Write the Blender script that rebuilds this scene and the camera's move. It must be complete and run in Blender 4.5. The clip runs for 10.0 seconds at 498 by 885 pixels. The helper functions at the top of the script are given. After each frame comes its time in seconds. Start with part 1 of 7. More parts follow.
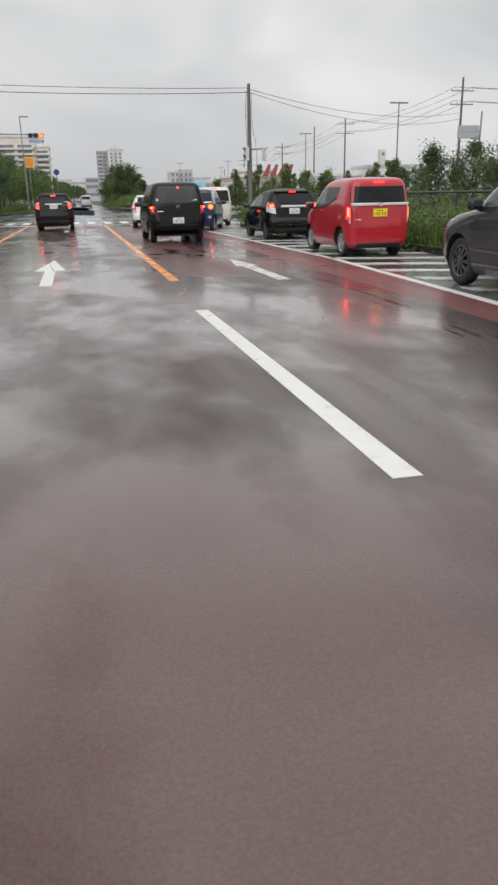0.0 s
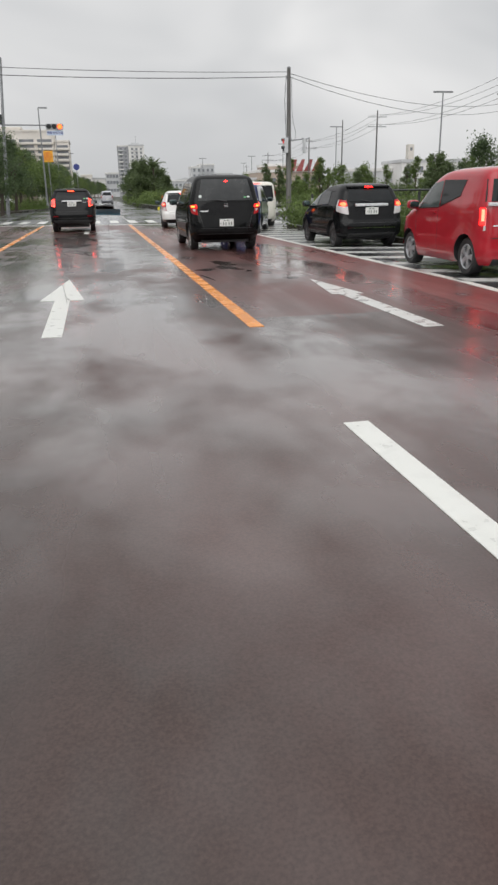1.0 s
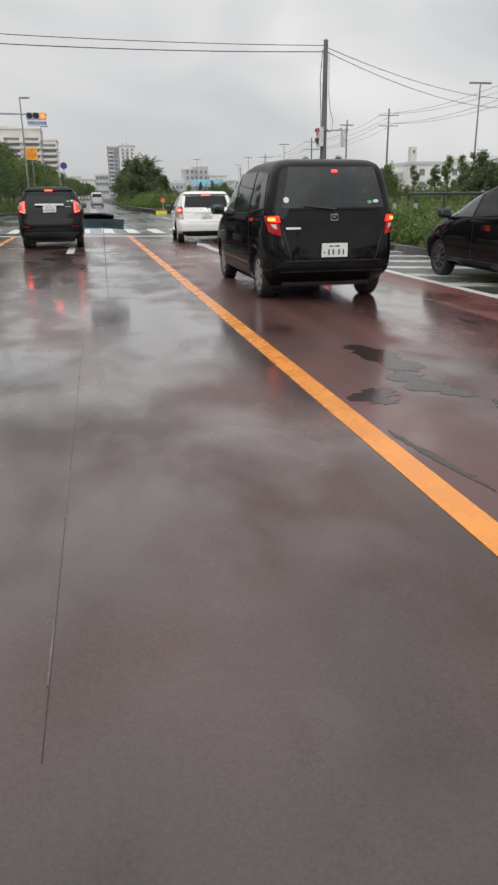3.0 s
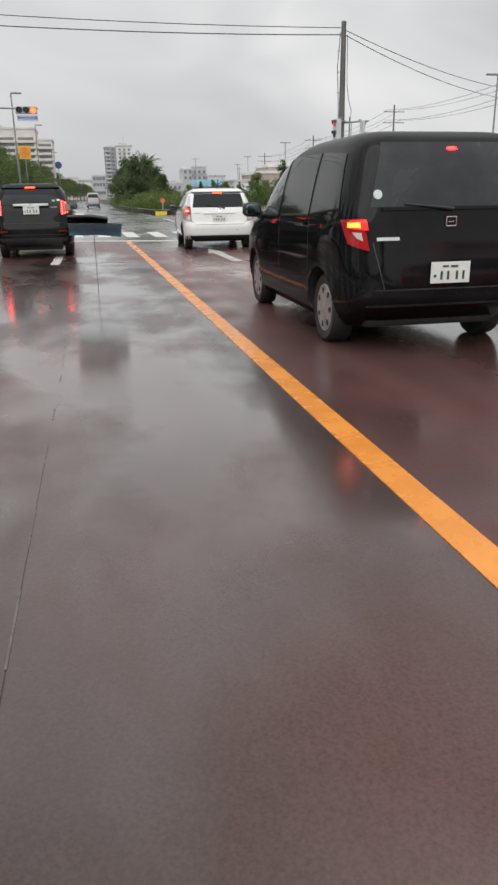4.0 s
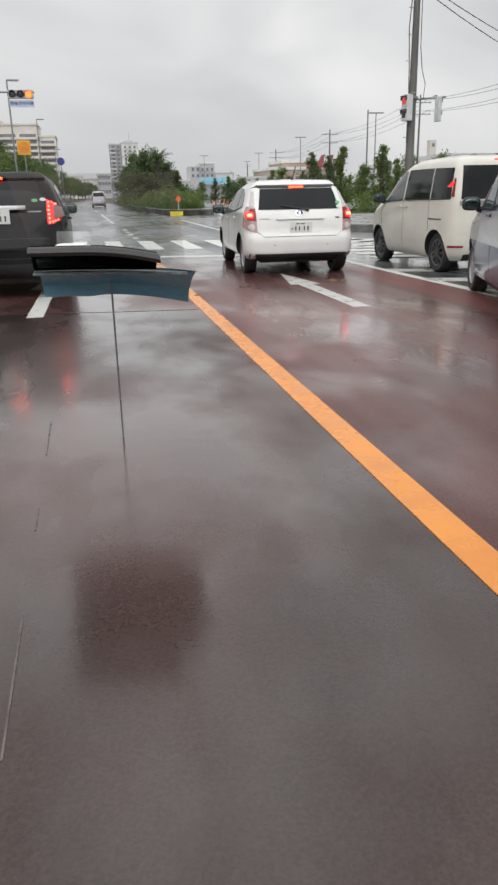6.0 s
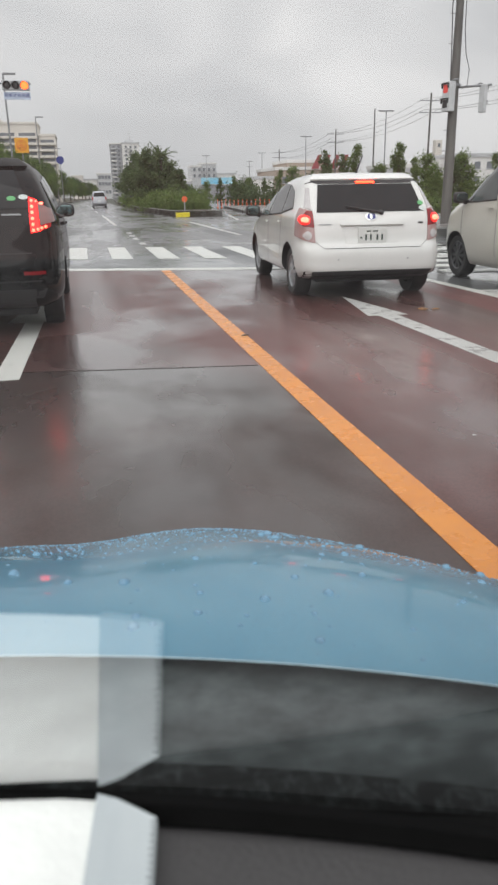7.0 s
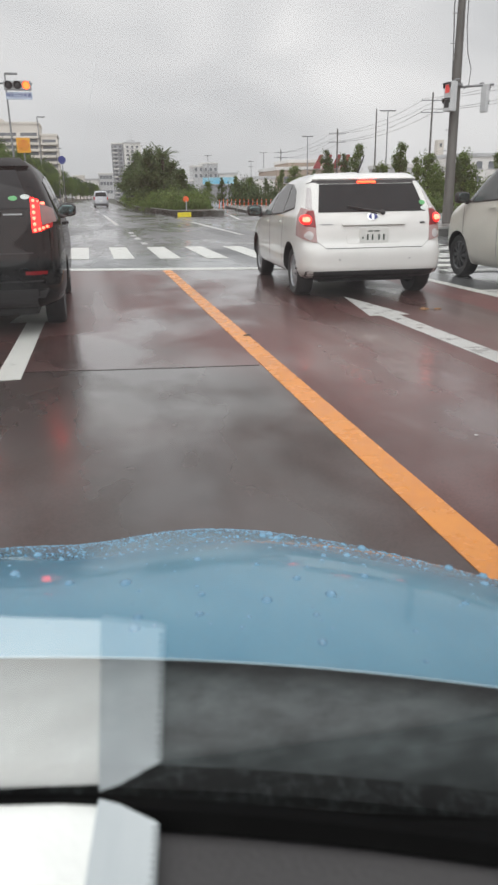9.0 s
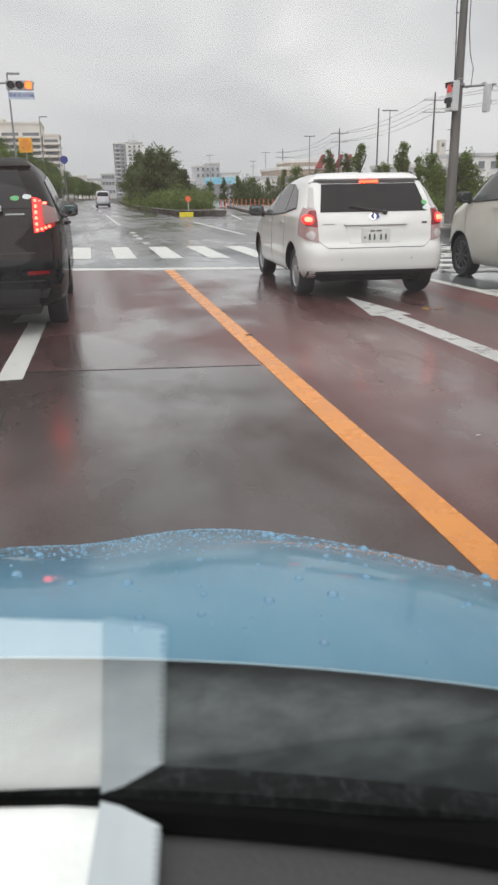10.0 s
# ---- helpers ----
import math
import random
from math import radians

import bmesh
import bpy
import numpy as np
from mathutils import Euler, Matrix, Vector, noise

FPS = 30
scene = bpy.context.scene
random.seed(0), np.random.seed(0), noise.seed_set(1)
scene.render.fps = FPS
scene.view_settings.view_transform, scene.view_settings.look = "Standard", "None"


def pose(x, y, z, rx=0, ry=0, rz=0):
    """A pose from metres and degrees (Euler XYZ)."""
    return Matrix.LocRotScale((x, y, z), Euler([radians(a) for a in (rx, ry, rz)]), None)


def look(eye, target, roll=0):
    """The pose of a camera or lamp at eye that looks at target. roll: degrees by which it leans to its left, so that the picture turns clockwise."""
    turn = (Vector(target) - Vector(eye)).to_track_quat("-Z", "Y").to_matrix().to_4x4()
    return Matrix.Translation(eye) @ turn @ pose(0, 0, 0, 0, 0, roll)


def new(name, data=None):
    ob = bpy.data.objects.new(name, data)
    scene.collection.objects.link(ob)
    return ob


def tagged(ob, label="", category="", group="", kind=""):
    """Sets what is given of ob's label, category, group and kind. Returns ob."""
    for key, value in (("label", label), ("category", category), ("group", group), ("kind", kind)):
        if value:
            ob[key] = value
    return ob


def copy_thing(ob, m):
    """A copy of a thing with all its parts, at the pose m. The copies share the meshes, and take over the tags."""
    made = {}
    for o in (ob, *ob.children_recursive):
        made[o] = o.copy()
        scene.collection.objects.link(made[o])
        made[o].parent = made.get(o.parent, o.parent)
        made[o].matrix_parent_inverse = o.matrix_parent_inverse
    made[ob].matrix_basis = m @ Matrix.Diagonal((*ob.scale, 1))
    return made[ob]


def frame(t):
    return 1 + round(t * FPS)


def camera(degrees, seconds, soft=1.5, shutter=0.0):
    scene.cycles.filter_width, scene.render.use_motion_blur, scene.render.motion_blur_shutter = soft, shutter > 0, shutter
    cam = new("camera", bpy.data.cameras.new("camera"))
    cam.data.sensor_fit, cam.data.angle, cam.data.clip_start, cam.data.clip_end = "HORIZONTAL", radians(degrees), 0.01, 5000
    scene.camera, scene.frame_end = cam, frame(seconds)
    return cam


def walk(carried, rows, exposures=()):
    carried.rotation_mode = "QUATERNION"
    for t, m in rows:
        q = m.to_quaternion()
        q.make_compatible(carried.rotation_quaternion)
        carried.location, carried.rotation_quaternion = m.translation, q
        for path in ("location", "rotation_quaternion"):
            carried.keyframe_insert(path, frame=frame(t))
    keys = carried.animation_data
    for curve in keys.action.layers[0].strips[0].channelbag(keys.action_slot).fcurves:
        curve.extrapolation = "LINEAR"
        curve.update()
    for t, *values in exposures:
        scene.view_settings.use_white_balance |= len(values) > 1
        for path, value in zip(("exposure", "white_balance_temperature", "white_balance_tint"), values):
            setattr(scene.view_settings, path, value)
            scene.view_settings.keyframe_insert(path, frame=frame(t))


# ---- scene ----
cam = camera(38.0, 10.0, soft=2.6)
cam.data.dof.use_dof, cam.data.dof.focus_distance, cam.data.dof.aperture_fstop = True, 14.0, 32.0    # a phone lens set to the distance
PATH = [
    (0, (-0.131, -3.803, 1.327), (0.283, -1.956, 0.681), -1.1),
    (0.5, (-0.139, -1.362, 1.333), (0.252, 0.488, 0.68), -0.9),
    (1, (-0.171, 1.054, 1.34), (0.196, 2.907, 0.686), -1.0),
    (1.5, (-0.225, 3.412, 1.356), (0.142, 5.267, 0.703), -0.6),
    (2, (-0.154, 5.655, 1.369), (0.213, 7.507, 0.709), -0.8),
    (2.5, (-0.173, 7.980, 1.350), (0.221, 9.830, 0.700), -0.4),
    (4, (0.049, 13.466, 1.267), (0.451, 15.315, 0.62), -0.8),
    (4.5, (0.089, 15.283, 1.248), (0.488, 17.132, 0.598), -1.1),
    (5, (0.096, 16.973, 1.247), (0.488, 18.824, 0.597), -1.1),
    (5.5, (0.105, 18.396, 1.257), (0.491, 20.247, 0.605), -1.2),
    (7, (0.118, 23.5470, 1.216), (0.506, 25.3990, 0.566), -1.0),
    (7.5, (0.118, 23.5475, 1.216), (0.505, 25.3995, 0.566), -1.0),
    (8, (0.118, 23.5480, 1.216), (0.504, 25.4000, 0.566), -1.0),
    (8.5, (0.118, 23.5485, 1.216), (0.504, 25.4005, 0.566), -1.0),
    (9, (0.118, 23.5490, 1.216), (0.502, 25.4010, 0.566), -1.0),
    (9.5, (0.118, 23.5495, 1.216), (0.5, 25.4015, 0.566), -1.0),
    (10, (0.118, 23.5500, 1.216), (0.497, 25.4020, 0.566), -1.0),
]
walk(cam, [(t, look(eye, target, roll)) for t, eye, target, roll in PATH], [(0.0, 0.0), (5.5, 0.0), (7.0, 0.19), (7.5, 0.10), (8.0, 0.16), (8.5, 0.22), (10.0, 0.25)])

# ---- light ----
world = bpy.data.worlds.new("overcast")
scene.world = world
world.use_nodes = True
wn, wl = world.node_tree.nodes, world.node_tree.links
wn.clear()
w_out = wn.new("ShaderNodeOutputWorld")
w_bg = wn.new("ShaderNodeBackground")
w_sky = wn.new("ShaderNodeTexSky")
w_sky.sky_type = "NISHITA"
w_sky.sun_disc = False
w_sky.sun_elevation, w_sky.sun_rotation = radians(42), radians(203)
w_hs = wn.new("ShaderNodeHueSaturation")
w_hs.inputs["Saturation"].default_value = 0.0
w_hs.inputs["Value"].default_value = 0.03
w_tc = wn.new("ShaderNodeTexCoord")
w_map = wn.new("ShaderNodeMapping")
w_map.inputs["Scale"].default_value = (1.0, 1.0, 2.6)
w_noise = wn.new("ShaderNodeTexNoise")
w_noise.inputs["Scale"].default_value = 2.3
w_noise.inputs["Detail"].default_value = 3.0
w_noise.inputs["Roughness"].default_value = 0.45
w_noise.inputs["Distortion"].default_value = 0.5
w_ramp = wn.new("ShaderNodeValToRGB")
w_ramp.color_ramp.elements[0].position, w_ramp.color_ramp.elements[0].color = 0.33, (0.395, 0.407, 0.422, 1)
w_ramp.color_ramp.elements[1].position, w_ramp.color_ramp.elements[1].color = 0.69, (0.715, 0.71, 0.706, 1)
w_sep = wn.new("ShaderNodeSeparateXYZ")
w_h = wn.new("ShaderNodeFloatCurve")
for at_z, level in ((0.30, 0.44), (0.65, 0.66)):
    w_h.mapping.curves[0].points.new(at_z, level)
w_h.mapping.curves[0].points[0].location = (0.0, 0.335)
w_h.mapping.curves[0].points[3].location = (1.0, 0.88)
w_h.mapping.update()
w_gain = wn.new("ShaderNodeMath")
w_gain.operation = "MULTIPLY"
w_gain.inputs[1].default_value = 2.5
w_mul = wn.new("ShaderNodeMix")
w_mul.data_type, w_mul.blend_type = "RGBA", "MULTIPLY"
w_mul.inputs[0].default_value = 1.0
w_add = wn.new("ShaderNodeMix")
w_add.data_type, w_add.blend_type = "RGBA", "ADD"
w_add.inputs[0].default_value = 1.0
wl.new(w_tc.outputs["Generated"], w_map.inputs["Vector"])
wl.new(w_map.outputs["Vector"], w_noise.inputs["Vector"])
wl.new(w_noise.outputs["Fac"], w_ramp.inputs["Fac"])
wl.new(w_tc.outputs["Generated"], w_sep.inputs["Vector"])
wl.new(w_sep.outputs["Z"], w_h.inputs["Value"])
wl.new(w_h.outputs["Value"], w_gain.inputs[0])
wl.new(w_ramp.outputs["Color"], w_mul.inputs[6])
wl.new(w_gain.outputs["Value"], w_mul.inputs[7])
wl.new(w_sky.outputs["Color"], w_hs.inputs["Color"])
wl.new(w_mul.outputs[2], w_add.inputs[6])
wl.new(w_hs.outputs["Color"], w_add.inputs[7])
wl.new(w_add.outputs[2], w_bg.inputs["Color"])
w_bg.inputs["Strength"].default_value = 1.0
wl.new(w_bg.outputs["Background"], w_out.inputs["Surface"])

sun = new("sun", bpy.data.lights.new("sun", "SUN"))
sun.data.energy, sun.data.angle, sun.data.color = 1.3, radians(70), (1.0, 0.985, 0.96)
sun.matrix_world = look((0, 0, 60), (26, 62, 0))


# ---- materials ----
def material(name, base, rough=0.5, metal=0.0, spots=None, scale=4.0, stretch=(1, 1, 1), bump=0.0, bump_scale=60.0,
             rough2=None, coat=0.0, emit=None, strength=0.0, island=0.0, lo=0.35, hi=0.65):
    """A principled surface; spots is a second colour laid over in patches of about 1 / scale metres."""
    m = bpy.data.materials.new(name)
    m.use_nodes = True
    n, l = m.node_tree.nodes, m.node_tree.links
    b = n["Principled BSDF"]
    b.inputs["Base Color"].default_value = (*base, 1)
    b.inputs["Roughness"].default_value = rough
    b.inputs["Metallic"].default_value = metal
    b.inputs["Coat Weight"].default_value = coat
    b.inputs["Coat Roughness"].default_value = 0.04
    b.inputs["Specular IOR Level"].default_value = 0.12 if coat > 0.5 else 0.35 if coat > 0 else 0.5
    if emit:
        b.inputs["Emission Color"].default_value = (*emit, 1)
        b.inputs["Emission Strength"].default_value = strength
    tc = n.new("ShaderNodeTexCoord")
    mp = n.new("ShaderNodeMapping")
    mp.inputs["Scale"].default_value = stretch
    l.new(tc.outputs["Object"], mp.inputs["Vector"])
    if spots or rough2 is not None:
        big = n.new("ShaderNodeTexNoise")
        big.inputs["Scale"].default_value = scale
        big.inputs["Detail"].default_value = 5.0
        big.inputs["Roughness"].default_value = 0.62
        l.new(mp.outputs["Vector"], big.inputs["Vector"])
        ramp = n.new("ShaderNodeMapRange")
        ramp.inputs["From Min"].default_value, ramp.inputs["From Max"].default_value = lo, hi
        l.new(big.outputs["Fac"], ramp.inputs["Value"])
        if spots:
            mix = n.new("ShaderNodeMix")
            mix.data_type = "RGBA"
            mix.inputs[6].default_value, mix.inputs[7].default_value = (*base, 1), (*spots, 1)
            l.new(ramp.outputs["Result"], mix.inputs[0])
            col = mix.outputs[2]
            if island:
                geo = n.new("ShaderNodeNewGeometry")
                hs = n.new("ShaderNodeHueSaturation")
                mr = n.new("ShaderNodeMapRange")
                mr.inputs["To Min"].default_value, mr.inputs["To Max"].default_value = 1 - island, 1 + island
                l.new(geo.outputs["Random Per Island"], mr.inputs["Value"])
                l.new(mr.outputs["Result"], hs.inputs["Value"])
                l.new(col, hs.inputs["Color"])
                col = hs.outputs["Color"]
            l.new(col, b.inputs["Base Color"])
        if rough2 is not None:
            rr = n.new("ShaderNodeMapRange")
            rr.inputs["To Min"].default_value, rr.inputs["To Max"].default_value = rough, rough2
            l.new(ramp.outputs["Result"], rr.inputs["Value"])
            l.new(rr.outputs["Result"], b.inputs["Roughness"])
    if bump:
        fine = n.new("ShaderNodeTexNoise")
        fine.inputs["Scale"].default_value = bump_scale
        fine.inputs["Detail"].default_value = 3.0
        l.new(mp.outputs["Vector"], fine.inputs["Vector"])
        bp = n.new("ShaderNodeBump")
        bp.inputs["Strength"].default_value = bump
        bp.inputs["Distance"].default_value = 0.02
        l.new(fine.outputs["Fac"], bp.inputs["Height"])
        l.new(bp.outputs["Normal"], b.inputs["Normal"])
    return m


def wet_road(name, dry, dark, worn, puddle=0.52, coarse=90.0):
    """Rain-wet asphalt: a film of water with smoother, darker pools, wheel tracks along y and fine stone grain."""
    m = bpy.data.materials.new(name)
    m.use_nodes = True
    n, l = m.node_tree.nodes, m.node_tree.links
    b = n["Principled BSDF"]
    tc = n.new("ShaderNodeTexCoord")

    def noise_at(scale, stretch, detail, rough=0.55, distort=0.0):
        mp = n.new("ShaderNodeMapping")
        mp.inputs["Scale"].default_value = stretch
        t = n.new("ShaderNodeTexNoise")
        t.inputs["Scale"].default_value, t.inputs["Detail"].default_value = scale, detail
        t.inputs["Roughness"].default_value, t.inputs["Distortion"].default_value = rough, distort
        l.new(tc.outputs["Object"], mp.inputs["Vector"])
        l.new(mp.outputs["Vector"], t.inputs["Vector"])
        return t.outputs["Fac"]

    def ranged(v, a, c, lo=0.0, hi=1.0):
        r = n.new("ShaderNodeMapRange")
        r.inputs["From Min"].default_value, r.inputs["From Max"].default_value = a, c
        r.inputs["To Min"].default_value, r.inputs["To Max"].default_value = lo, hi
        l.new(v, r.inputs["Value"])
        return r.outputs["Result"]

    def math_of(op, a, c):
        q = n.new("ShaderNodeMath")
        q.operation = op
        for i, v in enumerate((a, c)):
            if isinstance(v, float):
                q.inputs[i].default_value = v
            else:
                l.new(v, q.inputs[i])
        return q.outputs["Value"]

    wide = noise_at(0.38, (1.0, 0.42, 1.0), 3.0, 0.5, 0.25)
    ripple = noise_at(1.5, (0.9, 0.55, 1.0), 4.0, 0.55, 0.15)
    pool = ranged(math_of("ADD", math_of("MULTIPLY", wide, 0.62), math_of("MULTIPLY", ripple, 0.38)), puddle - 0.085, puddle + 0.05)
    tracks = ranged(noise_at(0.9, (1.0, 0.05, 1.0), 3.0), 0.42, 0.62)
    stain = ranged(noise_at(1.7, (1.0, 0.5, 1.0), 6.0, 0.65), 0.35, 0.7)
    grain = noise_at(coarse, (1, 1, 1), 2.0, 0.6)
    c1 = n.new("ShaderNodeMix")
    c1.data_type = "RGBA"
    c1.inputs[6].default_value, c1.inputs[7].default_value = (*dry, 1), (*dark, 1)
    l.new(math_of("MULTIPLY", math_of("ADD", stain, pool), 0.5), c1.inputs[0])
    c3 = n.new("ShaderNodeMix")
    c3.data_type = "RGBA"
    c3.inputs[7].default_value = (*worn, 1)
    l.new(ranged(noise_at(0.33, (1.0, 0.6, 1.0), 3.0), 0.42, 0.60), c3.inputs[0])
    l.new(c1.outputs[2], c3.inputs[6])
    c2 = n.new("ShaderNodeMix")
    c2.data_type, c2.blend_type = "RGBA", "MULTIPLY"
    c2.inputs[0].default_value = 0.55
    l.new(c3.outputs[2], c2.inputs[6])
    l.new(ranged(grain, 0.3, 0.7, 0.6, 1.3), c2.inputs[7])
    l.new(c2.outputs[2], b.inputs["Base Color"])
    rough = math_of("SUBTRACT", ranged(tracks, 0.0, 1.0, 0.42, 0.26), math_of("MULTIPLY", pool, 0.14))
    l.new(rough, b.inputs["Roughness"])
    b.inputs["IOR"].default_value = 1.42
    film = math_of("MAXIMUM", pool, math_of("MULTIPLY", tracks, 0.45))
    l.new(ranged(film, 0.0, 1.0, 0.08, 1.0), b.inputs["Coat Weight"])
    l.new(ranged(film, 0.0, 1.0, 0.20, 0.5), b.inputs["Specular IOR Level"])
    l.new(ranged(film, 0.0, 1.0, 0.24, 0.12), b.inputs["Coat Roughness"])
    b.inputs["Coat IOR"].default_value = 1.38
    bp = n.new("ShaderNodeBump")
    bp.inputs["Distance"].default_value = 0.006
    l.new(ranged(film, 0.0, 1.0, 0.07, 0.01), bp.inputs["Strength"])
    l.new(grain, bp.inputs["Height"])
    bp2 = n.new("ShaderNodeBump")
    bp2.inputs["Distance"].default_value, bp2.inputs["Strength"].default_value = 0.02, 0.05
    l.new(noise_at(5.0, (1.0, 0.6, 1.0), 3.0), bp2.inputs["Height"])
    l.new(bp.outputs["Normal"], bp2.inputs["Normal"])
    l.new(bp2.outputs["Normal"], b.inputs["Normal"])
    bp3 = n.new("ShaderNodeBump")
    bp3.inputs["Distance"].default_value, bp3.inputs["Strength"].default_value = 0.02, 0.045
    l.new(noise_at(11.0, (1.0, 0.8, 1.0), 4.0, 0.6), bp3.inputs["Height"])
    l.new(bp3.outputs["Normal"], b.inputs["Coat Normal"])
    return m


RED_ROAD = wet_road("wet_red_brown_asphalt", (0.070, 0.047, 0.042), (0.036, 0.028, 0.026), (0.094, 0.050, 0.044), 0.487)
RED_LANE = wet_road("wet_red_asphalt", (0.112, 0.058, 0.053), (0.052, 0.029, 0.027), (0.140, 0.058, 0.053), 0.53)
RED_STRIP = wet_road("wet_red_surfacing", (0.170, 0.062, 0.058), (0.095, 0.038, 0.036), (0.195, 0.075, 0.069), 0.60)
GREY_ROAD = wet_road("wet_grey_asphalt", (0.110, 0.113, 0.117), (0.055, 0.057, 0.060), (0.135, 0.138, 0.142), 0.50)
WHITE_LINE = material("white_road_paint", (0.66, 0.665, 0.63), 0.34, spots=(0.55, 0.55, 0.52), scale=6, rough2=0.2, lo=0.5, hi=0.8, bump=0.1, bump_scale=150)
OLD_WHITE = material("worn_white_road_paint", (0.54, 0.54, 0.52), 0.36, spots=(0.36, 0.34, 0.33), scale=5, rough2=0.18, lo=0.46, hi=0.72, bump=0.1, bump_scale=150)
ORANGE_LINE = material("orange_road_paint", (0.80, 0.30, 0.045), 0.34, spots=(0.70, 0.245, 0.035), scale=3, rough2=0.2, bump=0.1, bump_scale=150)
GROUND = material("damp_ground", (0.060, 0.062, 0.052), 0.7, spots=(0.035, 0.045, 0.025), scale=0.4, bump=0.3, bump_scale=8)
CONCRETE = material("wet_concrete", (0.24, 0.24, 0.23), 0.5, spots=(0.14, 0.14, 0.135), scale=2.5, rough2=0.3, bump=0.15, bump_scale=70)
YELLOW = material("yellow_paint", (0.80, 0.68, 0.03), 0.4, spots=(0.62, 0.5, 0.03), scale=6)
PAVING = material("wet_paving", (0.20, 0.19, 0.18), 0.4, spots=(0.12, 0.115, 0.11), scale=1.5, rough2=0.2, bump=0.15, bump_scale=40)
SOIL = material("wet_soil", (0.06, 0.045, 0.03), 0.8, spots=(0.03, 0.035, 0.018), scale=3, bump=0.4, bump_scale=20)
LEAF = material("dark_leaves", (0.115, 0.160, 0.072), 0.5, spots=(0.076, 0.115, 0.052), scale=0.8, island=0.45)
LEAF_B = material("fresh_leaves", (0.165, 0.225, 0.068), 0.5, spots=(0.115, 0.170, 0.050), scale=0.8, island=0.4)
LEAF_C = material("olive_leaves", (0.140, 0.185, 0.080), 0.5, spots=(0.095, 0.132, 0.056), scale=0.8, island=0.4)
GRASS = material("wet_grass", (0.110, 0.165, 0.040), 0.5, spots=(0.07, 0.11, 0.03), scale=0.6, island=0.4)
for leaf_mat in (LEAF, LEAF_B, LEAF_C, GRASS):       # leaves let part of the light through
    n, l = leaf_mat.node_tree.nodes, leaf_mat.node_tree.links
    b, o = n["Principled BSDF"], n["Material Output"]
    tl, mx = n.new("ShaderNodeBsdfTranslucent"), n.new("ShaderNodeMixShader")
    l.new(b.inputs["Base Color"].links[0].from_socket, tl.inputs["Color"])
    mx.inputs[0].default_value = 0.55
    l.new(b.outputs["BSDF"], mx.inputs[1])
    l.new(tl.outputs["BSDF"], mx.inputs[2])
    l.new(mx.outputs["Shader"], o.inputs["Surface"])
BARK = material("bark", (0.09, 0.07, 0.055), 0.8, spots=(0.05, 0.04, 0.03), scale=9, bump=0.4, bump_scale=30)
BLACK_PAINT = material("black_car_paint", (0.0055, 0.0058, 0.0065), 0.30, coat=0.48, spots=(0.009, 0.0094, 0.010), scale=3, rough2=0.36)
BLACK_PAINT.node_tree.nodes["Principled BSDF"].inputs["Specular IOR Level"].default_value = 0.0
GREY_PAINT = material("dark_grey_car_paint", (0.040, 0.043, 0.048), 0.32, 0.3, coat=1.0, spots=(0.05, 0.053, 0.058), scale=3)
WHITE_PAINT = material("white_car_paint", (0.74, 0.74, 0.72), 0.28, coat=1.0, spots=(0.68, 0.68, 0.66), scale=2)
CREAM_PAINT = material("cream_car_paint", (0.68, 0.66, 0.59), 0.28, coat=1.0, spots=(0.62, 0.60, 0.54), scale=2)
RED_PAINT = material("red_car_paint", (0.42, 0.018, 0.030), 0.28, coat=1.0, spots=(0.36, 0.014, 0.024), scale=2)
BLUE_PAINT = material("deep_blue_car_paint", (0.009, 0.016, 0.085), 0.28, coat=1.0, spots=(0.007, 0.013, 0.065), scale=2)
SILVER_PAINT = material("silver_car_paint", (0.50, 0.51, 0.54), 0.30, 0.4, coat=1.0, spots=(0.45, 0.46, 0.5), scale=2)
SKY_PAINT = material("light_blue_car_paint", (0.175, 0.39, 0.52), 0.26, 0.15, coat=0.6, spots=(0.125, 0.33, 0.475), scale=9, stretch=(1, 0.6, 1), bump=0.02, bump_scale=140)
# pale blue for the sky highlight on the bonnet's rear edge
EDGE_BLUE = material("rim_highlight_blue", (0.42, 0.58, 0.66), 0.35, spots=(0.34, 0.50, 0.58), scale=20)
GLASS_DARK = material("tinted_glass", (0.010, 0.012, 0.013), 0.04, spots=(0.016, 0.018, 0.02), scale=2)
GLASS_DARK.node_tree.nodes["Principled BSDF"].inputs["Specular IOR Level"].default_value = 0.22
GLASS_MISTY = material("misted_tinted_glass", (0.030, 0.033, 0.035), 0.16, spots=(0.052, 0.055, 0.057), scale=1.6, rough2=0.3)
GLASS_MISTY.node_tree.nodes["Principled BSDF"].inputs["Specular IOR Level"].default_value = 0.25
# opaque grey; light seen through the cabin is put into the colour
GLASS_LIGHT = material("grey_door_glass", (0.075, 0.088, 0.088), 0.05, spots=(0.05, 0.06, 0.06), scale=1.2)
MIRROR_GLASS = material("mirror_glass", (0.11, 0.15, 0.15), 0.06, 1.0)
PLASTIC = material("black_plastic", (0.016, 0.016, 0.017), 0.55, spots=(0.028, 0.028, 0.03), scale=7, bump=0.15, bump_scale=250)
RUBBER = material("wet_rubber", (0.014, 0.014, 0.015), 0.5, spots=(0.03, 0.03, 0.031), scale=12, bump=0.2, bump_scale=80)
ALLOY = material("alloy", (0.55, 0.56, 0.58), 0.34, 0.7, spots=(0.38, 0.385, 0.40), scale=9)
DARK_ALLOY = material("dark_alloy", (0.16, 0.165, 0.17), 0.35, 0.8, spots=(0.1, 0.1, 0.105), scale=9)
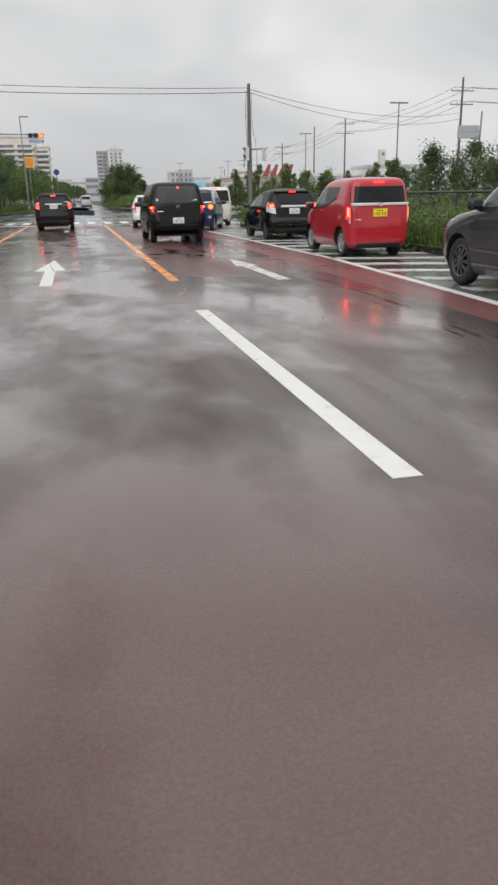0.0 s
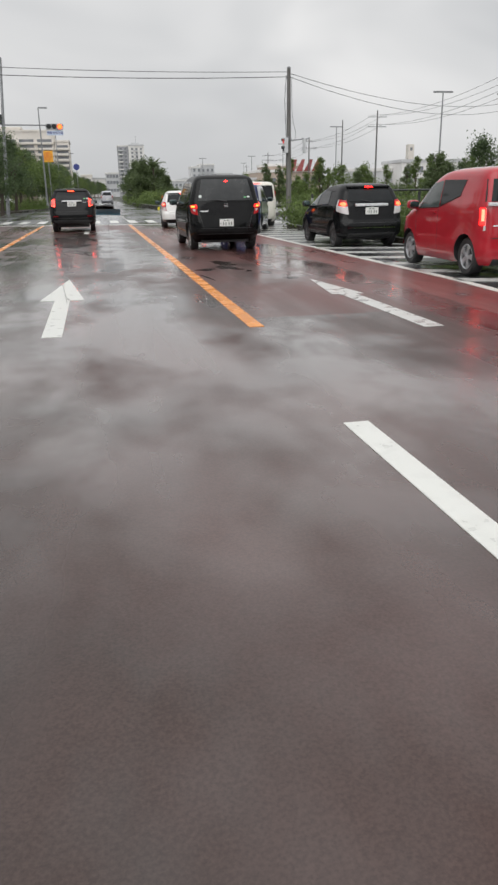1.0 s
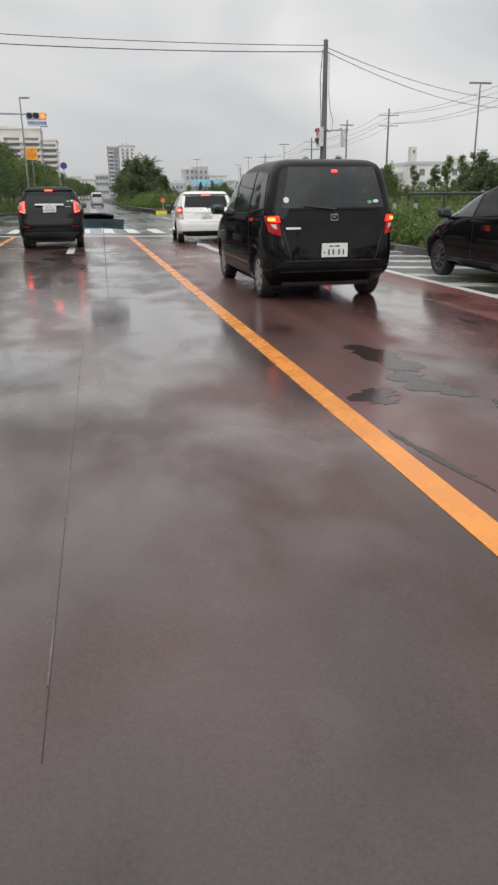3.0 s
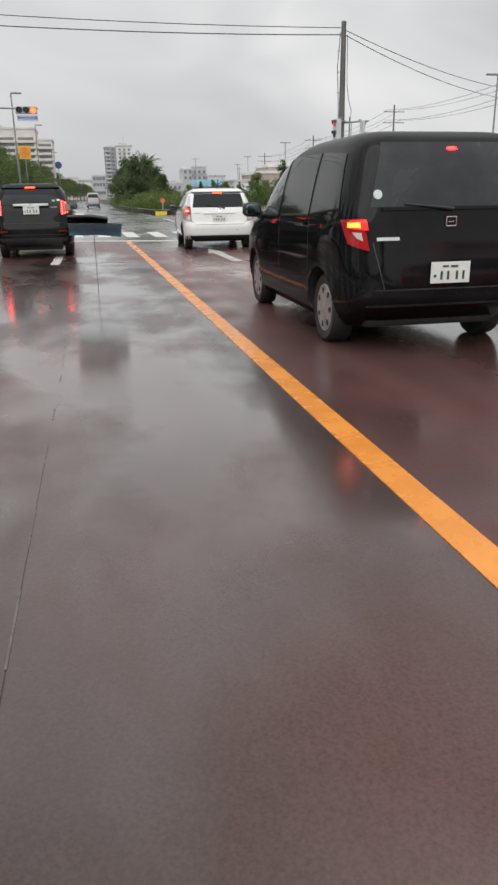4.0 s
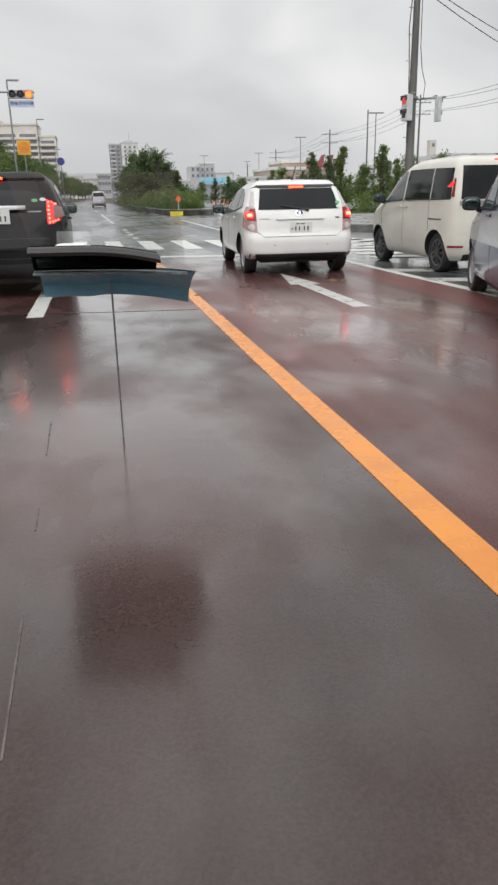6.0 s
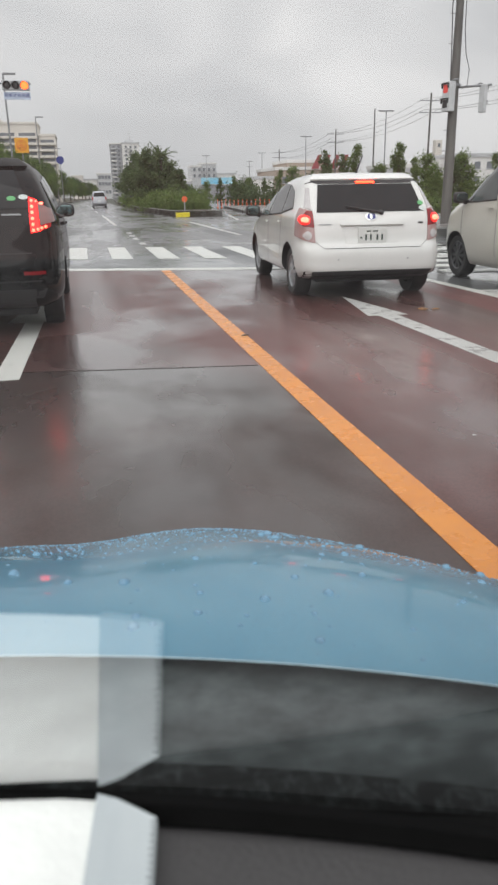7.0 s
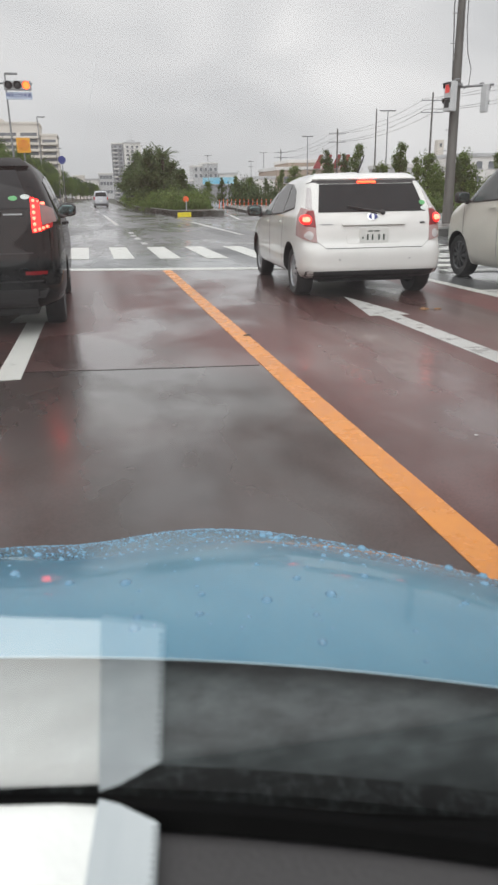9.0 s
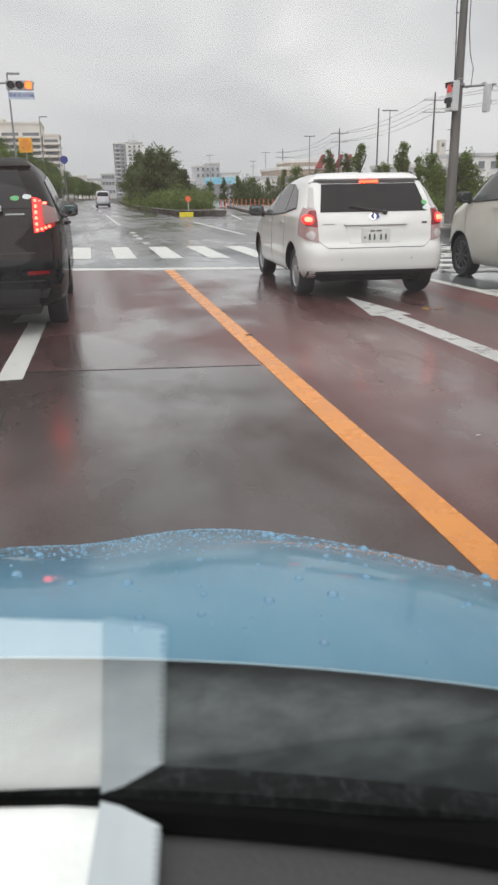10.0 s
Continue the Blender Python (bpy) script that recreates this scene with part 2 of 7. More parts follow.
# half diffuse white: the sky's reflection in the chrome put into the colour
BRIGHT_TRIM = material("plated_trim_with_sky_sheen", (0.80, 0.81, 0.83), 0.32, 0.45, spots=(0.72, 0.73, 0.75), scale=6)
CHROME = material("chrome", (0.80, 0.80, 0.82), 0.12, 1.0)
LAMP_RED = material("red_lens", (0.15, 0.004, 0.006), 0.15, coat=0.4, emit=(1.0, 0.02, 0.02), strength=0.30)
BRAKE = material("lit_brake_lamp", (0.6, 0.03, 0.02), 0.3, emit=(1.0, 0.012, 0.010), strength=11.0)
BRAKE_DIM = material("glowing_red_lens", (0.5, 0.02, 0.02), 0.2, coat=0.6, emit=(1.0, 0.014, 0.012), strength=4.5)
BRAKE_SOFT = material("softly_lit_red_lens", (0.45, 0.02, 0.02), 0.2, coat=0.6, emit=(1.0, 0.02, 0.015), strength=1.9)
REFLEX_RED = material("red_reflex_strip", (0.26, 0.012, 0.018), 0.25, coat=0.6, spots=(0.20, 0.008, 0.012), scale=40)
LENS_DEEP = material("deep_red_lens", (0.30, 0.008, 0.012), 0.15, coat=0.8, emit=(1.0, 0.02, 0.02), strength=0.08)
BRAKE_CORE = material("lit_brake_bulb", (0.7, 0.2, 0.05), 0.3, emit=(1.0, 0.035, 0.012), strength=8.0)
LAMP_GLOW = material("glowing_lamp_ring", (0.6, 0.15, 0.13), 0.25, coat=0.6, emit=(1.0, 0.06, 0.05), strength=0.6)
BRAKE_AMBER = material("lit_amber_lamp", (0.8, 0.35, 0.05), 0.3, emit=(1.0, 0.20, 0.03), strength=3.6)
BRAKE_LED = material("lit_light_emitting_diode", (0.8, 0.3, 0.3), 0.3, emit=(1.0, 0.09, 0.035), strength=5.5)
SIGNAL_PALE = material("pale_signal_housing", (0.62, 0.63, 0.64), 0.5, spots=(0.5, 0.51, 0.52), scale=5)
LENS_PINK = material("smoky_pink_lens", (0.34, 0.17, 0.16), 0.12, coat=1.0, spots=(0.26, 0.15, 0.14), scale=14)
LENS_ROSE = material("rosy_clear_lens", (0.44, 0.30, 0.29), 0.12, coat=1.0, spots=(0.36, 0.22, 0.21), scale=16)
LENS_CLEAR = material("clear_lens", (0.58, 0.56, 0.56), 0.12, coat=1.0, spots=(0.50, 0.47, 0.47), scale=9)
PLATE_WHITE = material("white_plate", (0.74, 0.75, 0.72), 0.4, spots=(0.68, 0.69, 0.67), scale=20)
PLATE_YELLOW = material("yellow_plate", (0.80, 0.60, 0.02), 0.4, spots=(0.74, 0.54, 0.02), scale=20)
PLATE_INK = material("plate_ink", (0.03, 0.055, 0.042), 0.5)
STICKER = material("pale_sticker", (0.62, 0.68, 0.66), 0.4)
STICKER_G = material("green_sticker", (0.12, 0.42, 0.16), 0.4)
POLE_GREY = material("weathered_pole_concrete", (0.145, 0.14, 0.13), 0.6, spots=(0.085, 0.082, 0.078), scale=3, stretch=(1, 1, 0.2), bump=0.15, bump_scale=40)
STEEL = material("galvanised_steel", (0.30, 0.31, 0.32), 0.45, 0.5, spots=(0.22, 0.225, 0.23), scale=6)
STEEL_DARK = material("dark_steel", (0.06, 0.065, 0.065), 0.5, 0.3, spots=(0.04, 0.042, 0.042), scale=6)
CABLE = material("cable", (0.05, 0.05, 0.052), 0.6)
SIGNAL_BODY = material("signal_housing", (0.42, 0.43, 0.44), 0.5, spots=(0.34, 0.35, 0.36), scale=5)
SIGNAL_OFF = material("unlit_signal_lens", (0.028, 0.03, 0.033), 0.3)
SIGNAL_RED = material("lit_red_signal", (0.7, 0.05, 0.02), 0.3, emit=(1.0, 0.09, 0.015), strength=5.0)
SIGNAL_PED = material("lit_red_pedestrian_lens", (0.5, 0.04, 0.03), 0.3, emit=(1.0, 0.10, 0.09), strength=0.3)
SIGN_BLUE = material("blue_sign", (0.035, 0.05, 0.22), 0.45)
SIGN_WHITE = material("white_sign", (0.55, 0.62, 0.75), 0.45, spots=(0.48, 0.55, 0.68), scale=4)
SIGN_ORANGE = material("orange_yellow_sign", (0.82, 0.40, 0.03), 0.45, spots=(0.75, 0.34, 0.03), scale=4)
SIGN_RED = material("red_sign_ink", (0.62, 0.10, 0.03), 0.5)
REFLECTOR = material("orange_reflector", (0.85, 0.15, 0.04), 0.35, spots=(0.75, 0.12, 0.03), scale=20)
WALL_PALE = material("pale_render", (0.70, 0.69, 0.67), 0.8, spots=(0.60, 0.59, 0.575), scale=0.4, bump=0.05)
WALL_GREY = material("grey_render", (0.52, 0.525, 0.535), 0.8, spots=(0.44, 0.445, 0.455), scale=0.4, bump=0.05)
WALL_TAN = material("tan_render", (0.42, 0.345, 0.285), 0.8, spots=(0.35, 0.29, 0.24), scale=0.4, bump=0.05)
# the tower's shaded side put into a darker grey
WALL_DARK = material("shaded_balcony_wall", (0.34, 0.345, 0.36), 0.8, spots=(0.28, 0.285, 0.3), scale=0.5)
ROOF_RED = material("red_roof_board", (0.34, 0.085, 0.085), 0.6, spots=(0.28, 0.07, 0.07), scale=1)
WALL_CREAM = material("cream_render", (0.69, 0.65, 0.60), 0.8, spots=(0.60, 0.565, 0.52), scale=0.4, bump=0.05)
WINDOW_FAR = material("far_window_glass", (0.14, 0.15, 0.165), 0.2, spots=(0.22, 0.23, 0.245), scale=0.3)
BILLBOARD = material("sky_blue_billboard", (0.16, 0.50, 0.72), 0.5, spots=(0.45, 0.66, 0.72), scale=0.35)
PAPER = material("white_paper_packet", (0.83, 0.85, 0.82), 0.6, spots=(0.77, 0.79, 0.77), scale=10, bump=0.15, bump_scale=60)
FILM = material("clear_packet_edge", (0.50, 0.54, 0.55), 0.4, spots=(0.38, 0.42, 0.44), scale=18, stretch=(1, 0.2, 1))
DASH = material("grained_dashboard_plastic", (0.042, 0.040, 0.041), 0.6, spots=(0.055, 0.052, 0.053), scale=5, bump=0.10, bump_scale=420)
# black for the shade in the gap between dashboard and windscreen
VOID = material("gap_shade_black", (0.003, 0.003, 0.003), 0.9, spots=(0.005, 0.005, 0.005), scale=20)
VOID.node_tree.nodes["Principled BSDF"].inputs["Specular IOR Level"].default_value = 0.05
# dark tone of bare wear and joints, and of the van's painted reflection
DARK_WET = material("dark_wet_surface", (0.044, 0.029, 0.027), 0.10, spots=(0.028, 0.020, 0.019), scale=9, rough2=0.18, bump=0.04, bump_scale=30)
DARK_WET.node_tree.nodes["Principled BSDF"].inputs["Specular IOR Level"].default_value = 0.28
# pale colour stands for the glints on the wet joint
JOINT = material("painted_joint_glint", (0.15, 0.125, 0.117), 0.16, spots=(0.07, 0.055, 0.050), scale=14, rough2=0.4, bump=0.3, bump_scale=60)
# pale specks stand for raindrops low on the windscreen
DRIPS = material("drip_speckled_dark", (0.006, 0.008, 0.008), 0.5, spots=(0.062, 0.075, 0.076), scale=150, stretch=(1, 0.7, 1), lo=0.48, hi=0.66)
# pale mottling stands for the dashboard's reflection in the windscreen
COWL = material("cowl_mottled_with_reflections", (0.056, 0.068, 0.069), 0.42, spots=(0.160, 0.190, 0.192), scale=30, stretch=(1, 1.2, 1), rough2=0.62, lo=0.40, hi=0.70, bump=0.035, bump_scale=200)
DEBRIS = material("wet_leaf_litter", (0.30, 0.14, 0.04), 0.4, spots=(0.16, 0.07, 0.02), scale=30)
DROP = material("raindrops", (0.17, 0.36, 0.52), 0.03, coat=1.0)


def clear_pane(name):
    """Window glass: clear straight on, mirror-like at a grazing angle."""
    m = bpy.data.materials.new(name)
    m.use_nodes = True
    n, l = m.node_tree.nodes, m.node_tree.links
    n.clear()
    o = n.new("ShaderNodeOutputMaterial")
    mix = n.new("ShaderNodeMixShader")
    tr, gl, fr = n.new("ShaderNodeBsdfTransparent"), n.new("ShaderNodeBsdfGlossy"), n.new("ShaderNodeFresnel")
    tr.inputs["Color"].default_value = (0.985, 0.99, 0.99, 1)
    gl.inputs["Roughness"].default_value = 0.0
    fr.inputs["IOR"].default_value = 1.88
    up, dn, dv = (n.new("ShaderNodeMath") for _ in range(3))       # both faces of the pane reflect: 2F / (1 + F)
    up.operation, dn.operation, dv.operation = "MULTIPLY", "ADD", "DIVIDE"
    up.inputs[1].default_value, dn.inputs[1].default_value = 2.0, 1.0
    l.new(fr.outputs["Fac"], up.inputs[0])
    l.new(fr.outputs["Fac"], dn.inputs[0])
    l.new(up.outputs[0], dv.inputs[0])
    l.new(dn.outputs[0], dv.inputs[1])
    l.new(dv.outputs[0], mix.inputs["Fac"])
    l.new(tr.outputs["BSDF"], mix.inputs[1])
    l.new(gl.outputs["BSDF"], mix.inputs[2])
    l.new(mix.outputs["Shader"], o.inputs["Surface"])
    return m


CLEAR_GLASS = clear_pane("windscreen_glass")


# ---- building helpers ----
class Geo:
    """Gathers the vertices and faces of one mesh."""

    def __init__(self):
        self.v, self.f = [], []

    def add(self, verts, faces):
        o = len(self.v)
        self.v += [tuple(map(float, p)) for p in verts]
        self.f += [tuple(i + o for i in f) for f in faces]
        return self

    def box(self, x0, x1, y0, y1, z0, z1, b=0.0):
        """A box; b: the width of its chamfered edges."""
        if b <= 0:
            return self.add([(x, y, z) for z in (z0, z1) for y in (y0, y1) for x in (x0, x1)],
                            [(0, 2, 3, 1), (4, 5, 7, 6), (0, 1, 5, 4), (2, 6, 7, 3), (0, 4, 6, 2), (1, 3, 7, 5)])
        bm = bmesh.new()
        bmesh.ops.create_cube(bm, size=1)
        for q in bm.verts:
            q.co = Vector(((x0 + x1) / 2 + q.co.x * (x1 - x0), (y0 + y1) / 2 + q.co.y * (y1 - y0), (z0 + z1) / 2 + q.co.z * (z1 - z0)))
        bmesh.ops.bevel(bm, geom=bm.edges[:], offset=b, segments=2, profile=0.6, affect="EDGES")
        bm.verts.index_update()
        self.add([q.co for q in bm.verts], [[q.index for q in f.verts] for f in bm.faces])
        bm.free()
        return self

    def tube(self, pts, r, n=8, r1=None, caps=True):
        """A round rod along pts, from radius r to r1."""
        pts = [Vector(p) for p in pts]
        r1 = r if r1 is None else r1
        rings = []
        for i, p in enumerate(pts):
            d = (pts[min(i + 1, len(pts) - 1)] - pts[max(i - 1, 0)]).normalized()
            a = d.orthogonal().normalized() if abs(d.z) > 0.99 else d.cross(Vector((0, 0, 1))).normalized()
            c = d.cross(a)
            q = r + (r1 - r) * i / (len(pts) - 1)
            rings.append([p + q * (math.cos(t) * a + math.sin(t) * c) for t in (2 * math.pi * k / n for k in range(n))])
        faces = [(i * n + k, i * n + (k + 1) % n, (i + 1) * n + (k + 1) % n, (i + 1) * n + k)
                 for i in range(len(pts) - 1) for k in range(n)]
        if caps:
            faces += [tuple(range(n))[::-1], tuple((len(pts) - 1) * n + k for k in range(n))]
        return self.add([p for ring in rings for p in ring], faces)

    def lathe(self, profile, n=32, axis="x", at=(0, 0, 0)):
        """Turns a profile of (radius, offset along the axis)."""
        verts = []
        for r, h in profile:
            for k in range(n):
                a = 2 * math.pi * k / n
                c, s = r * math.cos(a), r * math.sin(a)
                p = {"x": (h, c, s), "y": (c, h, s), "z": (c, s, h)}[axis]
                verts.append((p[0] + at[0], p[1] + at[1], p[2] + at[2]))
        m = len(profile)
        return self.add(verts, [(i * n + k, i * n + (k + 1) % n, (i + 1) * n + (k + 1) % n, (i + 1) * n + k)
                                for i in range(m - 1) for k in range(n)])

    def sheet(self, outline, z):
        return self.add([(x, y, z) for x, y in outline], [tuple(range(len(outline)))])

    def slab(self, outline, z0, z1):
        """A prism over an outline given counter-clockwise."""
        n = len(outline)
        return self.add([(x, y, z) for z in (z0, z1) for x, y in outline],
                        [tuple(range(n))[::-1], tuple(range(n, 2 * n))] + [(i, (i + 1) % n, n + (i + 1) % n, n + i) for i in range(n)])


def mesh_of(name, geo, mat, smooth=False):
    me = bpy.data.meshes.new(name)
    me.from_pydata(geo.v, [], geo.f)
    me.materials.append(mat)
    if smooth:
        me.polygons.foreach_set("use_smooth", [True] * len(me.polygons))
        me.set_sharp_from_angle(angle=radians(smooth if smooth > 1 else 40))
    me.update()
    return me


def part(name, geo, mat, parent, label="", smooth=False):
    """One mesh under a thing or under a part; geo may be a mesh that is shared."""
    ob = new(name, mesh_of(name, geo, mat, smooth) if isinstance(geo, Geo) else geo)
    ob.parent = parent
    return tagged(ob, label)


def thing(name, at, label, category, group="", turn=0.0, kind=""):
    ob = new(name)
    ob.empty_display_size = 0.2
    ob.matrix_basis = pose(*at, 0, 0, turn)
    return tagged(ob, label, category, group, kind)


def single(name, geo, mat, label, category, kind="", group="", at=None, smooth=False):
    ob = new(name, mesh_of(name, geo, mat, smooth))
    if at:
        ob.matrix_basis = pose(*at)
    return tagged(ob, label, category, group, kind)


# ---- ground, roads and markings ----
STOP_SLOPE = -0.31       # skew of the stop line and crossing to the lanes, fitted to the camera's view


def skew(x, y):
    return (x, y + STOP_SLOPE * (x - 1.3))


single("ground", Geo().sheet([(-1500, -600), (1500, -600), (1500, 2600), (-1500, 2600)], -0.03), GROUND, "flat damp ground reaching the horizon", "ground", "structure")
single("road", Geo().sheet([(-6.6, -60), (8.6, -60), (8.6, 30), (13, 33), (140, 33), (140, 64), (11, 68), (12.5, 92), (30, 190), (24, 190), (8.2, 78), (8.2, 67), (5.6, 67), (4.4, 85), (4.6, 420),
                            (-4.5, 420), (-4.4, 85), (-6.6, 66), (-140, 72), (-140, 40), (-6.6, 40)], 0.0), GREY_ROAD, "wet grey asphalt road and junction with pools of rain", "road", "structure")
single("road_red_lanes", Geo().sheet([(-6.0, -60), (4.15, -60), (4.15, 3.0), (4.165, 9.0), (1.4, 9.0), (1.4, 28.70), (-6.0, 29.77)], 0.004), RED_ROAD, "wet red-brown anti-skid asphalt lanes", "road", "structure")
single("road_red_resurfaced", Geo().sheet([(1.4, 9.0), (4.165, 9.0), (4.25, 35.2), skew(4.25, 36.3), skew(-6.0, 36.3), (-6.0, 29.77), (1.4, 28.70)], 0.004), RED_LANE, "wet redder resurfaced asphalt before the stop line", "road", "structure")
single("road_red_strip", Geo().sheet([(4.15, -60), (4.55, -60), (4.75, 3.0), (5.2, 11.5), (5.1, 23), (4.85, 31), skew(4.75, 36.3), skew(4.25, 36.3), (4.15, 3.0)], 0.004), RED_STRIP, "wet brighter red strip beside the lane", "road", "structure")


def marking(name, outline, mat, label, z=0.008):
    return single(name, Geo().slab(outline, z - 0.005, z), mat, label, "road marking", "structure")


def stripe(x0, y0, x1, y1, w):
    d = Vector((x1 - x0, y1 - y0)).normalized()
    a = Vector((-d.y, d.x)) * w / 2
    return [(x0 - a.x, y0 - a.y), (x1 - a.x, y1 - a.y), (x1 + a.x, y1 + a.y), (x0 + a.x, y0 + a.y)][::-1]


def ccw(o):
    return o if sum(o[i][0] * o[(i + 1) % len(o)][1] - o[(i + 1) % len(o)][0] * o[i][1] for i in range(len(o))) > 0 else o[::-1]


marking("lane_dash", ccw(stripe(1.35, -0.75, 1.285, 5.05, 0.16)), WHITE_LINE, "broad white lane dash on wet red asphalt")
marking("lane_dash", ccw(stripe(1.50, -15.0, 1.38, -9.0, 0.16)), WHITE_LINE, "broad white lane dash on wet red asphalt")
marking("orange_line", ccw([(1.32, 8.45), (1.48, 8.45), (1.44, 36.2), (1.29, 36.2)]), ORANGE_LINE, "long solid orange no-crossing line")
marking("orange_line", ccw([(-2.88, 6.0), (-2.72, 6.0), (-2.48, 37.2), (-2.63, 37.2)]), ORANGE_LINE, "long solid orange line beside the lane")
marking("edge_line", ccw([(4.55, -60), (4.70, -60), (4.90, 3.0), (5.32, 11.5), (5.22, 23), (4.97, 31), skew(4.87, 36.3), skew(4.73, 36.3), (4.82, 31), (5.07, 23), (5.17, 11.5), (4.75, 3.0)]), WHITE_LINE, "white edge line along the red lane")
marking("stop_line", [skew(-6, 36.25), skew(4.7, 36.25), skew(4.7, 36.62), skew(-6, 36.62)], WHITE_LINE, "white stop line across the lanes", 0.010)


def arrow(x, y0, y1, mat, label, half=0.10, head=0.29, tip=2.6, lean=0.0):
    s = lambda px, py: (x + px + lean * (py - y0), py)
    marking("lane_arrow", ccw([s(-half, y0), s(half, y0), s(half, y1 - tip), s(head, y1 - tip - 0.02), s(0.02, y1), s(-head, y1 - tip + 0.02), s(-half, y1 - tip)]), mat, label)


arrow(-0.69, 8.45, 13.75, WHITE_LINE, "white straight-on arrow in the lane")
marking("arrow_crack", ccw(stripe(-0.60, 11.10, -0.68, 11.75, 0.006)), RUBBER, "thin dark crack through the painted arrow", 0.0095)
marking("arrow_crack", ccw(stripe(-0.62, 10.9, -0.75, 13.0, 0.006)), RUBBER, "thin dark crack through the painted arrow", 0.0095)
arrow(3.16, 7.95, 12.5, OLD_WHITE, "worn white arrow in the right-hand lane", 0.11, 0.22, 1.9, -0.01)
arrow(-0.53, 28.75, 33.85, WHITE_LINE, "white straight-on arrow in the lane", 0.09, 0.26, 2.55, 0.015)
arrow(3.09, 28.3, 32.1, OLD_WHITE, "worn white arrow in the right-hand lane", 0.10, 0.21, 1.5)

crossing = thing("crosswalk", (0, 0, 0), "pedestrian crossing of white stripes on wet asphalt", "crosswalk", kind="structure")
for i in range(-6, 9):
    x = 0.57 + 0.915 * i
    part("crosswalk_stripe", Geo().slab([skew(x, 38.75), skew(x + 0.42, 38.75), skew(x + 0.42, 42.35), skew(x, 42.35)], 0.003, 0.008), WHITE_LINE, crossing)
side_crossing = thing("crosswalk", (0, 0, 0), "pedestrian crossing of white stripes over the side road", "crosswalk", kind="structure")
for i in range(7):
    y = 34.2 + 0.95 * i
    part("crosswalk_stripe", Geo().slab(ccw([(5.6, y), (8.4, y - 0.6), (8.4, y - 0.15), (5.6, y + 0.45)]), 0.003, 0.008), WHITE_LINE, side_crossing)
hatching = thing("hatched_area", (0, 0, 0), "white diagonal hatching on wet grey asphalt beside the lane", "road marking", kind="structure")
for i in range(27):
    y = -6.0 + 1.45 * i
    left = 5.25 if 2 < y < 27 else 4.95
    part("hatch_stripe", Geo().slab(ccw([(left, y), (7.7, y - 1.0), (7.7, y - 0.57), (left, y + 0.43)]), 0.003, 0.008), OLD_WHITE, hatching)
for y0, y1, x in ((43.4, 44.2, 1.54), (45.8, 46.6, 1.52), (47.7, 48.3, 1.52), (49.5, 50.4, 1.53), (57.3, 76, 1.28), (86, 92, 1.0), (104, 110, 0.85), (124, 130, 0.7)):
    marking("lane_dash", ccw(stripe(x + 0.004 * (y1 - y0), y0, x - 0.004 * (y1 - y0), y1, 0.16)), OLD_WHITE, "worn white guide dash across the junction")
for a in ((4.82, 46.7, 4.9, 59.1), (7.6, 61.0, 8.7, 69.6)):
    marking("guide_line", ccw(stripe(*a, 0.15)), OLD_WHITE, "worn white guide line in the junction")


def kerbed(name, outline, label, top=PAVING, h=0.15, kerb_w=0.16):
    """A raised area with a kerb of single stones round it."""
    ob = single(name, Geo().slab(outline, -0.03, h - 0.012), top, label, "pavement", "structure")
    n = len(outline)
    g = 0
    for i in range(n):
        a, b = Vector(outline[i]), Vector(outline[(i + 1) % n])
        d = (b - a).length
        k = max(1, round(d / 1.0))
        if d > 70:
            k = 1
        for j in range(k):
            p, q = a.lerp(b, j / k), a.lerp(b, (j + 1) / k)
            u = (q - p).normalized()
            w = Vector((-u.y, u.x)) * kerb_w
            p, q = p + u * 0.006, q - u * 0.006
            part("kerbstone", Geo().slab([(p.x, p.y), (q.x, q.y), (q.x + w.x, q.y + w.y), (p.x + w.x, p.y + w.y)], -0.02, h), CONCRETE, ob)
            g += 1
    return ob


kerbed("pavement_right", [(7.8, -40), (30, -40), (30, 31), (12, 31), (8.6, 31.0), (7.6, 30.7), (7.15, 29.6), (7.2, 27), (7.4, 23), (7.75, 16)], "raised planted verge beside the road", SOIL)
kerbed("pavement_corner", [(8.4, 44.2), (9.6, 43.0), (60, 43.4), (60, 58), (13, 56), (9.4, 49)], "raised corner pavement at the junction", PAVING, 0.22)
kerbed("pavement_left", [(-30, -40), (-6.4, -40), (-6.4, 36), (-8, 39.5), (-30, 39.5)], "raised pavement beside the road", PAVING)
kerbed("pavement_far_left", [(-60, 72), (-6.2, 67), (-4.6, 80), (-4.5, 110), (-4.0, 170), (-2.4, 240), (-0.2, 300), (3.0, 360), (8.2, 440), (-60, 440)], "raised grassy verge along the far road", SOIL)
island = kerbed("traffic_island", [(5.15, 70.2), (6.1, 67.8), (8.0, 67.7), (8.2, 72), (10.5, 90), (24, 188), (6.4, 188), (5.0, 130), (4.3, 90)], "raised median island with planting", SOIL, 0.34, 0.3)
kerbed("pavement_far_right", [(10.2, 71), (11.5, 66), (60, 66), (60, 190), (31, 190), (13, 95)], "raised pavement behind the side road", PAVING, 0.2)
single("yellow_kerb_panel", Geo().box(5.25, 6.05, 67.62, 67.79, 0.0, 0.26, 0.015), YELLOW, "yellow painted panel on the nose of the median kerb", "kerb marker")


